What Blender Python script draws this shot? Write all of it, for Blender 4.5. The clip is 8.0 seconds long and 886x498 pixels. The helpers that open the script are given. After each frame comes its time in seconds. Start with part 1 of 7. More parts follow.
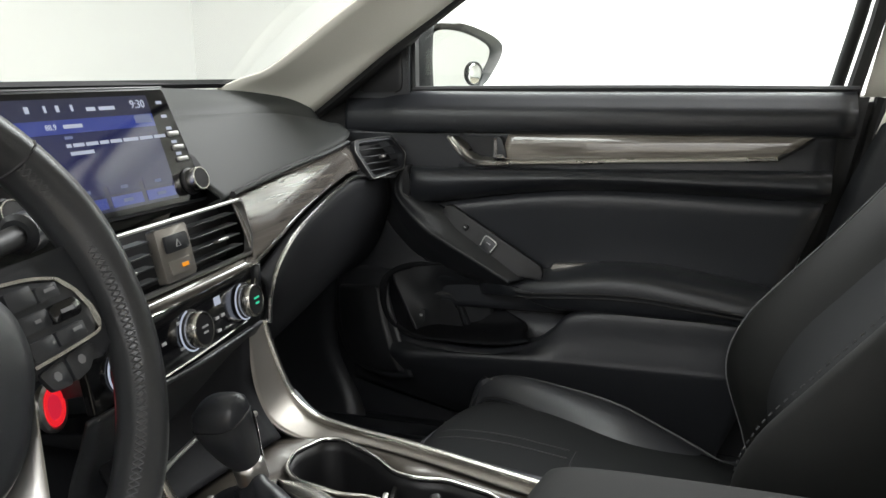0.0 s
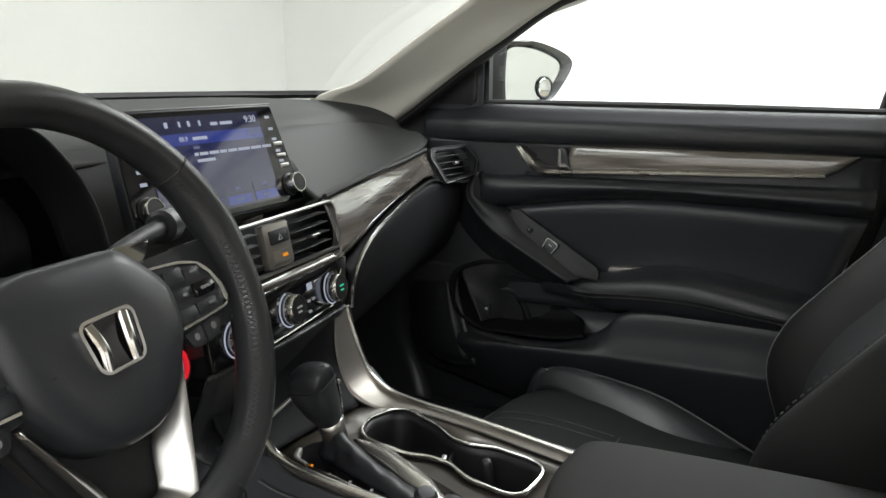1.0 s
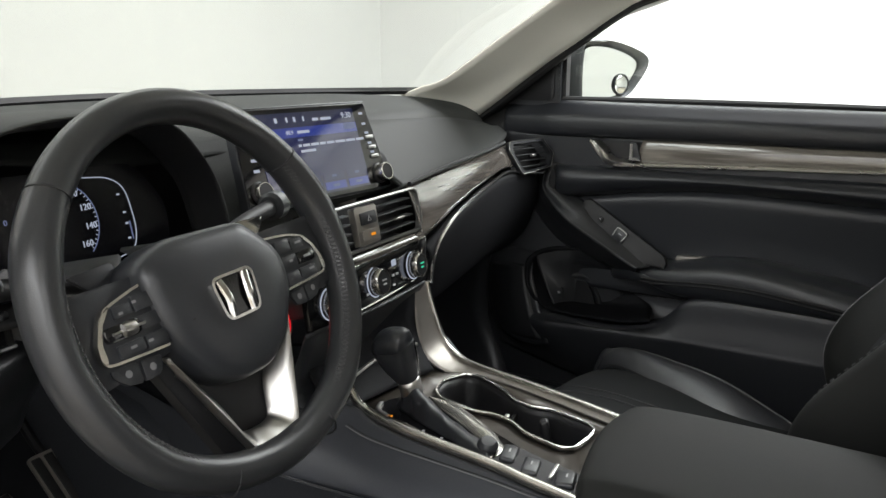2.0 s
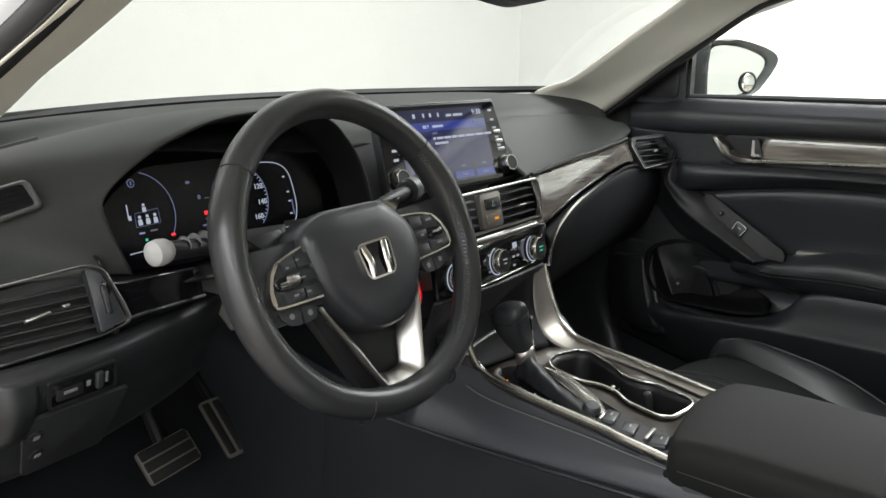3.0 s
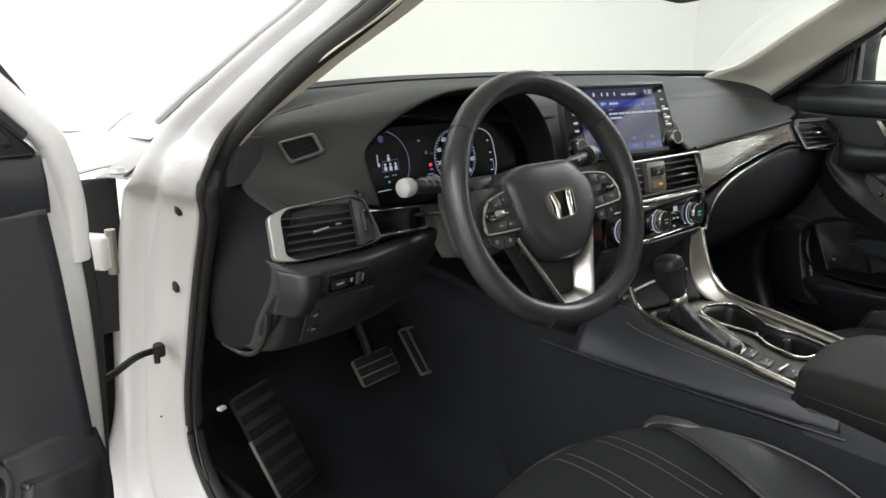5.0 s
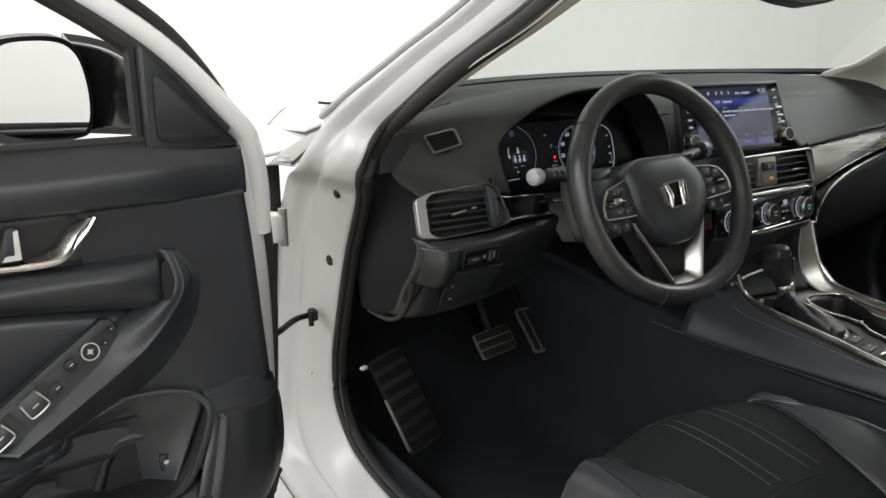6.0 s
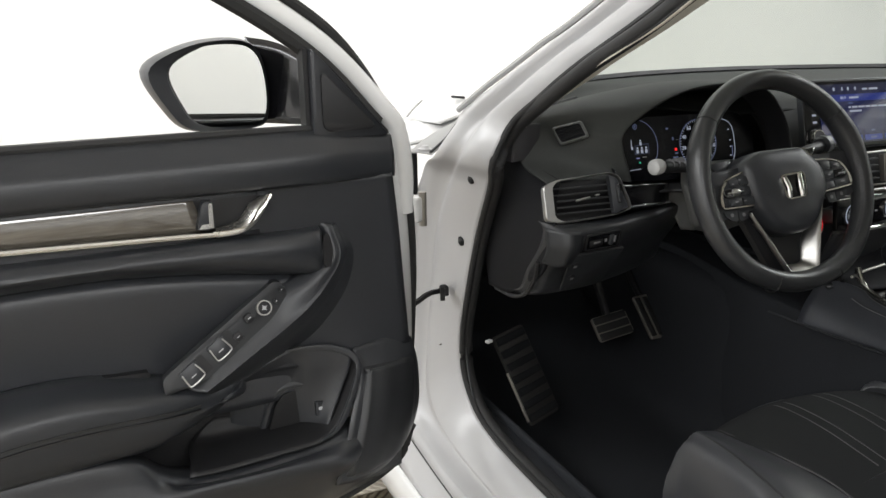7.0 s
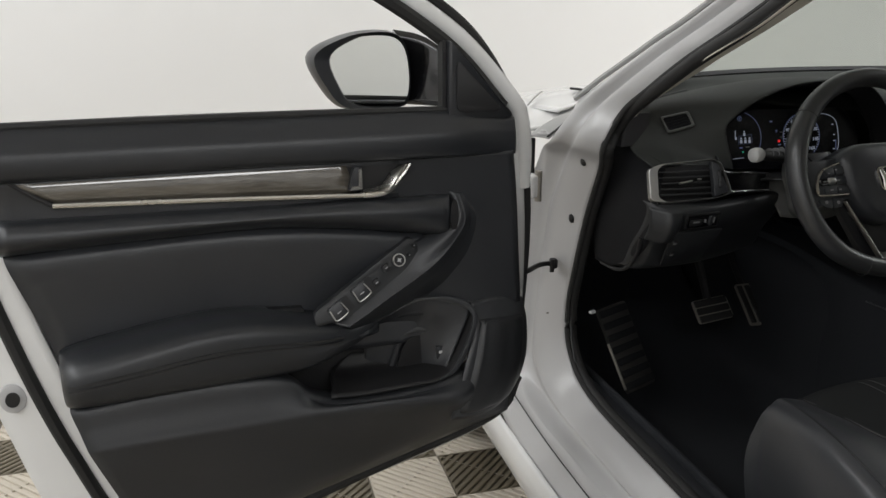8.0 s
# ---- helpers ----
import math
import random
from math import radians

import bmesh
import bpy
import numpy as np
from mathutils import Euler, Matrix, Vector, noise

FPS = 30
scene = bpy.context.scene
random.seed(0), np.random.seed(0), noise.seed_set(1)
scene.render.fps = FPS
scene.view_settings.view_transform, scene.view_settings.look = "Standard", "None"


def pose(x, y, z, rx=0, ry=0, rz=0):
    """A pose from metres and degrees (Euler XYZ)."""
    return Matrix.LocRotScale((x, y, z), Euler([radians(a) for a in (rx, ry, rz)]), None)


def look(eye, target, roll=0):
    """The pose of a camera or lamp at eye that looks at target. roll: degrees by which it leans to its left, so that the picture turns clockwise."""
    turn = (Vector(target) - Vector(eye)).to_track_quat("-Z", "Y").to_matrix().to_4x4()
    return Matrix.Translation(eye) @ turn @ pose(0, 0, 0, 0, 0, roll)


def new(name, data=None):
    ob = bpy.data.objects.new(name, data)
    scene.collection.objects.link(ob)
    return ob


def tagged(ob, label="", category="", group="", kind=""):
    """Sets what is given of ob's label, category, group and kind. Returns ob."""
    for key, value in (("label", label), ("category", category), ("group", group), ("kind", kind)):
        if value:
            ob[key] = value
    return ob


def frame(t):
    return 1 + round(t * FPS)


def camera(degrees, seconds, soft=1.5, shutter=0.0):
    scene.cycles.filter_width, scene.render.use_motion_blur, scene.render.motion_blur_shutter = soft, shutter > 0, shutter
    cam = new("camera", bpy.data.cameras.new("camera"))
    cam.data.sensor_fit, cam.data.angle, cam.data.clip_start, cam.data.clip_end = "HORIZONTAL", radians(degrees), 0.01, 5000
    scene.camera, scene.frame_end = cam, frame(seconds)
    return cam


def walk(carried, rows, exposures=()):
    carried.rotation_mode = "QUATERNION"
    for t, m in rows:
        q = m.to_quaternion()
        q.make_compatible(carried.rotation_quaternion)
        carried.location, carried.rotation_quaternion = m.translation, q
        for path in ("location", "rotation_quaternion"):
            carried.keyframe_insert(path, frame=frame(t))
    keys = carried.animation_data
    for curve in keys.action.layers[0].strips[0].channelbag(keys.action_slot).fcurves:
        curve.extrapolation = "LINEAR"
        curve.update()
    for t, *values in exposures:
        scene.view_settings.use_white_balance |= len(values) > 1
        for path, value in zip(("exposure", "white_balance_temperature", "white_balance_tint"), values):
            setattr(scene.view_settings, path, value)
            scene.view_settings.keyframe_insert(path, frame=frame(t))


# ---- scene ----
cam = camera(57.9, 8.0)
PATH = [
    (0, (-0.657, -0.383, 1.083), (1.211, 0.183, 0.65), -0.3),
    (0.5, (-0.724, -0.412, 1.104), (1.099, 0.286, 0.669), -0.1),
    (1, (-0.781, -0.443, 1.117), (1.022, 0.301, 0.676), 0.6),
    (1.2, (-0.803, -0.446, 1.132), (0.976, 0.341, 0.669), 0.9),
    (2.3, (-0.912, -0.553, 1.137), (0.744, 0.47, 0.679), 0.4),
    (2.5, (-0.927, -0.57, 1.14), (0.686, 0.519, 0.679), 0.4),
    (3, (-0.985, -0.61, 1.143), (0.527, 0.611, 0.669), 0.0),
    (3.5, (-1.033, -0.632, 1.143), (0.411, 0.662, 0.649), 0.3),
    (4, (-1.094, -0.668, 1.147), (0.27, 0.707, 0.647), 0.6),
    (5.3, (-1.229, -0.8, 1.16), (-0.066, 0.74, 0.635), 0.1),
    (5.5, (-1.252, -0.823, 1.168), (-0.141, 0.754, 0.637), -0.0),
    (6, (-1.316, -0.865, 1.175), (-0.302, 0.773, 0.642), -0.2),
    (6.5, (-1.365, -0.904, 1.182), (-0.462, 0.796, 0.64), -0.5),
    (7, (-1.392, -0.965, 1.188), (-0.635, 0.804, 0.642), -0.8),
    (7.5, (-1.423, -1.052, 1.191), (-0.828, 0.777, 0.642), -0.3),
    (8, (-1.464, -1.133, 1.19), (-0.967, 0.723, 0.635), -0.0),
]
walk(cam, [(t, look(eye, target, roll)) for t, eye, target, roll in PATH],
     [(0, -0.18), (0.5, -0.40), (1.2, -0.44), (2.4, -0.28), (3.1, -0.20), (3.5, 0.18), (4.0, 0.40), (5.5, -0.55), (6.0, -0.68), (6.5, -1.02), (7.0, -0.76), (7.5, -1.28), (8, -1.52)])

# ---- world and light: a white photo booth with soft ceiling panels ----
world = bpy.data.worlds.new("world")
scene.world = world
world.use_nodes = True
bg = world.node_tree.nodes["Background"]
bg.inputs[0].default_value = (1.0, 0.98, 0.95, 1)
bg.inputs[1].default_value = 0.05


def area(name, loc, target, sx, sy, watts, colour=(0.97, 0.985, 1.0)):
    d = bpy.data.lights.new(name, "AREA")
    d.shape, d.size, d.size_y, d.energy, d.color = "RECTANGLE", sx, sy, watts, colour
    ob = new(name, d)
    ob.matrix_world = look(loc, target)
    return tagged(ob, "large soft ceiling light panel of the booth", "lamp", kind="structure")


area("ceiling_lamp", (4.7, -0.6, 3.35), (6.0, -0.6, 0), 2.0, 8.0, 1500)
area("ceiling_lamp", (-4.0, -0.8, 3.35), (-4.0, -0.8, 0), 1.4, 8.5, 490)
area("ceiling_lamp", (0.8, 2.9, 3.35), (0.8, 3.2, 0), 6.0, 1.4, 175)
area("ceiling_lamp", (0.0, -4.6, 3.35), (0.0, -4.6, 0), 5.0, 1.0, 330)


# ---- materials ----
def material(name, colour, rough=0.5, metal=0.0, grain=0.0, scale=400.0, bump=0.0, bump_scale=600.0, coat=0.0,
             spread=0.0, spread_scale=6.0, spec=0.5, cells=False):
    """A surface with fine grain and wide stains in its colour, and a fine relief."""
    m = bpy.data.materials.new(name)
    m.use_nodes = True
    t = m.node_tree
    b = t.nodes["Principled BSDF"]
    link = t.links.new
    co = t.nodes.new("ShaderNodeTexCoord")
    b.inputs["Roughness"].default_value = rough
    b.inputs["Metallic"].default_value = metal
    b.inputs["Coat Weight"].default_value = coat
    b.inputs["Coat Roughness"].default_value = 0.06
    b.inputs["Specular IOR Level"].default_value = spec
    b.inputs["Base Color"].default_value = (*colour, 1)
    if grain or spread:
        fine, wide = t.nodes.new("ShaderNodeTexNoise"), t.nodes.new("ShaderNodeTexNoise")
        fine.inputs["Scale"].default_value, wide.inputs["Scale"].default_value = scale, spread_scale
        wide.inputs["Detail"].default_value = 5
        link(co.outputs["Object"], fine.inputs["Vector"])
        link(co.outputs["Object"], wide.inputs["Vector"])
        add = t.nodes.new("ShaderNodeMath")
        add.operation = "MULTIPLY_ADD"
        link(fine.outputs["Fac"], add.inputs[0])
        add.inputs[1].default_value = grain
        scaled = t.nodes.new("ShaderNodeMath")
        scaled.operation = "MULTIPLY_ADD"
        link(wide.outputs["Fac"], scaled.inputs[0])
        scaled.inputs[1].default_value = spread
        scaled.inputs[2].default_value = 1 - 0.5 * (grain + spread)
        link(scaled.outputs[0], add.inputs[2])
        mix = t.nodes.new("ShaderNodeVectorMath")
        mix.operation = "SCALE"
        mix.inputs[0].default_value = colour
        link(add.outputs[0], mix.inputs["Scale"])
        link(mix.outputs[0], b.inputs["Base Color"])
        ro = t.nodes.new("ShaderNodeMapRange")
        ro.inputs["To Min"].default_value, ro.inputs["To Max"].default_value = max(rough - 0.035, 0.02), rough + 0.035
        link(wide.outputs["Fac"], ro.inputs["Value"])
        link(ro.outputs[0], b.inputs["Roughness"])
    if bump:
        tex = t.nodes.new("ShaderNodeTexVoronoi" if cells else "ShaderNodeTexNoise")
        tex.inputs["Scale"].default_value = bump_scale
        link(co.outputs["Object"], tex.inputs["Vector"])
        bm_ = t.nodes.new("ShaderNodeBump")
        bm_.inputs["Strength"].default_value = bump
        bm_.inputs["Distance"].default_value = 0.0002
        link(tex.outputs["Distance" if cells else "Fac"], bm_.inputs["Height"])
        link(bm_.outputs[0], b.inputs["Normal"])
    return m


def glow(name, colour, strength, rough=0.25):
    m = bpy.data.materials.new(name)
    m.use_nodes = True
    b = m.node_tree.nodes["Principled BSDF"]
    b.inputs["Base Color"].default_value = (0.01, 0.01, 0.01, 1)
    b.inputs["Roughness"].default_value = rough
    b.inputs["Specular IOR Level"].default_value = 1.0 if rough < 0.1 else 0.4
    b.inputs["IOR"].default_value = 1.85 if rough < 0.1 else 1.5
    b.inputs["Emission Color"].default_value = (*colour, 1)
    b.inputs["Emission Strength"].default_value = strength
    return m


def wood_trim(name, dark, light, along, rough=0.22):
    """Satin-lacquered grey wood: long grain along one axis under a clear coat."""
    m = material(name, dark, rough, coat=1.0)
    m.node_tree.nodes["Principled BSDF"].inputs["Coat IOR"].default_value = 1.7
    m.node_tree.nodes["Principled BSDF"].inputs["Coat Roughness"].default_value = 0.03
    t = m.node_tree
    b = t.nodes["Principled BSDF"]
    co, mp, nz, rp = (t.nodes.new("ShaderNode" + k) for k in ("TexCoord", "Mapping", "TexNoise", "ValToRGB"))
    mp.inputs["Scale"].default_value = [4.0 if k == along else 90.0 for k in "xyz"]
    nz.inputs["Scale"].default_value, nz.inputs["Detail"].default_value, nz.inputs["Distortion"].default_value = 1.6, 6, 0.8
    rp.color_ramp.elements[0].color, rp.color_ramp.elements[1].color = (*dark, 1), (*light, 1)
    rp.color_ramp.elements[0].position, rp.color_ramp.elements[1].position = 0.35, 0.7
    t.links.new(co.outputs["Object"], mp.inputs["Vector"])
    t.links.new(mp.outputs[0], nz.inputs["Vector"])
    t.links.new(nz.outputs["Fac"], rp.inputs["Fac"])
    t.links.new(rp.outputs[0], b.inputs["Base Color"])
    return m


def glass(name, colour, rough=0.0):
    m = bpy.data.materials.new(name)
    m.use_nodes = True
    t = m.node_tree
    t.nodes.remove(t.nodes["Principled BSDF"])
    clear, gloss, mix = (t.nodes.new("ShaderNode" + k) for k in ("BsdfTransparent", "BsdfGlossy", "MixShader"))
    clear.inputs[0].default_value = (*colour, 1)
    gloss.inputs["Roughness"].default_value = 0.01
    mix.inputs[0].default_value = 0.05
    t.links.new(clear.outputs[0], mix.inputs[1])
    t.links.new(gloss.outputs[0], mix.inputs[2])
    t.links.new(mix.outputs[0], t.nodes["Material Output"].inputs[0])
    return m


LEATHER = material("black_leather", (0.0185, 0.0200, 0.0230), 0.34, grain=0.25, bump=0.35, bump_scale=900, cells=True, spread=0.25)
WHEEL_LEATHER = material("wheel_leather", (0.0270, 0.0280, 0.0295), 0.31, grain=0.25, bump=0.3, bump_scale=1000, cells=True, spread=0.25, spread_scale=14)
LID_LEATHER = material("armrest_leather", (0.0125, 0.0132, 0.0122), 0.66, spec=0.15, grain=0.25, bump=0.4, bump_scale=800, cells=True, spread=0.25)
SEAT_LEATHER = material("seat_leather", (0.040, 0.0415, 0.0455), 0.36, grain=0.25, bump=0.4, bump_scale=700, cells=True, spread=0.3)
CONSOLE_LEATHER = material("console_leather", (0.044, 0.047, 0.055), 0.38, grain=0.25, bump=0.35, bump_scale=900, cells=True, spread=0.25)
CARD_LEATHER = material("door_leather", (0.030, 0.032, 0.036), 0.36, grain=0.25, bump=0.35, bump_scale=800, cells=True, spread=0.25)
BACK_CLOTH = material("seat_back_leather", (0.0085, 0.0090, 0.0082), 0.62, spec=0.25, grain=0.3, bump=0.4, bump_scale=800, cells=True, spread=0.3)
SEAT_FABRIC = material("seat_fabric", (0.0165, 0.0175, 0.0178), 0.85, grain=0.7, scale=1500, bump=0.5, bump_scale=1800, spread=0.3, spec=0.1)
SOFT = material("soft_dash", (0.0380, 0.0405, 0.0385), 0.62, spec=0.20, grain=0.2, bump=0.3, bump_scale=1100, cells=True, spread=0.2)
HARD = material("hard_black_plastic", (0.0245, 0.0260, 0.0292), 0.38, grain=0.25, bump=0.3, bump_scale=1300, spread=0.25)
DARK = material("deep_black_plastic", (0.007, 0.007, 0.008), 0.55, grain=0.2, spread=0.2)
PIANO = material("gloss_black", (0.006, 0.006, 0.007), 0.12, grain=0.05, coat=0.4)
# hard plastic in two darkened copies, standing in for shade on low panels and hollows
KNEE = material("knee_panel_plastic", (0.0150, 0.0160, 0.0178), 0.45, grain=0.25, bump=0.3, bump_scale=1300, spread=0.25)
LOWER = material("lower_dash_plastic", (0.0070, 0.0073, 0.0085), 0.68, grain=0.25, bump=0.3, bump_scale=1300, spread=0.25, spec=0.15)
RUBBER = material("black_rubber", (0.011, 0.011, 0.011), 0.7, grain=0.3, bump=0.2, bump_scale=500)
CARPET = material("black_carpet", (0.022, 0.0235, 0.0265), 0.95, grain=0.9, scale=900, bump=1.0, bump_scale=1200, spread=0.4, spec=0.1)
CHROME = material("satin_chrome", (0.78, 0.77, 0.75), 0.16, 1.0, spread=0.05)
SILVER = material("satin_silver", (0.50, 0.49, 0.47), 0.34, 1.0, grain=0.06, spread=0.08)
RAIL = material("satin_rail", (0.66, 0.64, 0.60), 0.27, 1.0, grain=0.06, spread=0.06)
DULL = material("dull_satin_silver", (0.36, 0.355, 0.345), 0.36, 0.9, grain=0.08, spread=0.1)
CLIPGREY = material("grey_corner_plastic", (0.026, 0.0255, 0.028), 0.55, grain=0.15, spread=0.15)
RIMGREY = material("grey_vent_rim", (0.075, 0.078, 0.074), 0.5, grain=0.15, spread=0.15)
COLUMN = material("grey_column_plastic", (0.095, 0.097, 0.095), 0.5, grain=0.2, bump=0.3, bump_scale=1300, spread=0.2)
DIMTXT = material("dim_grey_print", (0.17, 0.17, 0.175), 0.6)
BRUSHED = material("brushed_warm_silver", (0.30, 0.28, 0.255), 0.40, 0.7, grain=0.12, scale=900, spread=0.12)
PLATE = material("dark_taupe_plate", (0.062, 0.054, 0.044), 0.36, 0.25, grain=0.15, scale=900, spread=0.15)
FOOTREST = material("foot_rest_plastic", (0.0090, 0.0083, 0.0072), 0.65, grain=0.25, bump=0.3, bump_scale=900, spread=0.25)
STEEL = material("pedal_steel", (0.30, 0.28, 0.25), 0.42, 0.6, grain=0.2, spread=0.2)
PAINT = material("white_paint", (0.71, 0.71, 0.705), 0.22, coat=0.6, spread=0.03)
# inner white darkened below the body paint to stand in for aperture shade
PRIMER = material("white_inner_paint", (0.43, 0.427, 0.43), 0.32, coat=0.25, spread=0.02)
PILLAR = material("greige_pillar_fabric", (0.71, 0.69, 0.61), 0.9, grain=0.2, scale=900, bump=0.3, bump_scale=1500, spread=0.08)
WALL = material("white_booth_wall", (0.82, 0.815, 0.805), 0.9, spread=0.05, spread_scale=0.6)
STITCH = material("grey_thread", (0.16, 0.16, 0.165), 0.8, grain=0.3)
DIMSTITCH = material("dark_grey_thread", (0.055, 0.055, 0.057), 0.8, grain=0.3)
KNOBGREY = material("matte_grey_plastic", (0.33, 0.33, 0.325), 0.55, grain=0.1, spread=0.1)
DISPLAY = material("dark_display_glass", (0.003, 0.003, 0.0045), 0.22, spec=0.22, spread=0.05)
SCREENGLASS = material("screen_glass", (0.004, 0.004, 0.006), 0.06, spec=1.0, spread=0.05)
HOLLOW = material("cup_holder_plastic", (0.010, 0.010, 0.011), 0.5, grain=0.2, spread=0.2)
GREYTXT = material("grey_print", (0.45, 0.45, 0.46), 0.6)
# dash wood lightened to stand in for window reflections on its lacquer
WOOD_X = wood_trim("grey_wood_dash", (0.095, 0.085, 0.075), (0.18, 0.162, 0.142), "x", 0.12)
# passenger door wood lightened to stand in for its bright reflection
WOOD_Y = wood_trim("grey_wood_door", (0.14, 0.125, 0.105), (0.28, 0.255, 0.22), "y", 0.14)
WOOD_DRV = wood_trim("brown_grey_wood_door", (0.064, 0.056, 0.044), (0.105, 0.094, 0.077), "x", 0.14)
MIRROR = material("mirror_glass", (0.61, 0.62, 0.60), 0.015, 1.0)
WINDSHIELD = glass("green_tinted_glass", (0.472, 0.498, 0.472))
SIDEGLASS = glass("clear_side_glass", (0.93, 0.96, 0.94))
TILE_L = material("light_grey_tile", (0.50, 0.45, 0.375), 0.5, grain=0.2, spread=0.2)
TILE_D = material("dark_taupe_tile", (0.125, 0.105, 0.072), 0.5, grain=0.2, spread=0.2)
BLUE = glow("screen_blue", (0.010, 0.014, 0.075), 1.0, 0.07)
BLUE2 = glow("screen_deep_blue", (0.006, 0.009, 0.050), 1.0, 0.07)
BLUE3 = glow("screen_bar_blue", (0.026, 0.046, 0.27), 1.0, 0.07)
GLOWTXT = glow("lit_white", (0.75, 0.82, 1.0), 0.6)
GLOWDIM = glow("lit_pale_blue", (0.35, 0.42, 0.75), 0.38)
GLOWRED = glow("lit_red", (1.0, 0.03, 0.03), 1.6)
GLOWORANGE = glow("lit_orange", (1.0, 0.36, 0.02), 0.9)
GLOWGREEN = glow("lit_green", (0.05, 0.7, 0.4), 0.9)
REDDIM = glow("red_button_cap", (0.75, 0.02, 0.05), 0.9)
REDRING = glow("red_start_button", (0.9, 0.02, 0.03), 1.0)


# ---- mesh tools ----
def spline(pts, n, closed=False):
    """n points along a smooth curve through pts."""
    p = np.array(pts, float)
    k = len(p)
    if k < 3 and not closed:
        return [tuple(p[0] + (p[-1] - p[0]) * i / (n - 1)) for i in range(n)]
    seg = k if closed else k - 1
    out = []
    for i in range(n):
        u = i * seg / (n if closed else n - 1)
        j = min(int(u), seg - 1)
        f = u - j
        q = [p[(j + d) % k] if closed else p[min(max(j + d, 0), k - 1)] for d in (-1, 0, 1, 2)]
        if not closed and j == 0:
            q[0] = 2 * q[1] - q[2]
        if not closed and j == seg - 1:
            q[3] = 2 * q[2] - q[1]
        out.append(tuple(0.5 * (2 * q[1] + (q[2] - q[0]) * f + (2 * q[0] - 5 * q[1] + 4 * q[2] - q[3]) * f * f
                                + (3 * q[1] - q[0] - 3 * q[2] + q[3]) * f ** 3)))
    return out


def grid(rows, close_v=False, close_u=False, caps=False):
    """A bmesh from rows of points."""
    bm = bmesh.new()
    vs = [[bm.verts.new(p) for p in r] for r in rows]
    nu, nv = len(vs), len(vs[0])
    for i in range(nu if close_u else nu - 1):
        for j in range(nv if close_v else nv - 1):
            a, b = vs[i], vs[(i + 1) % nu]
            bm.faces.new((a[j], a[(j + 1) % nv], b[(j + 1) % nv], b[j]))
    if caps:
        bm.faces.new(list(reversed(vs[0])))
        bm.faces.new(vs[-1])
    bmesh.ops.recalc_face_normals(bm, faces=bm.faces)
    return bm


def surf(rows, nu=24, nv=16):
    """A smooth sheet through rows of control points."""
    r = [spline(a, nv) for a in rows]
    cols = [spline([a[j] for a in r], nu) for j in range(nv)]
    return grid([[cols[j][i] for j in range(nv)] for i in range(nu)])


def sweep(path, prof, n=None, closed=False, up=(0, 0, 1), taper=None, smooth_path=True):
    """A 2D profile (side, up) swept along a path; a closed body."""
    if smooth_path and n:
        path = spline(path, n, closed)
    path = [Vector(p) for p in path]
    k, rows, up = len(path), [], Vector(up)
    for i, p in enumerate(path):
        a = path[(i - 1) % k] if closed or i else p
        b = path[(i + 1) % k] if closed or i < k - 1 else p
        t = (b - a).normalized()
        s = t.cross(up)
        s = s.normalized() if s.length > 1e-4 else Vector((1, 0, 0))
        w = s.cross(t).normalized()
        f = taper(i / (k - 1)) if taper else 1.0
        rows.append([p + (s * u + w * v) * f for u, v in prof])
    return grid(rows, close_v=True, close_u=closed, caps=not closed)


def circle(r, n=8, ry=None):
    return [(r * math.cos(2 * math.pi * i / n), (ry or r) * math.sin(2 * math.pi * i / n)) for i in range(n)]


def tube(path, r, n=24, k=8, closed=False, up=(0, 0, 1), taper=None):
    return sweep(path, circle(r, k), n, closed, up, taper)


def rbox(sx, sy, sz, bevel=0.004, m=None, seg=3):
    """A box with rounded edges."""
    bm = bmesh.new()
    bmesh.ops.create_cube(bm, size=1.0, matrix=Matrix.Diagonal((sx, sy, sz, 1)))
    if bevel:
        bmesh.ops.bevel(bm, geom=list(bm.edges), offset=min(bevel, 0.49 * min(sx, sy, sz)), segments=seg, profile=0.5, affect="EDGES")
    if m is not None:
        bm.transform(m)
    return bm


def basis(o, u, v):
    """A matrix whose x and y run along u and v from o, z out of their plane."""
    u, v = Vector(u).normalized(), Vector(v)
    w = u.cross(v).normalized()
    v = w.cross(u)
    return Matrix(((u.x, v.x, w.x, o[0]), (u.y, v.y, w.y, o[1]), (u.z, v.z, w.z, o[2]), (0, 0, 0, 1)))


def plate(outline, thick, m=None, bevel=0.0, seg=2):
    """A flat plate of a 2D outline (counter-clockwise), from z = 0 up to its thickness."""
    bm = bmesh.new()
    n = len(outline)
    lo = [bm.verts.new((x, y, 0)) for x, y in outline]
    hi = [bm.verts.new((x, y, thick)) for x, y in outline]
    bm.faces.new(list(reversed(lo)))
    top = bm.faces.new(hi)
    for i in range(n):
        bm.faces.new((lo[i], lo[(i + 1) % n], hi[(i + 1) % n], hi[i]))
    if bevel:
        bmesh.ops.bevel(bm, geom=list(top.edges), offset=bevel, segments=seg, profile=0.5, affect="EDGES")
    bmesh.ops.recalc_face_normals(bm, faces=bm.faces)
    if m is not None:
        bm.transform(m)
    return bm


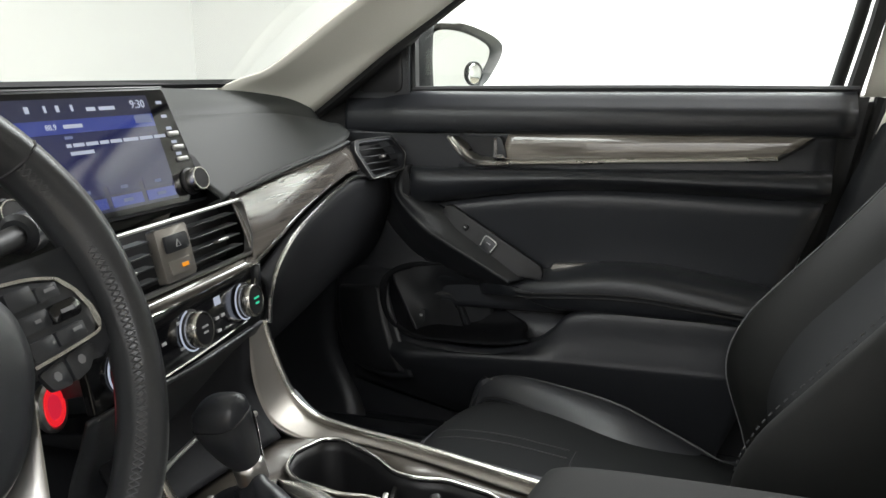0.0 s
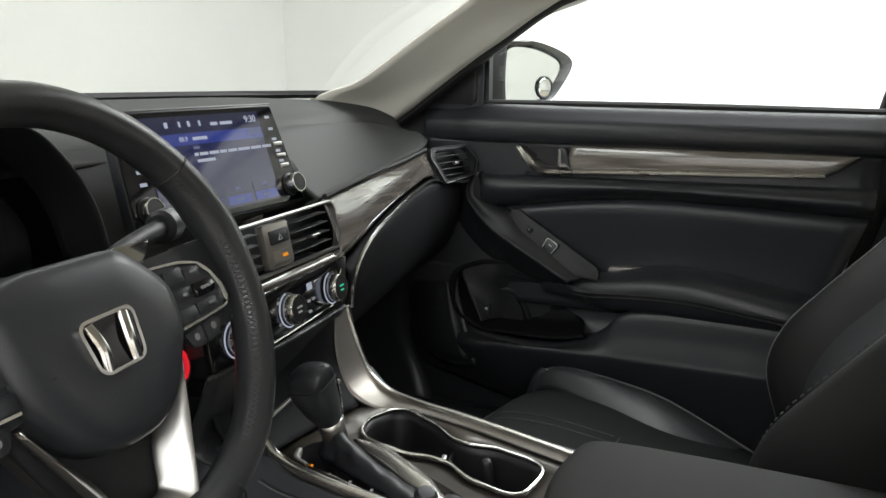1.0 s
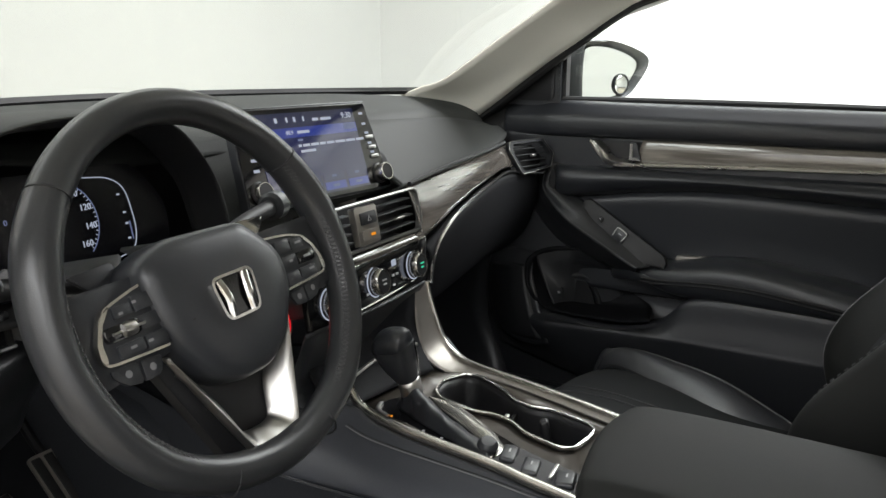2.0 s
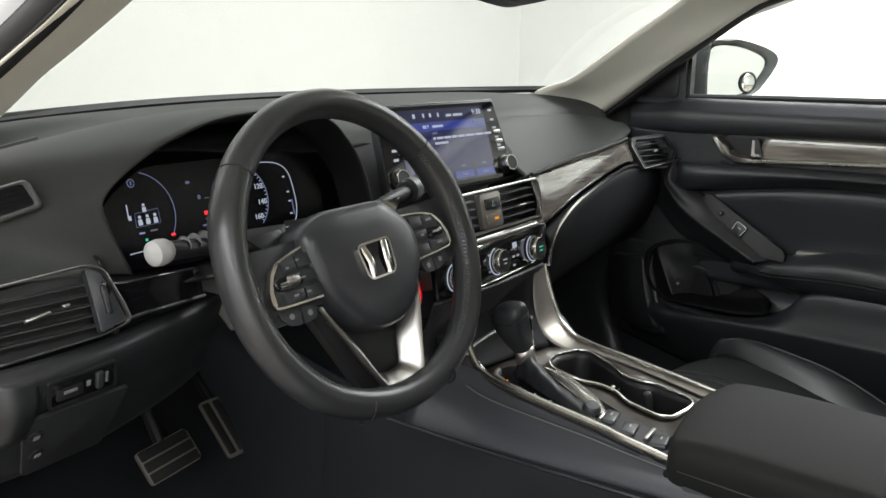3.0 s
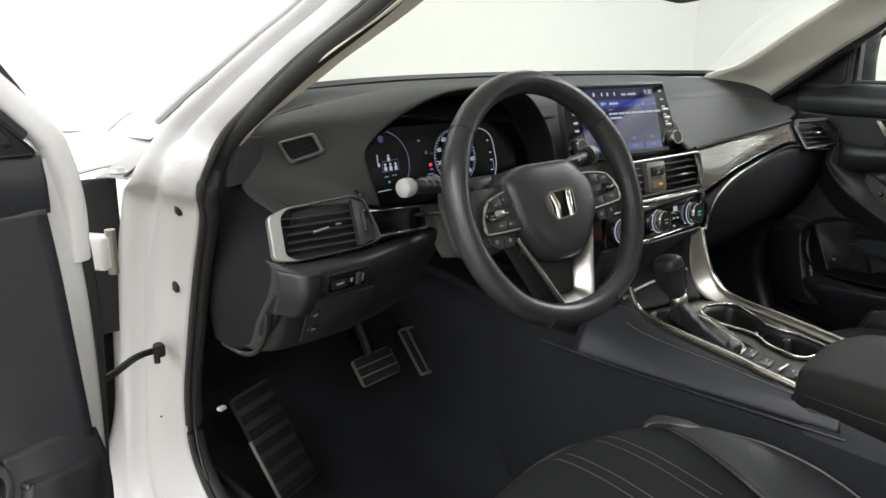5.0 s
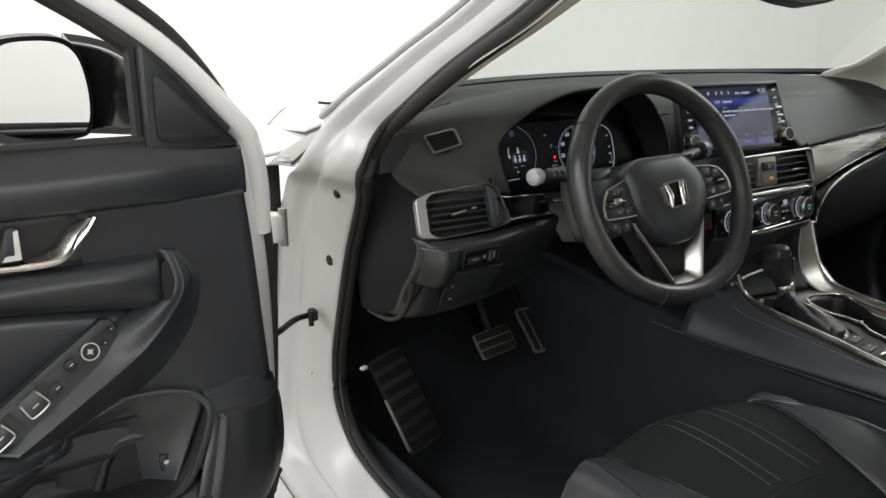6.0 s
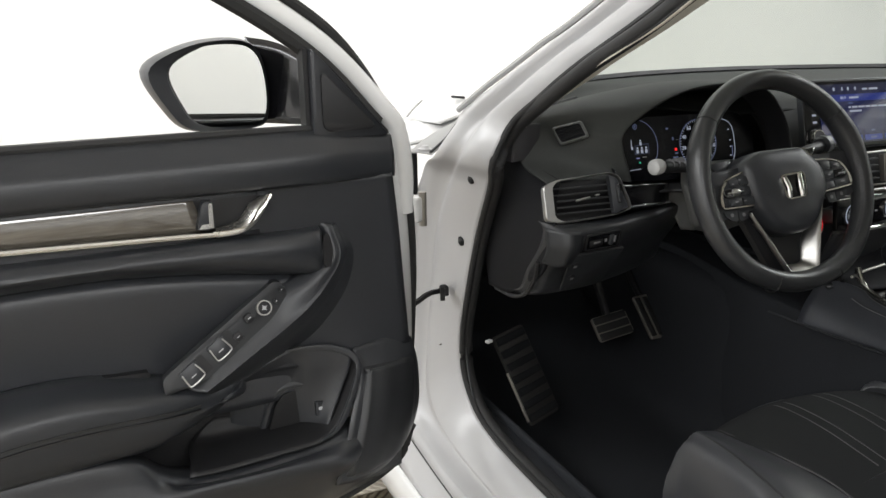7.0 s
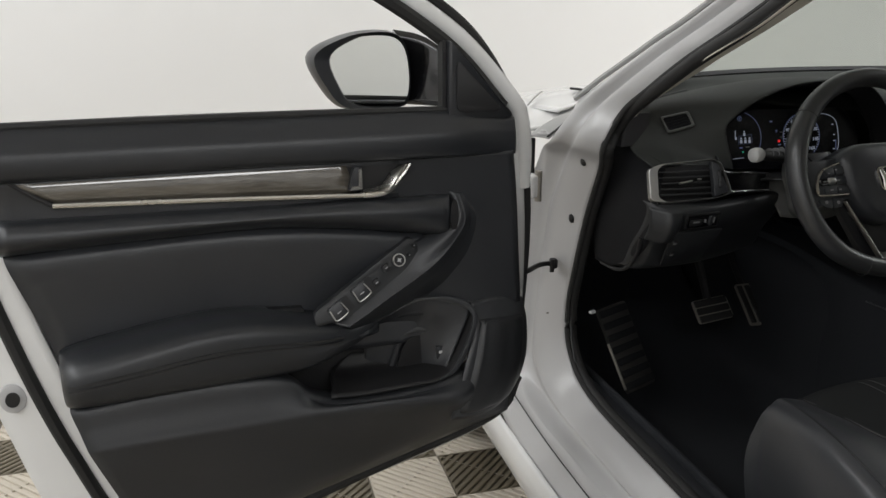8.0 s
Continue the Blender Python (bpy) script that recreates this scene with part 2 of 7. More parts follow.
def rounded(pts, r, k=5):
    """A polygon with rounded corners."""
    out, n = [], len(pts)
    for i in range(n):
        p, a, b = Vector(pts[i]), Vector(pts[i - 1]), Vector(pts[(i + 1) % n])
        ra = min(r, 0.45 * (a - p).length, 0.45 * (b - p).length)
        s, e = p + (a - p).normalized() * ra, p + (b - p).normalized() * ra
        for j in range(k + 1):
            f = j / k
            q = s * (1 - f) ** 2 + p * 2 * f * (1 - f) + e * f * f
            out.append((q.x, q.y))
    return out


def rect(w, h, r=0.0, cx=0.0, cy=0.0, k=5):
    p = [(cx - w / 2, cy - h / 2), (cx + w / 2, cy - h / 2), (cx + w / 2, cy + h / 2), (cx - w / 2, cy + h / 2)]
    return rounded(p, r, k) if r else p


def inset(pts, d):
    """A polygon drawn in by d towards its middle line."""
    n, out = len(pts), []
    for i in range(n):
        p, a, b = Vector(pts[i]), Vector(pts[i - 1]), Vector(pts[(i + 1) % n])
        e, f = (p - a), (b - p)
        if e.length < 1e-9 or f.length < 1e-9:
            continue
        e, f = e.normalized(), f.normalized()
        m = Vector((-e.y - f.y, e.x + f.x))
        m = m.normalized() if m.length > 1e-6 else Vector((-e.y, e.x))
        out.append((p.x + m.x * d, p.y + m.y * d))
    return out


def ringplate(outer, inner, thick, m=None, lip=0.0):
    """A frame between two outlines of equally many points."""
    k = len(outer)
    rows = []
    for z, poly in ((0, outer), (thick - lip, outer), (thick, inset(outer, lip) if lip and len(inset(outer, lip)) == k else outer),
                    (thick, inner), (0, inner)):
        rows.append([(x, y, z) for x, y in poly])
    bm = grid(rows, close_v=True, close_u=True)
    if m is not None:
        bm.transform(m)
    return bm


def lathe(prof, m=None, n=28):
    """A body of revolution about z from (radius, height) points."""
    rows = [[(r * math.cos(2 * math.pi * i / n), r * math.sin(2 * math.pi * i / n), z) for i in range(n)] for r, z in prof]
    bm = grid(rows, close_v=True)
    if prof[0][0] > 1e-5:
        bm.faces.new([v for v in bm.verts][:n])
    bmesh.ops.remove_doubles(bm, verts=bm.verts, dist=1e-6)
    bmesh.ops.recalc_face_normals(bm, faces=bm.faces)
    if m is not None:
        bm.transform(m)
    return bm


def joined(*bms):
    """Several bmeshes as one."""
    me = bpy.data.meshes.new("tmp")
    out = bmesh.new()
    for b in bms:
        b.to_mesh(me)
        b.free()
        out.from_mesh(me)
    bpy.data.meshes.remove(me)
    return out


def smooth(me, angle=40):
    me.polygons.foreach_set("use_smooth", [True] * len(me.polygons))
    me.set_sharp_from_angle(angle=radians(angle))


def thing(name, label, category, group="", kind="", at=(0, 0, 0)):
    """An Empty that parents its parts."""
    ob = new(name)
    ob.location = at
    ob.empty_display_size = 0.05
    return tagged(ob, label, category, group, kind)


def solid(name, bm, mat, thick=0.0, angle=40, m=None):
    """A top-level mesh."""
    me = bpy.data.meshes.new(name)
    if m is not None:
        bm.transform(m)
    bm.to_mesh(me)
    bm.free()
    smooth(me, angle)
    me.materials.append(mat)
    ob = new(name, me)
    if thick:
        s = ob.modifiers.new("thickness", "SOLIDIFY")
        s.thickness, s.offset = thick, -1
    return ob


def part(name, bm, mat, parent, label="", thick=0.0, angle=40, m=None):
    """One mesh under a thing or under a part, built in world metres."""
    ob = solid(name, bm, mat, thick, angle, m)
    base, up = Vector((0, 0, 0)), parent
    while up is not None:
        base += up.location
        up = up.parent
    ob.location = -base
    ob.parent = parent
    if label:
        ob["label"] = label
    return ob


def write(name, body, size, m, mat, parent, label="", extrude=0.0004):
    """Lettering as a thin mesh, in the plane of m."""
    cu = bpy.data.curves.new(name, "FONT")
    cu.body, cu.size, cu.extrude, cu.align_x, cu.align_y, cu.resolution_u = body, size, extrude, "CENTER", "CENTER", 2
    tmp = bpy.data.objects.new(name, cu)
    me = bpy.data.meshes.new_from_object(tmp)
    bpy.data.objects.remove(tmp)
    bm = bmesh.new()
    bm.from_mesh(me)
    bpy.data.meshes.remove(me)
    bm.transform(m)
    return part(name, bm, mat, parent, label)


def at2(m, x, y, z=0.0):
    return m @ Matrix.Translation((x, y, z))

# ---- the booth ----
def slab(name, lo, hi, mat, label):
    c = [(a + b) / 2 for a, b in zip(lo, hi)]
    s = [b - a for a, b in zip(lo, hi)]
    ob = solid(name, rbox(*s, bevel=0), mat, m=Matrix.Translation(c))
    return tagged(ob, label, "wall", kind="structure")


slab("wall_north", (-5.2, 4.2, 0), (6.4, 4.35, 3.5), WALL, "smooth white painted booth wall")
slab("wall_south", (-5.2, -6.65, 0), (6.4, -6.5, 3.5), WALL, "smooth white painted booth wall")
slab("wall_east", (6.25, -6.5, 0), (6.4, 4.2, 3.5), WALL, "smooth white painted booth wall")
slab("wall_west", (-5.2, -6.5, 0), (-5.05, 4.2, 3.5), WALL, "smooth white painted booth wall")
tagged(solid("ceiling", rbox(11.6, 11.0, 0.1, 0), WALL, m=Matrix.Translation((0.6, -1.15, 3.5))), "white booth ceiling", "ceiling", kind="structure")
floor = tagged(solid("floor", rbox(11.6, 11.0, 0.1, 0), HARD, m=Matrix.Translation((0.6, -1.15, -0.072))), "dark subfloor under ribbed plastic tiles", "floor", kind="structure")

# ---- car body ----
body = thing("car_body", "white saloon body shell with open driver's door aperture", "car")


def pillar(side):
    """A-pillar of one side: greige inner trim, rubber seal, white outer skin."""
    k = side
    front = [(.60, .42, 1.052), (.60, .365, 1.073), (.60, .312, 1.089), (.60, .25, 1.127), (.60, .183, 1.172), (.60, .105, 1.221), (.585, .02, 1.268), (.55, -.23, 1.37), (.52, -.58, 1.41), (.51, -1.2, 1.42), (.51, -1.8, 1.40)]
    mid = [(.668, .37, 1.01), (.666, .32, 1.045), (.665, .27, 1.072), (.662, .205, 1.112), (.658, .13, 1.163), (.655, .055, 1.212), (.645, -.03, 1.252), (.61, -.292, 1.335), (.585, -.592, 1.37), (.575, -1.2, 1.38), (.575, -1.8, 1.36)]
    rear = [(.715, .32, .985), (.706, .246, 1.035), (.702, .184, 1.080), (.700, .104, 1.138), (.695, .043, 1.176), (.690, -.032, 1.225), (.682, -.10, 1.255), (.655, -.335, 1.315), (.63, -.64, 1.345), (.62, -1.2, 1.355), (.62, -1.8, 1.335)]
    rows = [[(k * x, y, z) for x, y, z in a] for a in (front, mid, rear)]
    part("pillar_trim", surf(rows, 9, 60), PILLAR, body, "greige fabric-like pillar lining", thick=0.004)
    lip = [(k * (x + .012), y + .004, z - .004) for x, y, z in rear]
    part("seal", tube(lip, 0.011, 70, 8), RUBBER, body, "black rubber door seal")
    outer = [(.80, .47, .985), (.765, .40, 1.042), (.760, .30, 1.085), (.755, .16, 1.14), (.75, .06, 1.182), (.742, -.03, 1.22), (.735, -.12, 1.25), (.70, -.38, 1.345), (.67, -.66, 1.395), (.66, -1.2, 1.405), (.66, -1.8, 1.385)]
    skin = [[(k * (x + .018), y + .008, z - .002) for x, y, z in rear],
            [(k * (x + .045), y + .03, z + .006) for x, y, z in rear], [(k * x, y, z) for x, y, z in outer],
            [(k * (x - .03), y + .03, z + .008) for x, y, z in outer], [(k * (x + .02), y + .012, z - .004) for x, y, z in front]]
    if k < 0:
        skin = skin[2:]
    part("outer_pillar", surf(skin, 20, 70), PAINT, body, "white painted outer pillar", thick=0.003)
    if k > 0:
        w = lambda z: .078 - .05 * min(1, max(0, (z - 1.12) / .08))
        part("jamb_seal", surf([rows[2], [(x + .4 * w(z), y + .2 * (.08 - w(z)), z - .10 * w(z)) for x, y, z in rear], [(x + w(z), y + .5 * (.08 - w(z)), z - .16 * w(z)) for x, y, z in rear]], 6, 60), RUBBER, body, "black rubber door seal", thick=.003)
    gut = [(k * (x + .030), y + .02, z + .001) for x, y, z in rear]
    part("gutter_strip", tube(gut, 0.004, 70, 6), RUBBER, body)


pillar(1)

# driver's A-pillar: edge of the seals, inner and outer lines of the trim, front edge at the windscreen
P_OUT = [(-.796, .205, .985), (-.772, .195, 1.03), (-.758, .14, 1.07), (-.747, .10, 1.10), (-.735, .065, 1.125), (-.726, .025, 1.148), (-.712, -.03, 1.18), (-.69, -.16, 1.25), (-.665, -.36, 1.335), (-.645, -.66, 1.385), (-.64, -1.2, 1.395), (-.64, -1.8, 1.375)]
P_FRONT = [(-.800, .37, .985), (-.785, .36, 1.03), (-.757, .315, 1.07), (-.735, .275, 1.10), (-.715, .245, 1.125), (-.695, .215, 1.15), (-.675, .165, 1.18), (-.645, .03, 1.255), (-.61, -.19, 1.36), (-.60, -.6, 1.42), (-.60, -1.2, 1.43), (-.60, -1.8, 1.41)]
P_SEAL = [(-.740, .262, .985), (-.744, .19, 1.03), (-.747, .11, 1.07), (-.742, .05, 1.101), (-.740, -.005, 1.128), (-.733, -.045, 1.148), (-.724, -.11, 1.18), (-.705, -.23, 1.25), (-.68, -.41, 1.325), (-.655, -.66, 1.36), (-.645, -1.2, 1.37), (-.645, -1.8, 1.35)]
P_TRIM = [(-.718, .284, .985), (-.695, .262, 1.03), (-.675, .195, 1.07), (-.672, .125, 1.10), (-.667, .075, 1.125), (-.655, .035, 1.148), (-.645, -.03, 1.18), (-.62, -.16, 1.25), (-.60, -.36, 1.345), (-.585, -.64, 1.385), (-.575, -1.2, 1.395), (-.575, -1.8, 1.375)]


def between(a, b, f, dx=0.0, dy=0.0, dz=0.0):
    return [tuple(Vector(p).lerp(Vector(q), f) + Vector((dx, dy, dz))) for p, q in zip(a, b)]


part("pillar_trim", surf([[(-.741, .281, .950)] + P_SEAL, [(-.735, .283, .952)] + between(P_SEAL, P_TRIM, .5, .004, -.008), [(-.728, .288, .955)] + P_TRIM, [(-.70, .32, .96)] + between(P_TRIM, P_FRONT, .4)], 14, 80), PILLAR, body, "greige fabric-like pillar lining", thick=0.003)
part("outer_pillar", surf([P_FRONT, between(P_FRONT, P_TRIM, .3, .01, .02, 0), between(P_FRONT, P_TRIM, .8, 0, .02, 0)], 10, 80), PAINT, body, "white front edge of the pillar", thick=0.003)
part("pillar_gap", surf([between(P_SEAL, P_OUT, -.05, 0, .006, 0), between(P_SEAL, P_OUT, .5, .01, .012, .0), between(P_SEAL, P_OUT, 1.0, .003, .004, -.001)], 8, 80), RUBBER, body, thick=.002)
part("windscreen_moulding", tube(between(P_FRONT, P_TRIM, -.02, -.004, .0, .004)[1:], .0055, 70, 6), KNOBGREY, body, "grey windscreen moulding")

# hinge pillar and sill of the driver's side, one white pressing round the aperture
rim = [  # turned-in front flange, front edge, middle, seal edge
    [(-.800, .37, .985), (-.824, .345, .988), (-.814, .245, .987), (-.796, .205, .985)],
    [(-.805, .42, .948), (-.828, .39, .95), (-.812, .275, .952), (-.796, .222, .952)],
    [(-.79, .52, .91), (-.812, .48, .91), (-.790, .345, .91), (-.778, .262, .91)],
    [(-.79, .61, .80), (-.808, .54, .80), (-.782, .44, .80), (-.762, .345, .80)],
    [(-.80, .64, .66), (-.815, .56, .66), (-.784, .47, .68), (-.764, .385, .68)],
    [(-.82, .62, .50), (-.825, .555, .50), (-.790, .49, .55), (-.764, .415, .57)],
    [(-.875, .58, .36), (-.845, .53, .38), (-.80, .46, .44), (-.762, .40, .475)],
    [(-.90, .40, .30), (-.862, .40, .345), (-.80, .33, .385), (-.758, .29, .412)],
    [(-.90, .0, .29), (-.855, .0, .345), (-.80, .0, .375), (-.755, -.03, .40)],
    [(-.90, -.5, .29), (-.855, -.5, .345), (-.80, -.5, .375), (-.755, -.5, .40)],
    [(-.90, -1.0, .29), (-.855, -1.0, .345), (-.80, -1.0, .375), (-.755, -1.0, .40)],
]
# an outer band, a shallow channel and a rounded ridge run up the pillar
upper = [list(r) for r in zip(P_FRONT, between(P_OUT, P_FRONT, .66, -.021, 0, .007), between(P_OUT, P_FRONT, .56, -.019, 0, .006), between(P_OUT, P_FRONT, .49, -.003, 0, .0), between(P_OUT, P_FRONT, .40, -.004, 0, .0), between(P_OUT, P_FRONT, .28, -.019, 0, .004), between(P_OUT, P_FRONT, .12, -.012, 0, .002), P_OUT)][:0:-1]


def mixed(p, q, f):
    return tuple(a + (b - a) * f for a, b in zip(p, q))


def nudged(p, dx):
    return (p[0] + dx, p[1], p[2])


rim_rows = [[a, b, nudged(mixed(b, c, .25), -.004), nudged(mixed(b, c, .45), .005), nudged(mixed(b, c, .62), .007), nudged(mixed(b, c, .82), -.003), nudged(mixed(c, d, .30), -.006), d] for a, b, c, d in rim]
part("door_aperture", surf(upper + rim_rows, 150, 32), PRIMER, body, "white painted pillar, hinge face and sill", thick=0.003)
low_in = [(r[3][0] + .014, r[3][1] + .002, r[3][2]) for r in rim[1:]]
low_out = [(r[3][0] + .0015, r[3][1] - .003, r[3][2]) for r in rim[1:]]
part("seal", tube(between(P_SEAL, P_OUT, .40, 0, -.003, 0)[::-1] + low_in, 0.0118, 140, 10), RUBBER, body, "thick black rubber aperture seal")
part("outer_seal", tube(between(P_SEAL, P_OUT, .88, 0, -.002, 0)[::-1] + low_out, 0.0062, 140, 8), RUBBER, body, "thin black rubber lip")
part("sill_seam", tube([(-.868, .47, .352), (-.872, .2, .342), (-.868, -.3, .340), (-.868, -1.0, .340)], 0.0014, 40, 6), DARK, body)
part("sill_step", surf([[(-.755, y, .395), (-.735, y, .405), (-.70, y, .40), (-.675, y, .385), (-.66, y, .33)] for y in (.42, .33, 0, -.5, -1.0)], 24, 10), HARD, body, "black plastic sill cover", thick=0.004)
part("rocker", surf([[(-.90, y, .30), (-.915, y, .26), (-.90, y, .20), (-.84, y, .17)] for y in (.62, .3, 0, -.6, -1.2)], 20, 10), PAINT, body, "white rocker panel", thick=0.003)

for p in ((-.7915, .308, .919), (-.7725, .394, .781)):
    part("hinge_bolt", lathe([(0.0, .005), (.005, .005), (.0075, .004), (.0085, .002), (.0105, .0015), (.0105, -.004)], basis(p, (0.25, 1, 0), (0, 0, 1)) @ pose(0, 0, 0, 0, 180, 0), 16), RUBBER, body, "black rubber plug in the pillar")
part("paint_chip", rbox(.006, .003, .004, .001, Matrix.Translation((-.795, .45, .548))), CHROME, body)

# check strap between pillar and door
strap = thing("check_strap", "black steel door check strap on the hinge pillar", "door strap")
part("arm", sweep([(-.80, .43, .672), (-.84, .40, .680), (-.90, .33, .690), (-.97, .27, .700)], rounded(rect(.007, .010), .002, 2), 16), DARK, strap)
part("bracket", rbox(.016, .020, .022, .005, Matrix.Translation((-.795, .428, .672))), DARK, strap)
part("pin", lathe([(0, .014), (.005, .014), (.005, -.014), (0, -.014)], Matrix.Translation((-.805, .412, .672)), 12), DARK, strap)

# hood, fenders, scuttle, windscreen
part("hood", surf([[(-.70, .66, .976), (-.45, .77, 1.012), (0, .80, 1.03), (.45, .74, 1.02), (.74, .58, .985)],
                   [(-.77, 1.0, .965), (-.45, 1.0, 1.005), (0, 1.0, 1.015), (.45, 1.0, 1.005), (.77, 1.0, .965)],
                   [(-.76, 1.5, .89), (-.45, 1.5, .94), (0, 1.5, .95), (.45, 1.5, .94), (.76, 1.5, .89)],
                   [(-.66, 1.85, .76), (-.45, 1.9, .80), (0, 1.95, .82), (.45, 1.9, .80), (.66, 1.85, .76)]], 30, 30), PAINT, body, "glossy white hood", thick=0.004)
for k in (-1, 1):
    near = k < 0
    part("fender", surf([[(k * (.60 if near and y > .55 else .755), y, zt + (.006 if near else 0)), (k * .83, y, zt - .012), (k * .885, y, zt - .05), (k * .90, y, zt - .2), (k * .90, y, .45), (k * .88, y, .25)]
                         for y, zt in ((.60, .950) if near else (.46, .992), (.70, .968) if near else (.58, .985), (.8, .975), (1.0, .96), (1.5, .885), (1.85, .76))], 26, 24), PAINT, body, "glossy white front fender", thick=0.004)
part("scuttle_corner", surf([[(.745, .44, .995), (.80, .47, .985), (.84, .52, .965)], [(.72, .58, .99), (.775, .60, .978), (.82, .60, .955)]], 8, 8), DARK, body, thick=0.003)
part("fender_gap", tube([(.742, .60, .983), (.768, 1.0, .963), (.758, 1.5, .888)], .0035, 24, 6), DARK, body)
part("fender_gap", tube([(-.74, .755, .982), (-.69, .835, .993), (-.645, .90, 1.001)], .0022, 24, 6), KNOBGREY, body)
# white flange coloured grey to stand in for its shade
part("hood_hinge_flange", surf([[(-.858, .445, .951), (-.845, .43, .953), (-.826, .405, .951)], [(-.805, .50, .964), (-.79, .475, .968), (-.772, .45, .970)], [(-.745, .56, .974), (-.735, .535, .980), (-.723, .51, .984)], [(-.675, .613, .987), (-.672, .60, .990), (-.665, .585, .992)], [(-.60, .69, 1.008), (-.595, .685, 1.009), (-.59, .68, 1.009)]], 20, 8), KNOBGREY, body, "white flange under the pillar foot, greyed for its shade", thick=.002)
part("flange_seam", tube([(-.826, .412, .953), (-.775, .455, .971), (-.722, .525, .986), (-.66, .60, .998), (-.60, .68, 1.011)], .0028, 30, 6), DARK, body)
part("washer_nozzle", rbox(.034, .014, .006, .0028, pose(-.560, .871, 1.0075, 0, 6, -10)), DARK, body, "small black washer nozzle on the hood")
part("flange_bolt", lathe([(0, .008), (.006, .008), (.009, .004), (.014, .002), (.014, 0)], Matrix.Translation((-.826, .436, .9555)), 14), PRIMER, body)
# added dark box, stands in for the shade inside the door gap
part("fender_shadow_panel", rbox(.08, .01, .26, .003, pose(-.835, .56, .80, 0, 0, 0)), DARK, body, "added dark panel standing in for shade in the door gap")
for z in (.875,):
    hinge = part("door_hinge", rbox(.030, .050, .045, .005, pose(-.905, .315, z, 0, 0, 35)), PAINT, body, "white painted door hinge")
    part("hinge_pin", lathe([(0, .03), (.007, .03), (.007, -.03), (0, -.03)], pose(-.888, .30, z), 12), STEEL, hinge)
part("scuttle", surf([[(x, .62 - .62 * x * x, 1.03) for x in (-.54, -.4, 0, .4, .7)], [(x, .74 - .5 * x * x, 1.015) for x in (-.54, -.4, 0, .4, .7)],
                      [(x, .82 - .45 * x * x, 1.0) for x in (-.54, -.4, 0, .4, .7)]], 10, 24), DARK, body, "black plastic scuttle", thick=0.004)
ws = [[(x, .67 - .66 * x * x, 1.045) for x in (-.62, -.4, -.2, 0, .2, .4, .70)],
      [(x, .40 - .52 * x * x, 1.195) for x in (-.61, -.4, -.2, 0, .2, .4, .69)],
      [(x, .08 - .44 * x * x, 1.335) for x in (-.58, -.4, -.2, 0, .2, .4, .64)],
      [(x, -.16 - .35 * x * x, 1.405) for x in (-.55, -.35, -.2, 0, .2, .35, .55)]]
wind = part("windscreen", surf(ws, 20, 30), WINDSHIELD, body, "faintly green laminated windscreen")
wind.visible_shadow = False
part("roof", surf([[(x, -.16 - .35 * x * x, 1.425 - .08 * x * x) for x in (-.62, -.3, 0, .3, .62)], [(x, -.6, 1.455 - .09 * x * x) for x in (-.64, -.3, 0, .3, .64)],
                   [(x, -1.3, 1.45 - .1 * x * x) for x in (-.64, -.3, 0, .3, .64)], [(x, -2.0, 1.38 - .1 * x * x) for x in (-.62, -.3, 0, .3, .62)]], 24, 18), PAINT, body, "white roof skin", thick=0.004)
part("headliner", surf([[(x, -.18 - .35 * x * x, 1.395 - .06 * x * x) for x in (-.56, -.3, 0, .3, .56)], [(x, -.6, 1.415 - .08 * x * x) for x in (-.6, -.3, 0, .3, .6)],
                        [(x, -1.3, 1.41 - .08 * x * x) for x in (-.6, -.3, 0, .3, .6)], [(x, -2.0, 1.33 - .08 * x * x) for x in (-.6, -.3, 0, .3, .6)]], 20, 16), PILLAR, body, "greige cloth headliner", thick=0.006)
for k in (-1, 1):
    part("b_pillar", surf([[(k * .69, -.80, 1.36), (k * .655, -.86, 1.36), (k * .66, -.95, 1.36)], [(k * .735, -.70, 1.06), (k * .70, -.78, 1.06), (k * .71, -.90, 1.06)],
                           [(k * .775, -.62, .80), (k * .735, -.70, .80), (k * .745, -.86, .80)], [(k * .775, -.60, .40), (k * .72, -.70, .40), (k * .74, -.86, .40)]], 20, 8),
         HARD, body, "black lower pillar lining", thick=0.02)
part("b_pillar_trim", surf([[(.682, -.79, 1.365), (.648, -.85, 1.36), (.652, -.95, 1.36)], [(.712, -.715, 1.16), (.682, -.785, 1.16), (.688, -.90, 1.16)], [(.722, -.685, 1.06), (.692, -.765, 1.06), (.70, -.89, 1.06)], [(.738, -.665, .985), (.712, -.74, .985), (.72, -.88, .985)]], 18, 8), PILLAR, body, "greige upper pillar lining", thick=.006)
part("belt_guide", rbox(.012, .03, .045, .005, pose(.70, -.70, .92, 0, 10, -20)), DARK, body, "black seat belt guide")
part("door_jamb", surf([[(.775, y, .64), (.772, y, .50), (.768, y, .36), (.765, y, .26)] for y in (.48, .2, -.2, -.6, -.95)], 12, 8), HARD, body, "black lower door jamb", thick=.004)
part("corner_jamb", surf([[(.690, .375, 1.055), (.690, .37, .98), (.690, .36, .90)], [(.735, .30, 1.058), (.738, .30, .98), (.738, .30, .90)], [(.778, .215, 1.06), (.778, .215, .98), (.778, .215, .90)]], 8, 8), RUBBER, body, "black jamb between dashboard and door", thick=.004)
part("rear_shelf", surf([[(-.6, -2.0, .95), (0, -2.0, .95), (.6, -2.0, .95)], [(-.6, -2.4, 1.0), (0, -2.4, 1.0), (.6, -2.4, 1.0)]], 6, 6), HARD, body, thick=0.01)

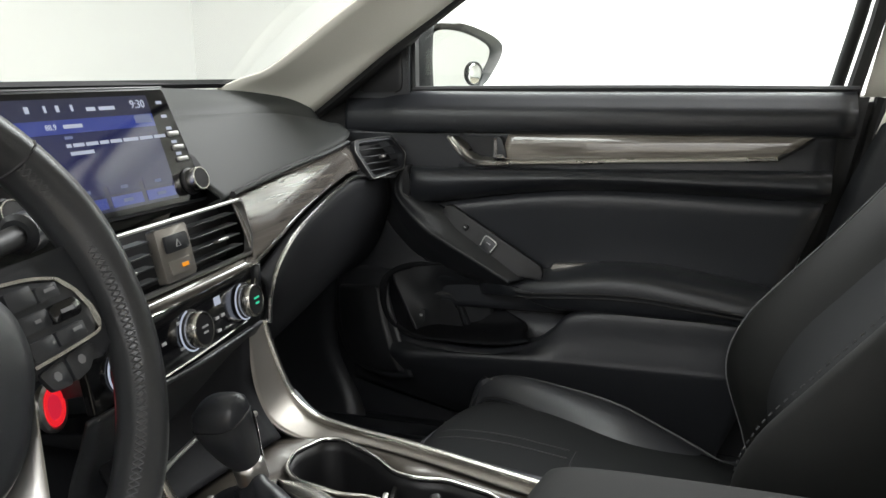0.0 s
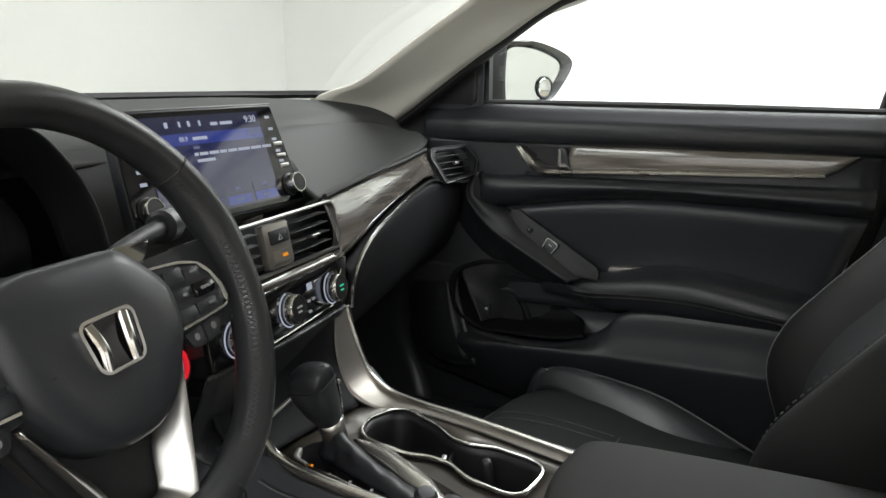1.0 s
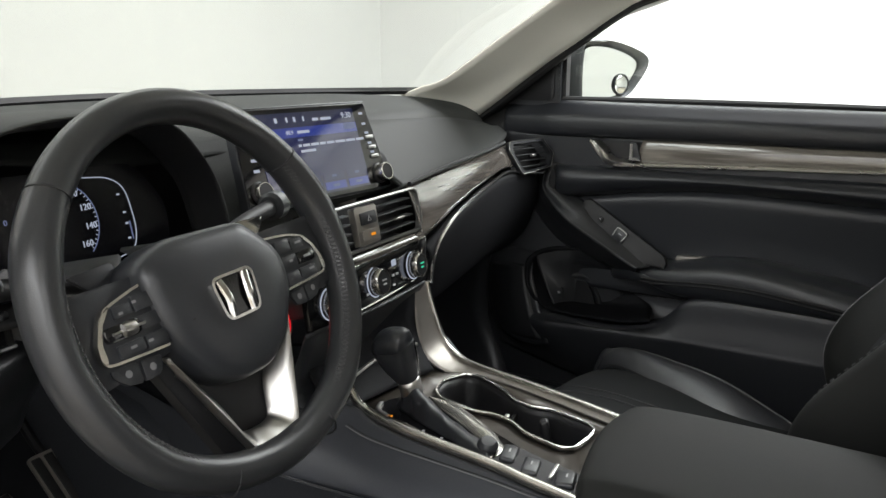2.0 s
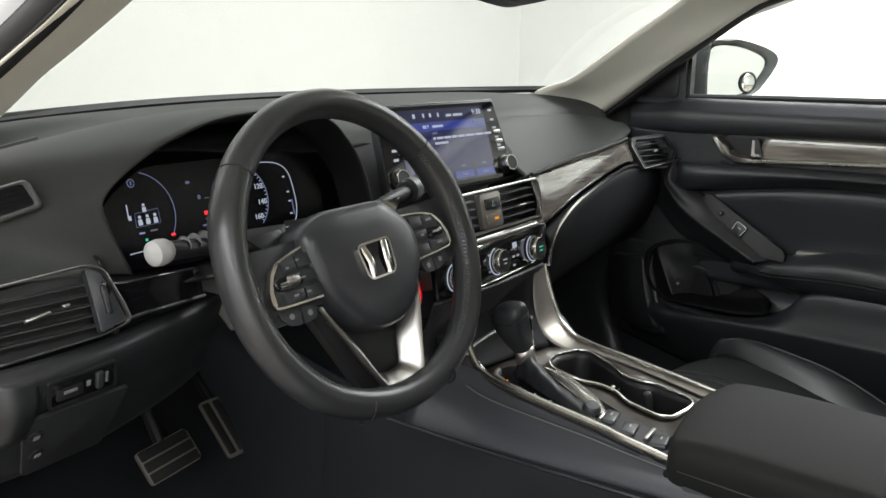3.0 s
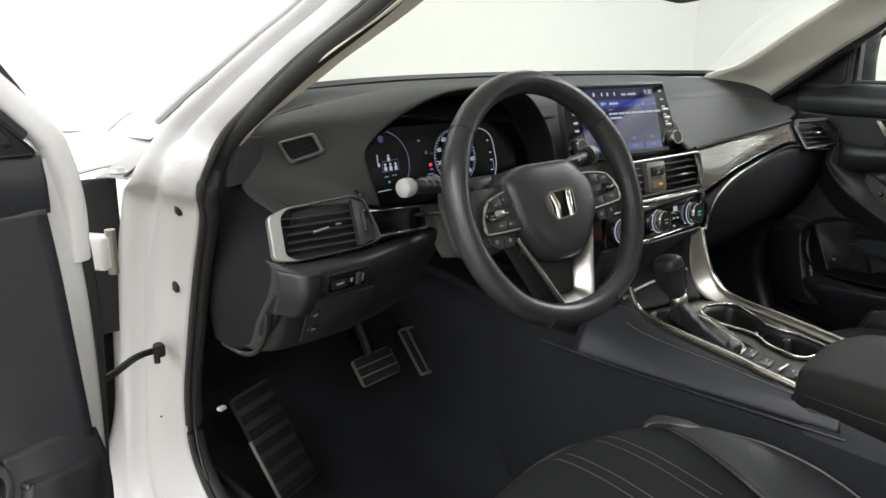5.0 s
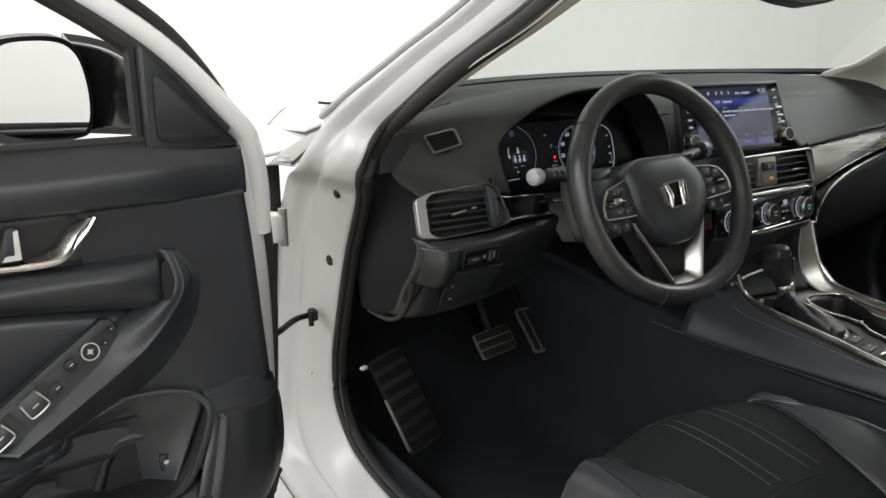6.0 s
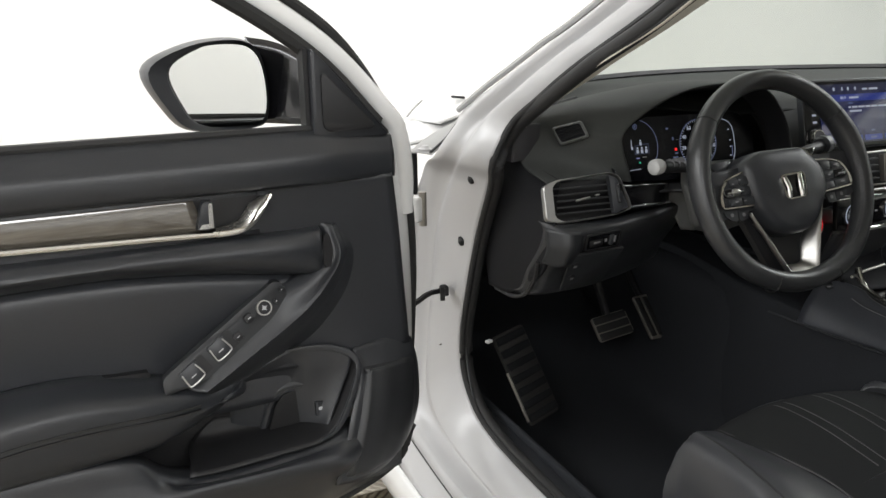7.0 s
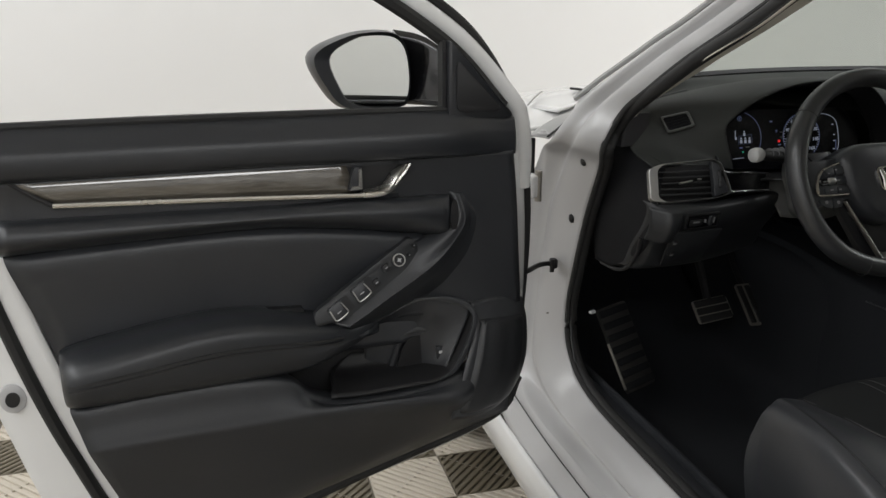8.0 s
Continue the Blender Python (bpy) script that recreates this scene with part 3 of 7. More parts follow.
# rear of the shell, closed round the cabin
for k in (-1, 1):
    part("rear_side", surf([[(k * .84, y, 1.0 - .02 * (y < -2)), (k * .885, y, .94), (k * .90, y, .75), (k * .89, y, .45), (k * .86, y, .24)] for y in (-1.02, -1.5, -2.0, -2.5, -2.8)], 18, 14), PAINT, body, "white rear body side", thick=.004)
    part("rear_lining", surf([[(k * .80, y, 1.0), (k * .77, y, .9), (k * .76, y, .6), (k * .74, y, .3)] for y in (-1.02, -1.4, -1.8, -2.2)], 10, 8), HARD, body, thick=.004)
    for y in (1.05, -1.78):
        wheel_part = part("road_wheel", lathe([(.0, .045), (.10, .05), (.20, .06), (.225, .085), (.225, -.08), (.0, -.08)], basis((k * .80, y, .325), (0, 1, 0), (0, 0, 1)) @ (Matrix() if k > 0 else pose(0, 0, 0, 0, 180, 0)), 32), SILVER, body, "silver alloy wheel")
        part("tyre", lathe([(.225, .085), (.245, .105), (.30, .105), (.322, .085), (.325, 0), (.322, -.085), (.30, -.105), (.245, -.105), (.225, -.085)], basis((k * .80, y, .325), (0, 1, 0), (0, 0, 1)), 40), RUBBER, wheel_part, "black tyre")
part("boot_lid", surf([[(-.70, -2.05, .98), (0, -2.05, 1.02), (.70, -2.05, .98)], [(-.74, -2.5, .98), (0, -2.55, 1.02), (.74, -2.5, .98)], [(-.80, -2.78, .92), (0, -2.85, .95), (.80, -2.78, .92)], [(-.82, -2.80, .5), (0, -2.90, .5), (.82, -2.80, .5)], [(-.80, -2.76, .26), (0, -2.86, .26), (.80, -2.76, .26)]], 20, 16), PAINT, body, "white boot lid and tail", thick=.004)

# interior mirror under the windscreen header
mirror = thing("interior_mirror", "black framed interior mirror above the dashboard", "mirror", at=(-.03, .06, 1.23))
mm = basis((-.035, .05, 1.246), (1, -.12, 0), (0, .12, 1))
part("housing", plate(rounded([(-.124, -.016), (-.06, -.034), (0, -.0425), (.06, -.034), (.124, -.016), (.118, .036), (-.118, .036)], .016), .022, mm, .006), HARD, mirror)
part("glass", plate(rounded([(-.117, -.013), (-.058, -.029), (0, -.0365), (.058, -.029), (.117, -.013), (.111, .031), (-.111, .031)], .014), .002, at2(mm, 0, 0, .0225)), MIRROR, mirror)
part("stem", tube([(-.03, .06, 1.26), (-.02, .09, 1.31), (0, .10, 1.335)], .009, 10), HARD, mirror)

# carpeted floor pan and tunnel
carpet = solid("carpet", surf([[(-.70, y, .42), (-.665, y, zf + .02), (-.6, y, zf), (-.4, y, zf), (-.22, y, zf), (-.17, y, .42), (-.13, y, .60), (0, y, .60), (.13, y, .60), (.17, y, .42), (.22, y, zf), (.4, y, zf), (.6, y, zf), (.665, y, zf + .02), (.70, y, .42)]
                               for y, zf in ((.98, .62), (.86, .50), (.70, .36), (.5, .29), (.3, .285), (0, .285), (-.5, .285), (-1.0, .29))], 40, 60), CARPET, 0.01)
tagged(carpet, "black carpet over footwells and tunnel", "carpet", kind="structure")
bulk = solid("firewall", surf([[(-.76, .55, .915), (-.4, .70, .99), (0, .75, 1.0), (.4, .70, .99), (.76, .55, .915)], [(-.76, .62, .7), (-.4, .90, .7), (0, .95, .7), (.4, .90, .7), (.76, .62, .7)],
                               [(-.76, .70, .3), (-.4, .98, .35), (0, 1.0, .4), (.4, .98, .35), (.76, .70, .3)]], 14, 14), DARK, 0.01)
tagged(bulk, "black insulated firewall behind the footwells", "firewall", kind="structure")
for k in (-1, 1):
    back = 0 if k < 0 else -.14
    kick = solid("kick_panel", surf([[(k * .752, .33 + back, .93), (k * .745, .42, .93), (k * .72, .56, .93)], [(k * .755, .37 + back, .75), (k * .74, .47, .75), (k * .70, .62, .75)],
                                     [(k * .757, .41 + back, .56), (k * .735, .50, .56), (k * .69, .68, .56)], [(k * .755, .36 + back, .43), (k * .725, .45, .42), (k * .67, .66, .42)],
                                     [(k * .70, .30 + back, .32), (k * .68, .42, .30), (k * .65, .62, .30)]], 20, 12), HARD, 0.004)
    tagged(kick, "black plastic kick panel beside the footwell", "panel", kind="structure")
part("sill_step", surf([[(.775, y, .40), (.735, y, .405), (.70, y, .40), (.675, y, .385), (.66, y, .28)] for y in (.42, .33, 0, -.5, -1.0)], 24, 10), HARD, body, "black plastic sill cover", thick=0.004)
part("hood_release", rbox(.014, .010, .006, .002, pose(-.726, .365, .574, 0, 0, 20)), GREYTXT, body, "small white-marked hood release")

# ---- doors: s runs back from the front edge, z up, d into the cabin ----
PHI, DOOR_K = radians(84), 0.963


def place_passenger(s, z, d):
    return (.75 - d, .25 - s, z)


def place_driver(s, z, d):
    s *= DOOR_K
    return (-.9704 - math.sin(PHI) * s + math.cos(PHI) * d, .1695 - math.cos(PHI) * s - math.sin(PHI) * d, z - .0075)


def door(P, driver):
    label = "white driver's door standing wide open, black leather lining" if driver else "closed passenger door with black lining and grey wood strip"
    th = thing("front_door", label, "car door", at=P(0, .4, 0))

    def sheet(name, rows, mat, lab="", nu=30, nv=14, thick=0.004):
        return part(name, surf([[P(*p) for p in r] for r in rows], nu, nv), mat, th, lab, thick=thick)

    def rod(name, pts, r, mat, lab="", n=40, k=8):
        return part(name, tube([P(*p) for p in pts], r, n, k, up=(.3, .2, 1)), mat, th, lab)

    def flat(name, outline, d, thick, mat, lab="", bevel=0.0, parent=None, slope=0.0):
        """A plate in the door's plane; slope tips it inwards along s."""
        bm = plate(outline, thick, None, bevel)
        for v in bm.verts:
            v.co = P(v.co.x, v.co.y, d + v.co.z + slope * (v.co.x - outline[0][0]))
        bmesh.ops.recalc_face_normals(bm, faces=bm.faces)
        return part(name, bm, mat, parent or th, lab)

    # inner shell: the white pressing round the lining
    back = [(-.022, 1.02), (-.036, .84), (-.036, .66), (-.028, .50), (.03, .43), (.3, .36), (.6, .30), (.80, .33), (.90, .60), (.965, .86), (.985, 1.04)]
    lining = [(.028, 1.03), (.008, .84), (-.004, .68), (-.012, .56), (.035, .487), (.24, .43), (.44, .375), (.62, .345), (.722, .46), (.818, .74), (.888, 1.03)]
    rows = [[(s, z, -.075) for s, z in back], [(s, z, -.055) for s, z in back], [(a * .5 + c * .5, b * .5 + e * .5, -.035) for (a, b), (c, e) in zip(back, lining)], [(s, z, -.018) for s, z in lining]]
    sheet("inner_shell", rows, PAINT if driver else RUBBER, "white painted door edge" if driver else "black rubber-lined door edge", 12, 60, 0.003)
    ol = spline([(s, z, 0) for s, z in back], 40) + spline([(.985, 1.04, 0), (.5, 1.05, 0), (-.022, 1.02, 0)], 20)[1:-1]
    outl = [(x, y) for x, y, _ in ol]
    flat("outer_skin", outl, -.105, .03, PAINT, "white outer door skin")
    rod("shell_seal", [(s * .985 + .004, z + .004, -.03) for s, z in [((a + c) / 2, (b + e) / 2) for (a, b), (c, e) in zip(back, lining)][3:]], .011, RUBBER, "black rubber door seal", 60)

    # window frame
    frame_in = [(.03, 1.05), (.135, 1.155), (.30, 1.255), (.46, 1.33), (.62, 1.365), (.80, 1.36), (.945, 1.33), (.935, 1.2), (.915, 1.04)] if driver else [(.03, 1.05), (.135, 1.155), (.30, 1.255), (.46, 1.33), (.62, 1.365), (.80, 1.36), (.925, 1.33), (.915, 1.2), (.882, 1.04)]
    if not driver:
        frame_in = [(-.015, 1.055), (.09, 1.165), (.25, 1.268), (.43, 1.345)] + frame_in[4:]
    rod("window_frame", ([(-.026, .90, -.058), (-.024, .97, -.052), (-.012, 1.03, -.047)] if driver else []) + [(s - .022, z + .012, -.045) for s, z in frame_in], .018 if driver else .011, PAINT if driver else RUBBER, "white window frame" if driver else "black window frame", 70, 10)
    rod("window_seal", [(s, z, -.028) for s, z in frame_in], .012, RUBBER, "black rubber glass run", 70, 8)
    if driver:
        rod("frame_seal", [(-.030, .60, -.062), (-.042, .80, -.062), (-.034, .96, -.062), (-.012, 1.045, -.060)] + [(s - .046, z + .028, -.058) for s, z in frame_in[1:]], .009, RUBBER, "black outer door seal", 90, 8)
    if not driver:
        flat("glass", [(.14, 1.04), (.89, 1.04), (.925, 1.2), (.91, 1.32), (.8, 1.35), (.62, 1.355), (.46, 1.32), (.30, 1.245), (.14, 1.15)], -.04, .004, SIDEGLASS, "clear side window").visible_shadow = False

    rod("sill_seal", [(.14, 1.049, -.012), (.3, 1.051, -.012), (.6, 1.052, -.012), (.89, 1.050, -.012)], .0075, RUBBER, "black rubber sill strip", 30, 8)
    if not driver:
        sheet("rear_frame", [[(.900, 1.04, -.030), (.926, 1.2, -.032), (.936, 1.33, -.034)], [(.955, 1.04, -.022), (.975, 1.2, -.024), (.985, 1.33, -.026)], [(1.02, 1.04, -.020), (1.03, 1.2, -.022), (1.035, 1.33, -.024)]], PILLAR, "greige lining behind the rear edge of the window", 8, 10)
        sheet("rear_filler", [[(.80, 1.04, -.010), (.80, .95, -.010), (.77, .85, -.010)], [(.905, 1.04, -.014), (.89, .95, -.014), (.87, .85, -.014)]], RUBBER, "", 6, 8)

    # mirror-triangle trim with its tweeter cover
    tri = rounded([(.02, 1.036), (.145, 1.036), (.145, 1.165)], .008)
    flat("corner_trim", tri, -.02, .022, HARD, "black triangular corner trim", .004)
    flat("tweeter_cover", rounded([(.042, 1.046), (.132, 1.046), (.132, 1.135)], .016), .002, .004, DARK, "", .002)
    flat("divider", rect(.007, .125, .002, .15, 1.10), -.03, .022, DARK)

    if not driver:
        flat("frame_cover", [(-.05, 1.03), (.150, 1.03), (.150, 1.168), (.12, 1.165), (-.05, 1.09)], -.034, .006, RUBBER, "black rubber cover behind the corner trim")

    # lining
    top = lambda s: 1.05 if s > .14 else 1.034 + .016 * max(s, 0) / .14
    rear = lambda z: .85 - .319 * (.869 - z)
    ss = [.018, .05, .09, .15, .3, .5, .7, .885]
    gr = lambda s: .972 + .004 * min(1, max(0, (s - .1) / .4))
    fade = lambda s: min(1, max(0, (s - .02) / .14))
    sheet("upper_pad", [[(s, top(s) - .001, -.045), (s, top(s), -.008), (s, top(s) - .02, .002 + .012 * fade(s)), (s, .5 * (top(s) + gr(s)), .005 + .021 * fade(s)), (s, gr(s) + .008, .006 + .018 * fade(s)), (s, gr(s), .004 + .002 * fade(s))] for s in ss],
          LEATHER, "black padded window-sill lining", 44, 18)
    sheet("band_panel", [[(s, .980, .007), (s, .945, .003), (s, .905, .005)] for s in (.24, .4, .6, .86)], HARD, "", 24, 8)
    sheet("front_panel", [[(f + .012, .978, .0045), (f + .008, .945, .004), (f + .004, .905, .004), (f, .86, .003), (f - .004, .80, .003), (f - .008, .74, .002 + .008 * g), (f - .010, .70, .002 + .016 * g)] for f, g in ((.012, .1), (.06, .7), (.12, 1), (.19, .4), (.26, 0))], HARD, "smooth black front panel", 14, 28)
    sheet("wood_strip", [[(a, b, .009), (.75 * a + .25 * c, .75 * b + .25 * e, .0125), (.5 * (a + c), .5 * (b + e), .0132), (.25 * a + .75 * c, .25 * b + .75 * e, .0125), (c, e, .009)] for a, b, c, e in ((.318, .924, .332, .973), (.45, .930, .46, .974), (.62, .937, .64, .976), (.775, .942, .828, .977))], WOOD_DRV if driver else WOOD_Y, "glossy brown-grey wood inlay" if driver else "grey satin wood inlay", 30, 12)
    rod("chrome_strip", [(.222, .968, .014), (.238, .950, .02), (.258, .931, .023), (.285, .923, .023), (.35, .925, .02), (.55, .934, .02), (.775, .942, .018)], .0040, RAIL, "bright satin chrome edge", 60, 8)
    rod("strip_tip", [(.775, .942, .017), (.805, .960, .012), (.832, .978, .008)], .0032, DARK, "", 12)
    flat("handle_bowl", rounded([(.238, .970), (.274, .924), (.318, .924), (.330, .972)], .008), .0065, .003, DARK, "dark recess of the door pull")
    sheet("door_pull", [[(.220, .970, .008), (.230, .970, .024), (.241, .968, .012)], [(.237, .949, .01), (.246, .953, .030), (.256, .957, .014)], [(.259, .923, .012), (.267, .931, .033), (.275, .938, .016)], [(.312, .9205, .012), (.312, .926, .022), (.312, .930, .012)]],
          RAIL, "satin chrome door pull", 18, 8, 0.002)
    lever = flat("release_lever", rounded([(.306, .932), (.332, .932), (.322, .970), (.308, .970)], .004), .012, .012, HARD, "", .003)
    flat("lever_edge", rounded([(.309, .934), (.330, .934), (.3255, .940), (.3155, .940), (.3145, .967), (.309, .968)], .0015), .0245, .002, CHROME, "bright edge of the release lever", parent=lever)

    pad0 = .160
    bot = lambda s: .838 + .043 * math.sin(.5 * math.pi * min(1, max(0, (s - .15) / .38))) - .008 * max(0, s - .6) / .25
    ssp = [pad0 - .010, pad0 - .007, pad0 + .002, pad0 + .03, .22, .3, .4, .5, .7, .855]
    bulge = lambda s: (.0, .62, .88, .97, 1, 1, 1, 1, 1, 1)[ssp.index(s)]
    sheet("rolled_pad", [[(s, .912 + .018 * max(0, s - .2), .003), (s, .910 + .018 * max(0, s - .2), .004 + .028 * bulge(s)), (s, .5 * (.91 + bot(s)) + .008, .004 + .040 * bulge(s)), (s, bot(s) + .012, .004 + .030 * bulge(s)), (s, bot(s) + .002, .004 + .012 * bulge(s)), (s, bot(s) - .002, .003)] for s in ssp],
          LEATHER, "black rolled leather pad", 60, 16)
    # leather panel, its upper edge rolled out under the arched seam
    rows = []
    for drop, d in ((-.004, .002), (.002, .009), (.010, .0165), (.024, .0185), (.05, .0145), (.10, .006), (.15, .002), (.22, .0)):
        rows.append([(sx, bot(sx) - drop * (bot(sx) - .63) / .24, d) for sx in [.19 + (rear(bot(.8) - drop) - .19) * u for u in (0, .08, .2, .35, .5, .65, .8, 1)]])
    sheet("door_card", rows, CARD_LEATHER, "smooth black leather door panel", 40, 30)

    # sloping switch panel on its wedge
    sw = [(.214, .838), (.228, .848), (.405, .745), (.405, .722), (.350, .731), (.235, .798), (.215, .812)]
    bm = plate(rounded(sw, .008, 3), .012, None, .002)
    for v in bm.verts:
        f = (v.co.x - .185) / .22
        v.co = P(v.co.x, v.co.y, .012 + .035 * f + v.co.z + .25 * (.815 - v.co.y - .6 * (v.co.x - .25)))
    bmesh.ops.recalc_face_normals(bm, faces=bm.faces)
    # passenger's panel and ridge take darker plastics, standing in for dimmer light there
    panel = part("switch_panel", bm, KNEE if driver else DARK, th, "sloping black switch panel")
    # broad ridge from the end of the rolled pad down beside the switches, hollow below it
    ridge = [[(.150, .916, .004), (.142, .916, .012), (.131, .914, .013), (.118, .914, .005), (.100, .914, .003)],
             [(.150, .875, .004), (.138, .873, .027), (.124, .870, .028), (.105, .868, .012), (.085, .866, .003)],
             [(.185, .850, .010), (.166, .846, .035), (.148, .836, .037), (.126, .820, .016), (.102, .806, .003)],
             [(.222, .834, .018), (.206, .822, .037), (.183, .806, .045), (.160, .778, .018), (.140, .757, .004)],
             [(.252, .810, .022), (.240, .797, .039), (.222, .784, .052), (.200, .754, .022), (.176, .738, .006)],
             [(.300, .783, .028), (.287, .770, .045), (.270, .760, .058), (.250, .731, .028), (.226, .722, .008)],
             [(.346, .753, .034), (.332, .743, .051), (.316, .736, .063), (.300, .712, .036), (.276, .705, .012)],
             [(.382, .733, .040), (.368, .722, .055), (.350, .719, .066), (.338, .702, .042), (.320, .695, .012)]]
    rows = [[r[0], r[1], mixed(r[1], r[2], .82), r[2], mixed(r[2], r[3], .12), mixed(r[2], r[3], .55), r[3], r[4]] for r in ridge]
    sheet("switch_wedge", rows, HARD if driver else KNEE, "broad ridge beside the switches", 60, 30)
    # flat dark ellipse drawn for the shade at the pad's end
    flat("pad_end", [(.1475 + .0075 * math.cos(a), .879 + .028 * math.sin(a)) for a in [i * math.pi / 10 for i in range(20)]], .031, .003, DARK, "dark ellipse for the shaded end of the rolled pad")

    def on_switch(u, v, h):
        """A place on the switch panel: u along it, v across it."""
        s, z = .20 + .20 * u + .012 * v, .852 - .122 * u - .024 * v
        f = (s - .185) / .22
        return P(s, z, .0255 + .035 * f + .25 * (.815 - z - .6 * (s - .25)) + h)

    def button(name, u, v, w, h, mat, lab=""):
        o = Vector(on_switch(u, v, .0))
        a, b = Vector(on_switch(u + .05, v, 0)) - o, Vector(on_switch(u, v - .5, 0)) - o
        m = basis(o, a, b)
        n_in = Vector(P(.3, .8, 1)) - Vector(P(.3, .8, 0))
        if (m.to_3x3() @ Vector((0, 0, 1))).dot(n_in) < 0:
            m = basis(o, a, -b)
        ob = part(name, plate(rect(w, h, .003), .005, m, .002), mat, panel, lab)
        return ob, m

    keys = ((.80, .42), (.59, .42)) if driver else ((.50, .45),)
    for u, v in keys:
        ob, m = button("window_switch", u, v, .027, .026, HARD)
        part("switch_rim", tube([m @ Vector(p) for p in ((-.011, -.009, .0053), (-.0125, .004, .0056), (-.0115, .0105, .0056), (0, .0118, .0056), (.0115, .0105, .0056), (.0125, .004, .0056), (.011, -.009, .0053))], .0011, 20, 6), SILVER, panel, "thin silver rim")
        part("switch_mark", plate(rect(.008, .0014), .0006, at2(m, 0, .002, .005)), GREYTXT, panel)
        # flat dark plate drawn for the shaded recess beside the switch
        part("switch_well", plate(rect(.012, .026, .002), .0012, at2(m, -.020, 0, .0002)), DARK, panel)
    for u, v, w, h in ((.43, .75, .012, .012), (.37, .15, .012, .012), (.10, .25, .005, .007), (.12, .75, .005, .007)) if driver else ((.28, .4, .010, .010),):
        ob, m = button("small_switch", u, v, w, h, DARK)
        part("switch_mark", plate(rect(w * .4, .0012), .0005, at2(m, 0, 0, .005)), GREYTXT, panel)
    if driver:
        ob, m = button("mirror_knob", .235, .42, .010, .010, DARK)
        part("knob_ring", lathe([(.0092, 0), (.0092, .006), (.0108, .006), (.0108, 0)], m, 24), SILVER, panel, "bright ring of the mirror knob")
        part("knob_disc", lathe([(0, .0050), (.0080, .0050), (.0091, .004), (.0091, 0)], m, 24), DARK, panel)
        part("knob_cross", joined(plate(rect(.009, .0011), .0008, at2(m, 0, 0, .0052)), plate(rect(.0011, .009), .0009, at2(m, 0, 0, .0052)), lathe([(0, .0046), (.0024, .0064), (.0030, .0046)], m, 12)), GREYTXT, panel)

    # armrest
    arm = []
    low_a = .652 if driver else .674
    for s, zt, dep in ((.282, .700, .004), (.29, .703, .020), (.31, .708, .038), (.35, .715, .058), (.42, .728, .073), (.50, .744, .081), (.58, .747, .087), (.66, .738, .092), (.75, .724, .094), (.782, .716, .088), (.792, .712, .06), (.795, .710, .01)):
        f = max(0, (.42 - s)) / .16
        arm.append([(s, zt + .008, .0), (s, zt + .008, dep * .5), (s, zt - .003, dep * .88), (s, zt - .022 + .006 * f, dep), (s, low_a + .022 + .03 * f, dep * .98), (s, low_a + .046 * f, dep * .75), (s, low_a - .002 + .046 * f, .0)])
    sheet("armrest", arm, LEATHER, "black stitched leather armrest", 56, 26, 0.003)
    for dz in (.0, -.007):
        rod("armrest_seam", [(.36, .7015 + dz, .0650), (.40, .703 + dz, .0714), (.50, .712 + dz, .0824), (.58, .713 + dz, .0886), (.66, .706 + dz, .0934), (.75, .697 + dz, .0955), (.78, .694 + dz, .0900)], .0022, RUBBER, "", 50, 5)
    # slot drawn as a plate: driver's dark for shade, passenger's silver for a highlight
    flat("grip_slot", rounded([(.412, .724), (.502, .732), (.502, .750), (.416, .744)], .003), .004, .012, DARK if driver else BRUSHED, "", .002)

    # lower lining under the map pocket
    lift = 0.0 if driver else .024
    lip = [(.02, .575), (.09, .60), (.15, .600), (.205, .590), (.30, .586), (.385, .594), (.42, .613), (.455, .643), (.52, .655), (.65, .656), (.765, .648)]
    rows = []
    for s, z in lip:
        z += lift * max(0, min(1, (s - .30) / .16))
        e = max(0, min(1, (s - .38) / .1))
        g = min(1, max(.15, (s - .0) / .15))
        low = .487 - .12 * min(1, max(0, s / .5)) if s < .6 else .362
        cz = .578 + .014 * min(1, max(0, (s - .15) / .3))
        row = [(s, z - .004, (.014 + .02 * e) * g), (s, z, (.050 + .012 * e) * g), (s, z - .008, (.062 + .010 * e) * g), (s, .5 * (z + cz) - .002, (.072 + .004 * e) * g), (s, cz, .084 * g), (s, cz - .018, .083 * g), (s, .55 * cz + .45 * low, .056 * g), (s, low + .035, .030 * g), (s, low, .002)]
        if s > .7:
            row = [(rear(b) + .006, b, c) for a, b, c in row]
        rows.append(row)
    sheet("lower_lining", rows, HARD, "black plastic lower door lining with map pocket", 60, 26)
    # speaker cover in the front lower corner
    corner = [[(-.004, .705, -.004), (.03, .716, .006), (.07, .718, .014), (.112, .716, .020)], [(-.012, .66, .002), (.02, .665, .022), (.06, .670, .034), (.110, .672, .034)], [(-.010, .60, .008), (.03, .607, .034), (.07, .612, .048), (.136, .612, .056)],
              [(.004, .555, .010), (.045, .558, .040), (.09, .562, .056), (.155, .562, .066)], [(.022, .520, .006), (.07, .516, .040), (.12, .514, .058), (.168, .522, .066)]]
    sheet("front_corner", corner, HARD, "black lower front corner of the lining", 24, 20)

    def proud(u, v, h):
        """A place on that corner: u along, v down, h before it."""
        a, b = min(int(v), 3), min(int(u), 2)
        p = mixed(mixed(corner[a][b], corner[a][b + 1], u - b), mixed(corner[a + 1][b], corner[a + 1][b + 1], u - b), v - a)
        return (p[0], p[1], p[2] + h)

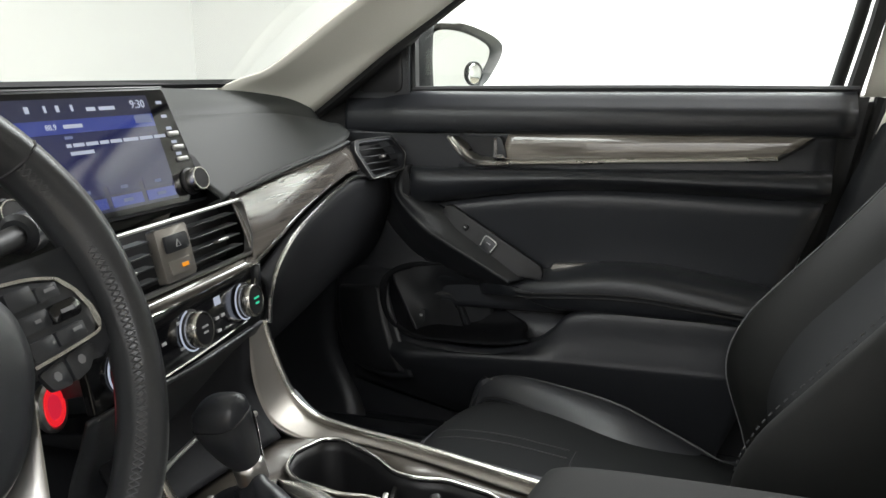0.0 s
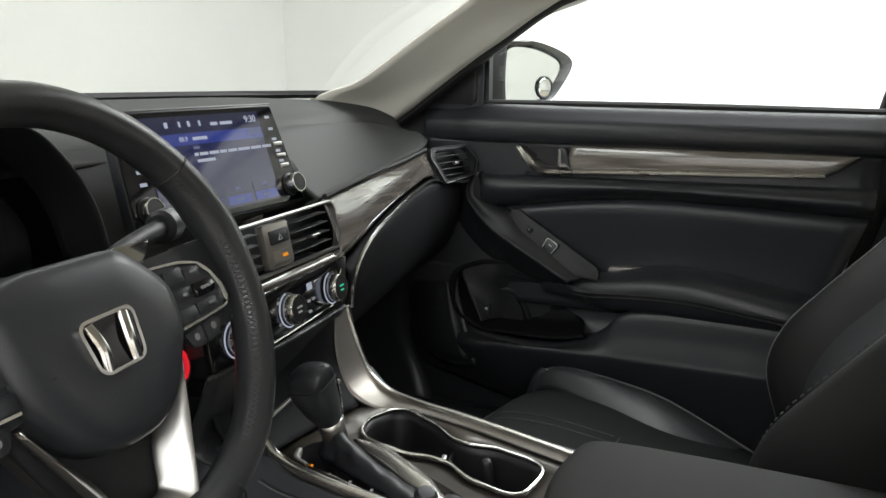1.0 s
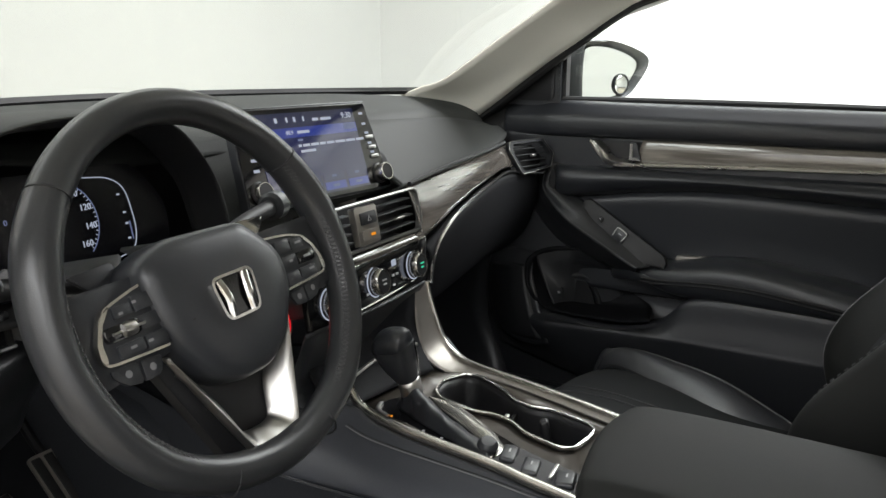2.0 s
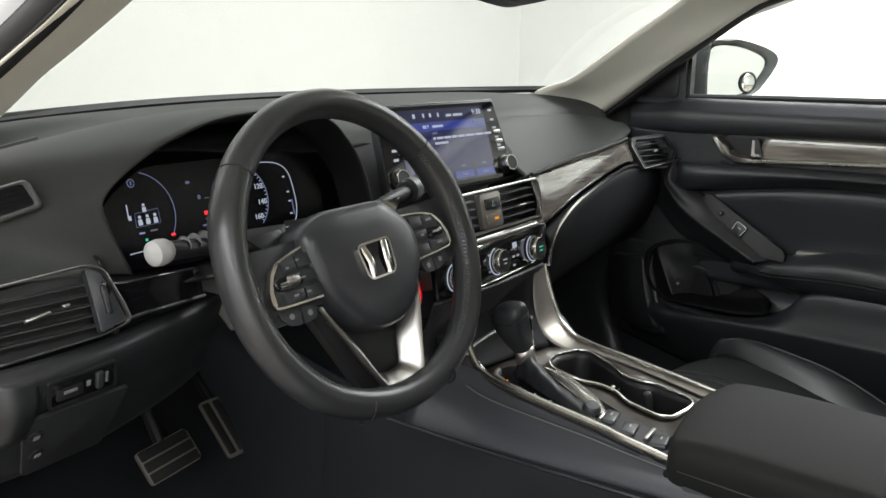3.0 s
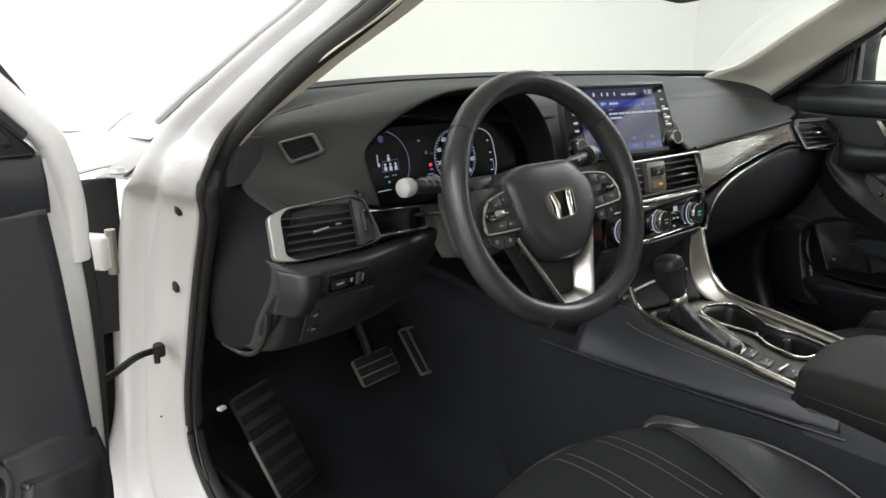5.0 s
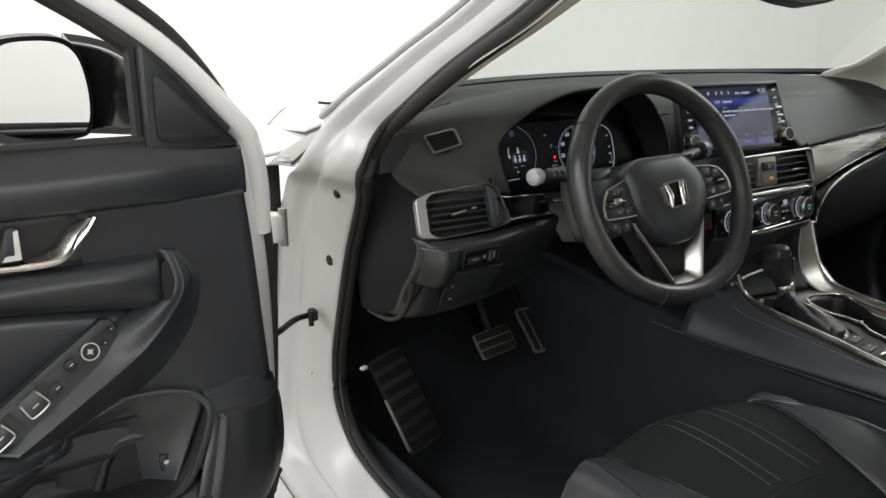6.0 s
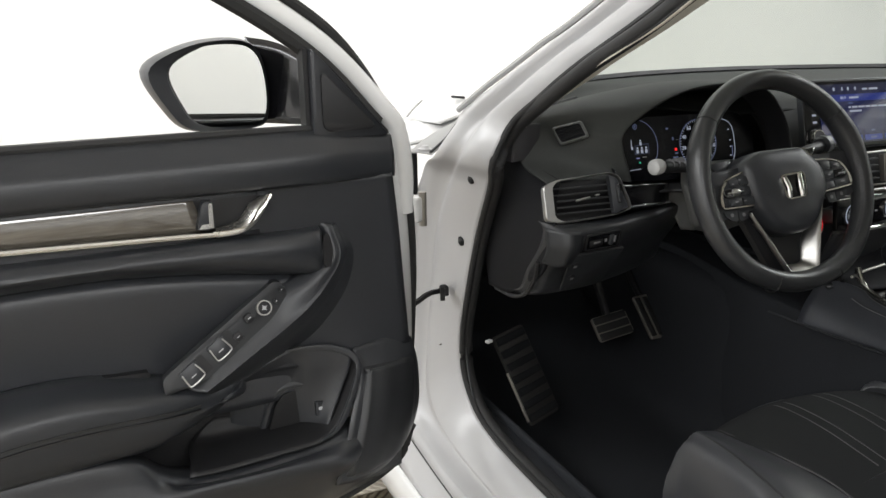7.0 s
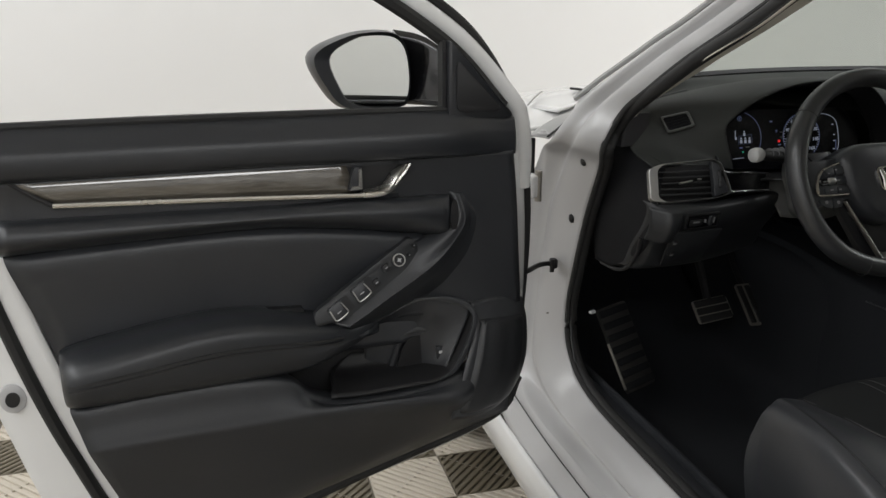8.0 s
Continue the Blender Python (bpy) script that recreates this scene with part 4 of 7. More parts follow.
    sheet("speaker_cover", [[proud(u, v, .0075 if 0 < i < 7 and .4 < u < 2.6 else .001) for u in (.25, .38, .5, 1, 1.5, 2, 2.45, 2.58, 2.7)] for i, v in enumerate((.72, .80, .9, 1.5, 2.2, 3, 3.6, 3.72))], KNEE, "black speaker cover", 30, 30)
    rim = [(.225, .731, .012), (.185, .732, .020), (.150, .728, .026), (.122, .716, .032), (.109, .697, .038), (.115, .672, .043), (.132, .640, .050), (.156, .610, .058), (.185, .598, .062), (.25, .597, .064), (.33, .597 + .1 * lift, .066), (.385, .602 + .4 * lift, .068), (.42, .622 + .7 * lift, .070), (.455, .648 + lift, .073)]
    if not driver:
        rim = [(a - .024 * max(0, 1 - abs(b - .64) / .09) * (a < .2), b, c) for a, b, c in rim]
    # passenger's pocket parts use darker plastics, standing in for dimmer light there
    part("pocket_rim", sweep([P(*p) for p in rim[:9]], rounded(rect(.010, .006), .0025, 2), 60, up=Vector(P(0, 0, 1)) - Vector(P(0, 0, 0)), taper=lambda f: min(1, .35 + 3.2 * min(f, 1 - f))), HARD if driver else LOWER, th, "raised rim of the map pocket")
    rows = []
    for s, z, d in rim[2:12]:
        c = (.26, .67)
        rows.append([(s, z, d), (s + (c[0] - s) * .07, z + (c[1] - z) * .08, d * .5), (s + (c[0] - s) * .16, z + (c[1] - z) * .16, -.012), (s + (c[0] - s) * .5, z + (c[1] - z) * .5, -.024)])
    # bowl colour is dark to stand in for shade inside the pocket
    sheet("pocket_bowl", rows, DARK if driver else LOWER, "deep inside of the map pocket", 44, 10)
    # pocket back with a fold, raised bottle lip, dark plate for the hollow's shade
    inner = HARD if driver else KNEE
    sheet("pocket_back", [[(.116, .722, .028), (.148, .730, .020), (.180, .733, .014), (.215, .731, .012), (.260, .716, .012), (.30, .700, .014)], [(.118, .695, .028), (.145, .700, .020), (.180, .700, .014), (.205, .698, .002), (.25, .690, -.004), (.30, .68, -.014)],
                          [(.134, .660, .030), (.155, .664, .018), (.184, .670, .008), (.21, .668, -.006), (.25, .665, -.012), (.30, .65, -.022)], [(.166, .600, .040), (.176, .600, .020), (.19, .600, .002), (.22, .597, -.012), (.26, .595, -.016), (.30, .59, -.026)]], inner, "moulded back of the map pocket", 30, 30)
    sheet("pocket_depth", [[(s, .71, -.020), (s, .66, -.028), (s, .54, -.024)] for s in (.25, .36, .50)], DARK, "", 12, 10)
    flat("bottle_hollow_shade", rounded([(.188, .660), (.178, .630), (.186, .602), (.248, .602), (.236, .640), (.222, .658)], .006), -.004, .006, DARK, "flat dark plate for the shade in the bottle holder")
    rod("hollow_lip", [(.256, .600, -.010), (.246, .628, -.008), (.235, .655, -.006), (.221, .666, -.004), (.200, .669, .000), (.180, .668, .006)], .0065, inner, "raised lip of the bottle holder", 36, 8)
    flat("lamp_housing", rect(.016, .024, .004, .169, .630), .012, .010, inner, "", .0015)
    flat("pocket_lamp", rect(.007, .005, .002, .169, .631), .0215, .002, GREYTXT)
    if driver:
        flat("latch_plug", [(.876 + .020 * math.cos(a), .634 + .024 * math.sin(a)) for a in [i * math.pi / 10 for i in range(20)]], -.046, .010, PRIMER, "", .002)
        flat("plug_hole", [(.876 + .0105 * math.cos(a), .634 + .012 * math.sin(a)) for a in [i * math.pi / 10 for i in range(20)]], -.0358, .004, RUBBER, "dark rubber plug")

    # outside mirror: Q runs along the glass, up, and out of the glass
    if driver:
        def Q(u, v, w):
            return P(.255 + u, 1.110 + 1.06 * v, -.115 + w)
    else:
        def Q(u, v, w):
            return (.893 + .89 * u - .456 * w, .057 - .456 * u - .89 * w, 1.106 + v)
    mir = [(-.080, -.049), (-.055, -.065), (.045, -.063), (.090, -.030), (.117, .025), (.045, .057), (-.035, .065), (-.070, .050), (-.083, .005)]
    ml = [(x, y) for x, y, _ in spline([(a, b, 0) for a, b in mir], 48, True)]
    rowsm = []
    ml = [(u * (1.07 if u > 0 else 1.0), v) for u, v in ml] if not driver else ml
    if driver:
        ml = [(u * (.83 if u > 0 else 1.0), v * .96) for u, v in ml]
    shell = ml if driver else [(u * (1.12 if u > 0 else 1.42), v * 1.05 + (.004 if u > 0 else 0)) for u, v in ml]
    for f, dd in ((.82, .010), (.86, .004), (.97, -.003), (1.0, .010), (1.02, .03), (.98, .065), (.84, .10), (.5, .125), (.05, .132)):
        lip_u = 0.80 if driver and f < .9 else 1.0
        rowsm.append([Q(u * f * (lip_u if u > 0 else 1 / lip_u ** .35), v * f * (1.05 if lip_u < 1 else 1), -dd) for u, v in shell])
    part("mirror_cap", grid(rowsm, close_v=True), HARD if driver else KNEE, th, "dark outside mirror housing")
    tilt = -.23 if driver else .02
    bm = plate([(u * .69 if u > 0 else u * .89, v * .88) for u, v in ml] if driver else [(u * .83 - .003, v * .85) for u, v in ml], .004)
    for v in bm.verts:
        v.co = Q(v.co.x, v.co.y, -.009 + v.co.z + tilt * v.co.x)
    bmesh.ops.recalc_face_normals(bm, faces=bm.faces)
    part("mirror_glass", bm, MIRROR, th, "silvered mirror glass")
    if not driver:
        spot = lathe([(0, .004), (.018, .003), (.022, .001), (.0225, 0)], None, 28)
        for v in spot.verts:
            v.co = Q(.055 + v.co.x, -.028 + v.co.y, -.003 + v.co.z)
        bmesh.ops.recalc_face_normals(spot, faces=spot.faces)
        sp = part("blind_spot_mirror", spot, MIRROR, th, "small round stick-on mirror")
        part("spot_rim", tube([Q(.055 + .0225 * math.cos(i * math.pi / 12), -.028 + .0225 * math.sin(i * math.pi / 12), -.001) for i in range(24)], .002, None, 6, True, up=(.3, .4, 1)), DARK, sp)
        arm_rows = [[Q(-.150, -.062, -.035), Q(-.150, 0, -.035), Q(-.135, .060, -.035)], [Q(-.112, -.066, -.022), Q(-.112, 0, -.018), Q(-.105, .070, -.022)], [Q(-.068, -.060, -.010), Q(-.074, 0, -.006), Q(-.066, .062, -.010)]]
        part("mirror_arm", surf(arm_rows, 12, 12), DARK, th, "gloss black inner side of the mirror housing", thick=.02)
        foot = [[(.765, .13, 1.05), (.765, .135, 1.09), (.765, .14, 1.14)], [(.79, .13, 1.045), (.80, .135, 1.09), (.79, .14, 1.16)], [(.83, .12, 1.05), (.835, .125, 1.10), (.83, .13, 1.16)]]
    else:
        foot = [[P(.118, 1.050, -.05), P(.118, 1.09, -.055), P(.118, 1.140, -.075)], [P(.150, 1.049, -.10), P(.152, 1.10, -.11), P(.150, 1.168, -.125)], [P(.190, 1.050, -.14), P(.19, 1.11, -.15), P(.19, 1.178, -.165)]]
    part("mirror_foot", surf(foot, 12, 10), PIANO, th, "gloss black mirror foot", thick=.02)
    return th


door(place_passenger, False)
door(place_driver, True)

# ---- dashboard ----
dash = thing("dashboard", "black moulded dashboard with grey wood and silver trim", "dashboard", at=(0, .3, .6))
cowl = lambda x: .625 - .62 * x * x

# top pad from the windscreen to the crease
tops = []
for x in (-.70, -.60, -.45, -.25, 0, .25, .45, .60, .70):
    c = cowl(x)
    if x < -.3:
        e = .33 if x > -.65 else .29
        d = 1.040 if x > -.5 else 1.026
        tops.append([(x, c + .02, 1.04), (x, c, 1.060), (x, c - .04, 1.060), (x, max(c - .08, e + .02), .4 * 1.06 + .6 * d), (x, e, d), (x, e - .03, d - .012)])
        continue
    g = max(0, abs(x) - .45) / .25
    ze = 1.030 - .032 * g
    tops.append([(x, c + .02, 1.04 - .01 * g), (x, c, 1.060 - .012 * g)] + [(x, c + (.262 - c) * f, 1.060 - .012 * g + (ze - 1.060 + .012 * g) * f ** 1.4 + .004 * f * (1 - f)) for f in (.3, .6, .9)] + [(x, .252, ze - .020)])
part("top_pad", surf(tops, 60, 20), SOFT, dash, "grained black top pad", thick=.004)
part("screen_edge", tube([(x, cowl(x) + .002, 1.064) for x in (-.66, -.5, -.25, 0, .25, .5, .66)], .0085, 50, 6), DARK, dash)

# passenger panel below the crease
pas = []
for x, yt, zt, yb, zb in ((.15, .262, 1.022, .128, .938), (.22, .265, 1.024, .135, .944), (.32, .272, 1.026, .145, .95), (.45, .275, 1.024, .155, .957), (.56, .270, 1.016, .165, .964), (.63, .262, 1.006, .178, .972), (.69, .245, .995, .20, .975)):
    pas.append([(x, yt + .015, zt + .004), (x, yt, zt), (x, yt - .02, zt - .006), (x, .55 * yt + .45 * yb, .5 * (zt + zb) + .008), (x, yb + .012, zb + .012), (x, yb, zb), (x, yb + .02, zb - .01)])
part("passenger_panel", surf(pas, 40, 26), SOFT, dash, "grained black passenger panel", thick=.004)

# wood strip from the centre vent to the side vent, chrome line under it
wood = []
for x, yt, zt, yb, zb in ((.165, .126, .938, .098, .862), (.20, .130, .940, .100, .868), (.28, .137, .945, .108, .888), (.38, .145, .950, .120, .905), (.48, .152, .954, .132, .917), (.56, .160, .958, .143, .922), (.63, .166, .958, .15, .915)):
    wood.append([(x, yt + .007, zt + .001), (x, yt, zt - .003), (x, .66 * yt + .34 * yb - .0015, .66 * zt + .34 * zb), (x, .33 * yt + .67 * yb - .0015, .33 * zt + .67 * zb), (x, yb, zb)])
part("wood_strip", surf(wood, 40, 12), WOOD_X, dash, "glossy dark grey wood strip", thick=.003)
part("chrome_line", tube([(.745, .128, .905), (.70, .118, .898), (.63, .138, .906), (.56, .138, .914), (.48, .126, .909), (.38, .113, .896), (.28, .101, .878), (.21, .092, .852), (.178, .088, .82), (.168, .086, .788)], .0028, 70, 6), CHROME, dash, "thin bright chrome line")
part("strip_gap", tube([(.165, .124, .943), (.28, .136, .950), (.38, .144, .956), (.48, .152, .960), (.60, .165, .967)], .004, 40, 6), DARK, dash)

# lower dashboard on the passenger's side
low = []
for x, y0, z0 in ((.172, .094, .845), (.21, .096, .858), (.28, .105, .876), (.38, .116, .893), (.48, .128, .906), (.60, .142, .908), (.72, .14, .895)):
    low.append([(x, y0 + .01, z0), (x, y0 - .004, z0 - .012), (x, y0 + .0, .80 + .06 * max(0, x - .25)), (x, y0 + .04, .72 + .05 * max(0, x - .2)), (x, y0 + .14, .655 + .05 * max(0, x - .2)), (x, y0 + .32, .62)])
part("lower_panel", surf(low, 40, 24), LOWER, dash, "black lower dashboard with glove box", thick=.004)
part("centre_side", surf([[(.168, .095, .86), (.176, .10, .80), (.180, .10, .74), (.178, .06, .67)], [(.172, .18, .86), (.178, .2, .80), (.18, .2, .7), (.178, .2, .58)], [(.17, .42, .86), (.176, .42, .78), (.18, .42, .68), (.178, .42, .50)]], 14, 14), HARD, dash, thick=.004)

# driver's side: one moulding that sweeps from the outer wing over the instruments
outer = [(-.716, .165, .928), (-.726, .225, .950), (-.722, .246, .980), (-.708, .262, 1.010), (-.66, .30, 1.032), (-.56, .335, 1.046), (-.46, .36, 1.054), (-.36, .365, 1.056), (-.26, .35, 1.050), (-.19, .30, 1.038), (-.165, .25, 1.0), (-.16, .21, .93)]
lip = [(-.562, .150, .918), (-.574, .147, .945), (-.586, .146, .975), (-.588, .146, 1.002), (-.555, .147, 1.030), (-.505, .147, 1.055), (-.44, .145, 1.074), (-.36, .143, 1.078), (-.285, .145, 1.066), (-.24, .148, 1.030), (-.21, .150, .985), (-.192, .152, .925)]
rows, inner = [], []
for i, (o, l) in enumerate(zip(outer, lip)):
    o, l = Vector(o), Vector(l)
    up = Vector((0, -.004, .006)) if 3 < i < 10 else Vector((0, .010, .002))
    deep = Vector((l.x + (-.40 - l.x) * .06, .205, l.z + (.965 - l.z) * .12))
    rows.append([o + Vector((0, .03, -.012)) * (1 if i > 2 else .3), o, o.lerp(l, .33) + up * 1.6, o.lerp(l, .7) + up * 1.5, o.lerp(l, .93) + up * .6, l])
    inner.append([l + Vector((0, .0005, 0)), l + Vector((0, .010, 0)) + (Vector((-.39, .15, .97)) - l) * .02, deep])
part("instrument_hood", surf(rows, 90, 30), SOFT, dash, "moulded hood sweeping over the instruments", thick=.003)
part("hood_inner", surf(inner, 90, 10), DARK, dash, "black inside of the hood", thick=.002)
part("centre_cheek", surf([[(-.19, .28, 1.035), (-.185, .23, .98), (-.18, .19, .91)], [(-.12, .27, 1.03), (-.115, .225, .975), (-.11, .185, .91)], [(-.03, .262, 1.03), (-.03, .22, .98), (-.03, .18, .92)], [(.15, .262, 1.025), (.15, .21, .98), (.15, .16, .935)]], 18, 14), SOFT, dash, thick=.004)
part("corner_clip", surf([[(-.735, .262, 1.010), (-.731, .240, 1.016), (-.728, .236, 1.018), (-.695, .241, 1.018), (-.689, .244, 1.016), (-.684, .265, 1.012)], [(-.750, .262, .980), (-.747, .236, .983), (-.744, .232, .984), (-.699, .240, .990), (-.692, .243, .990), (-.686, .265, .990)], [(-.755, .262, .955), (-.752, .234, .957), (-.749, .230, .956), (-.711, .237, .958), (-.704, .240, .959), (-.695, .265, .960)]], 20, 30), CLIPGREY, dash, "small grey corner block at the pillar", thick=.004)
# dark tube drawn for the shadow line along the hood's step
part("hood_groove", tube([(-.700, .268, 1.0145), (-.665, .296, 1.031), (-.61, .318, 1.041), (-.56, .334, 1.0475)], .0035, 24, 6), DARK, dash)

# instrument panel
inst = thing("instrument_panel", "dark glass instrument panel with lit dial and display", "instrument panel", at=(-.41, .2, .94))
im = basis((-.415, .192, .968), (1, .05, 0), (0, .22, 1))
part("face", plate(rounded([(-.165, -.05), (-.06, -.06), (.155, -.055), (.165, .0), (.13, .052), (-.10, .055), (-.155, .02)], .02), .004, im), DISPLAY, inst, "black display glass")
part("binnacle", surf([[(-.60, .145, .94), (-.57, .15, .905), (-.45, .155, .89), (-.3, .155, .888), (-.19, .15, .90)], [(-.585, .19, .945), (-.56, .19, .915), (-.45, .20, .905), (-.3, .205, .905), (-.2, .2, .915)]], 8, 24), DARK, inst, thick=.003)


def arc(cx, cy, r, a0, a1, n=24):
    return [(cx + r * math.cos(radians(a0 + (a1 - a0) * i / (n - 1))), cy + r * math.sin(radians(a0 + (a1 - a0) * i / (n - 1)))) for i in range(n)]


def line2(name, pts, r, m, mat, parent, lab="", h=.005, k=5):
    return part(name, tube([m @ Vector((x, y, h)) for x, y in pts], r, None, k, up=(.1, -1, .3)), mat, parent, lab)


def bar(name, x, y, w, h, m, mat, parent, z=.0045, t=.0008):
    return part(name, plate(rect(w, h, 0, x, y), t, at2(m, 0, 0, z)), mat, parent)


line2("left_arc", arc(-.117, .003, .048, 74, -34), .0005, im, GLOWDIM, inst)
line2("left_foot", [(-.134, -.036), (-.110, -.035)], .0006, im, GLOWTXT, inst)
line2("dial_ring", arc(.025, .0, .043, -50, 235, 40), .0006, im, GLOWDIM, inst)
for i in range(9):
    a = radians(225 - i * 33.75)
    write("speed_figure", str(i * 20), .0095, at2(im, .025 + .034 * math.cos(a), .034 * math.sin(a), .0045), GLOWTXT, inst)
for i in range(41):
    a = radians(225 - i * 6.75)
    line2("dial_tick", [(.025 + q * math.cos(a), q * math.sin(a)) for q in (.0395, .042)], .0004, im, GLOWTXT, inst, k=4)
line2("needle", [(.025 + .008 * math.cos(radians(236)), .008 * math.sin(radians(236))), (.025 + .03 * math.cos(radians(236)), .03 * math.sin(radians(236)))], .0008, im, GLOWTXT, inst)
line2("gauge_edge", [(x, y) for x, y, z in spline([(.06, .043, 0), (.090, .039, 0), (.108, .026, 0), (.113, .0, 0), (.112, -.025, 0), (.100, -.042, 0), (.06, -.048, 0), (.03, -.050, 0)], 40)], .0006, im, GLOWTXT, inst)
for dx, dy in ((.100, .02), (.103, .0), (.103, -.012), (.102, -.028)):
    bar("gauge_mark", dx, dy, .0035, .002, im, GLOWTXT, inst)
bar("gauge_bar", .107, -.02, .0012, .02, im, GLOWDIM, inst)
line2("info_circle", arc(-.116, .039, .0042, 0, 345, 16), .0005, im, GLOWDIM, inst)
bar("info_stroke", -.116, .039, .0012, .004, im, GLOWDIM, inst)


def figure(x, y, f):
    """A seated passenger mark: a round head over a rounded body."""
    part("seat_mark", joined(plate([(x + .0018 * f * math.cos(i * math.pi / 6), y + .0045 * f + .0018 * f * math.sin(i * math.pi / 6)) for i in range(12)], .0006, at2(im, 0, 0, .0045)),
                             plate(rounded([(x - .0026 * f, y - .0045 * f), (x + .0026 * f, y - .0045 * f), (x + .0022 * f, y + .002 * f), (x - .0022 * f, y + .002 * f)], .0012), .0006, at2(im, 0, 0, .0045))), GLOWTXT, inst)


for i in range(3):
    figure(-.114 + .0095 * i, -.003, 1.0)
figure(-.1065, .010, .9)
line2("seat_arrow", [(-.127, .001), (-.1265, .017)], .0007, im, GLOWTXT, inst)
bar("seat_text", -.1255, .002, .003, .005, im, GLOWTXT, inst)
line2("car_frame", [(-.120, -.009), (-.119, .006), (-.090, .008), (-.0895, -.008), (-.120, -.009)], .0003, im, GLOWDIM, inst)
bar("status_text", -.115, -.016, .007, .002, im, BLUE3, inst)
bar("status_text", -.100, -.015, .009, .002, im, STITCH, inst)
bar("green_lamp", -.111, -.024, .0028, .0028, im, GLOWGREEN, inst)
bar("red_lamp", -.077, -.024, .005, .0028, im, GLOWRED, inst)
bar("turn_lamp", -.045, .031, .005, .003, im, GLOWDIM, inst)
write("figure", "0", .008, at2(im, -.033, .012, .0045), GLOWDIM, inst)
bar("status_text", -.023, .010, .006, .0012, im, STITCH, inst)
bar("red_lamp", -.028, -.007, .0045, .0045, im, GLOWRED, inst)
bar("status_text", -.027, -.014, .006, .002, im, GLOWDIM, inst)
bar("status_text", -.030, -.021, .012, .002, im, GLOWDIM, inst)

# driver's side vent with its broad silver frame
vent = thing("side_vent", "driver's air vent in a broad satin silver frame", "air vent", at=(-.66, .15, .9))
vm = basis((-.658, .138, .9), (1, -.12, .02), (.0, .40, 1))
vo = rounded([(-.082, -.030), (-.055, -.036), (.045, -.031), (.074, -.024), (.072, -.008), (.060, .034), (.044, .0415), (-.055, .036), (-.08, .028)], .008, 4)
vi = rounded([(-.066, -.0255), (-.052, -.0342), (.045, -.0294), (.0724, -.0226), (.0705, -.008), (.0588, .0325), (.0436, .0400), (-.052, .0345), (-.064, .0245)], .006, 4)
part("frame", ringplate(vo, vi, .012, vm, .0015), DULL, vent, "broad satin silver frame")
part("duct", plate(vi, .002, at2(vm, 0, 0, -.03)), DARK, vent)
for i in range(5):
    y = -.0185 + i * .0105
    part("slat", rbox(.106, .0018, .014, .0006, at2(vm, -.010, y, -.006) @ pose(0, 0, 0, 12, 0, 0), 1), CLIPGREY, vent)
part("tab", rbox(.024, .0035, .010, .0015, at2(vm, -.010, .001, .006) @ pose(0, 0, 0, 0, 0, 8)), SILVER, vent, "bright vent tab")
part("tab", rbox(.007, .003, .006, .001, at2(vm, .018, .006, .003)), SILVER, vent)
part("wheel_plate", plate(rounded([(.042, -.028), (.069, -.0205), (.056, .030), (.042, .0375)], .003), .012, at2(vm, 0, 0, -.004), .001), HARD, vent, "dark plate with the thumbwheel")
part("thumbwheel", rbox(.006, .03, .006, .002, at2(vm, .054, .003, .009)), DARK, vent)
part("thumb_mark", rbox(.0015, .012, .001, 0, at2(vm, .054, .006, .0125)), HARD, vent)

# strip between that vent and the column
part("driver_strip", surf([[(-.606, .130, .924), (-.602, .128, .905), (-.60, .125, .876)], [(-.575, .138, .918), (-.57, .134, .90), (-.575, .132, .876)], [(-.53, .146, .914), (-.53, .144, .90), (-.53, .140, .874)], [(-.47, .17, .905), (-.47, .168, .89), (-.47, .165, .872)]], 16, 10), PIANO, dash, "gloss black strip", thick=.003)
part("strip_edge", tube([(-.60, .121, .882), (-.57, .127, .882), (-.53, .135, .880), (-.47, .159, .873)], .0022, 30, 6), CHROME, dash)

# small demister outlet in the wing
demist = thing("demister_outlet", "small black demister outlet with grey rim", "air vent", at=(-.64, .2, .98))
dm = basis((-.6515, .2045, 1.0022), (.034, -.021, .012), (-.007, .017, .022))
part("rim", ringplate(rounded([(-.022, -.017), (.029, -.016), (.023, .015), (-.030, .017)], .006, 4), rounded([(-.0180, -.0138), (.0235, -.0128), (.0182, .0115), (-.0255, .0135)], .004, 4), .008, dm, .002), RIMGREY, demist, "grey rim")
part("duct", plate(rounded([(-.0190, -.0145), (.0245, -.0135), (.0192, .0125), (-.0265, .0145)], .004, 4), .001, at2(dm, 0, 0, .0048)), LOWER, demist)
for i in range(4):
    part("slat", rbox(.038, .0006, .003, .0002, at2(dm, .0022 - .0022 * i, -.0085 + i * .0055, .0066) @ pose(0, 0, 0, 20, 0, 2), 1), LOWER, demist)

# knee panel under the vent, switch plate and fuse cover
kn = []
for x, y0 in ((-.738, .15), (-.728, .115), (-.70, .105), (-.62, .11), (-.54, .135), (-.47, .165), (-.41, .20)):
    kn.append([(x, y0 + .012, .868), (x, y0 - .006, .856), (x, y0 + .008, .82), (x, y0 + .045, .775), (x, y0 + .075, .73), (x, y0 + .14, .712)])
part("knee_panel", surf(kn, 30, 24), KNEE, dash, "black knee panel", thick=.004)
part("knee_lobe", surf([[(-.742, .13, .862), (-.718, .098, .86), (-.688, .100, .858)], [(-.742, .125, .83), (-.718, .094, .83), (-.692, .100, .828)], [(-.742, .14, .80), (-.72, .112, .797), (-.70, .116, .797)]], 12, 12), KNEE, dash, thick=.02)
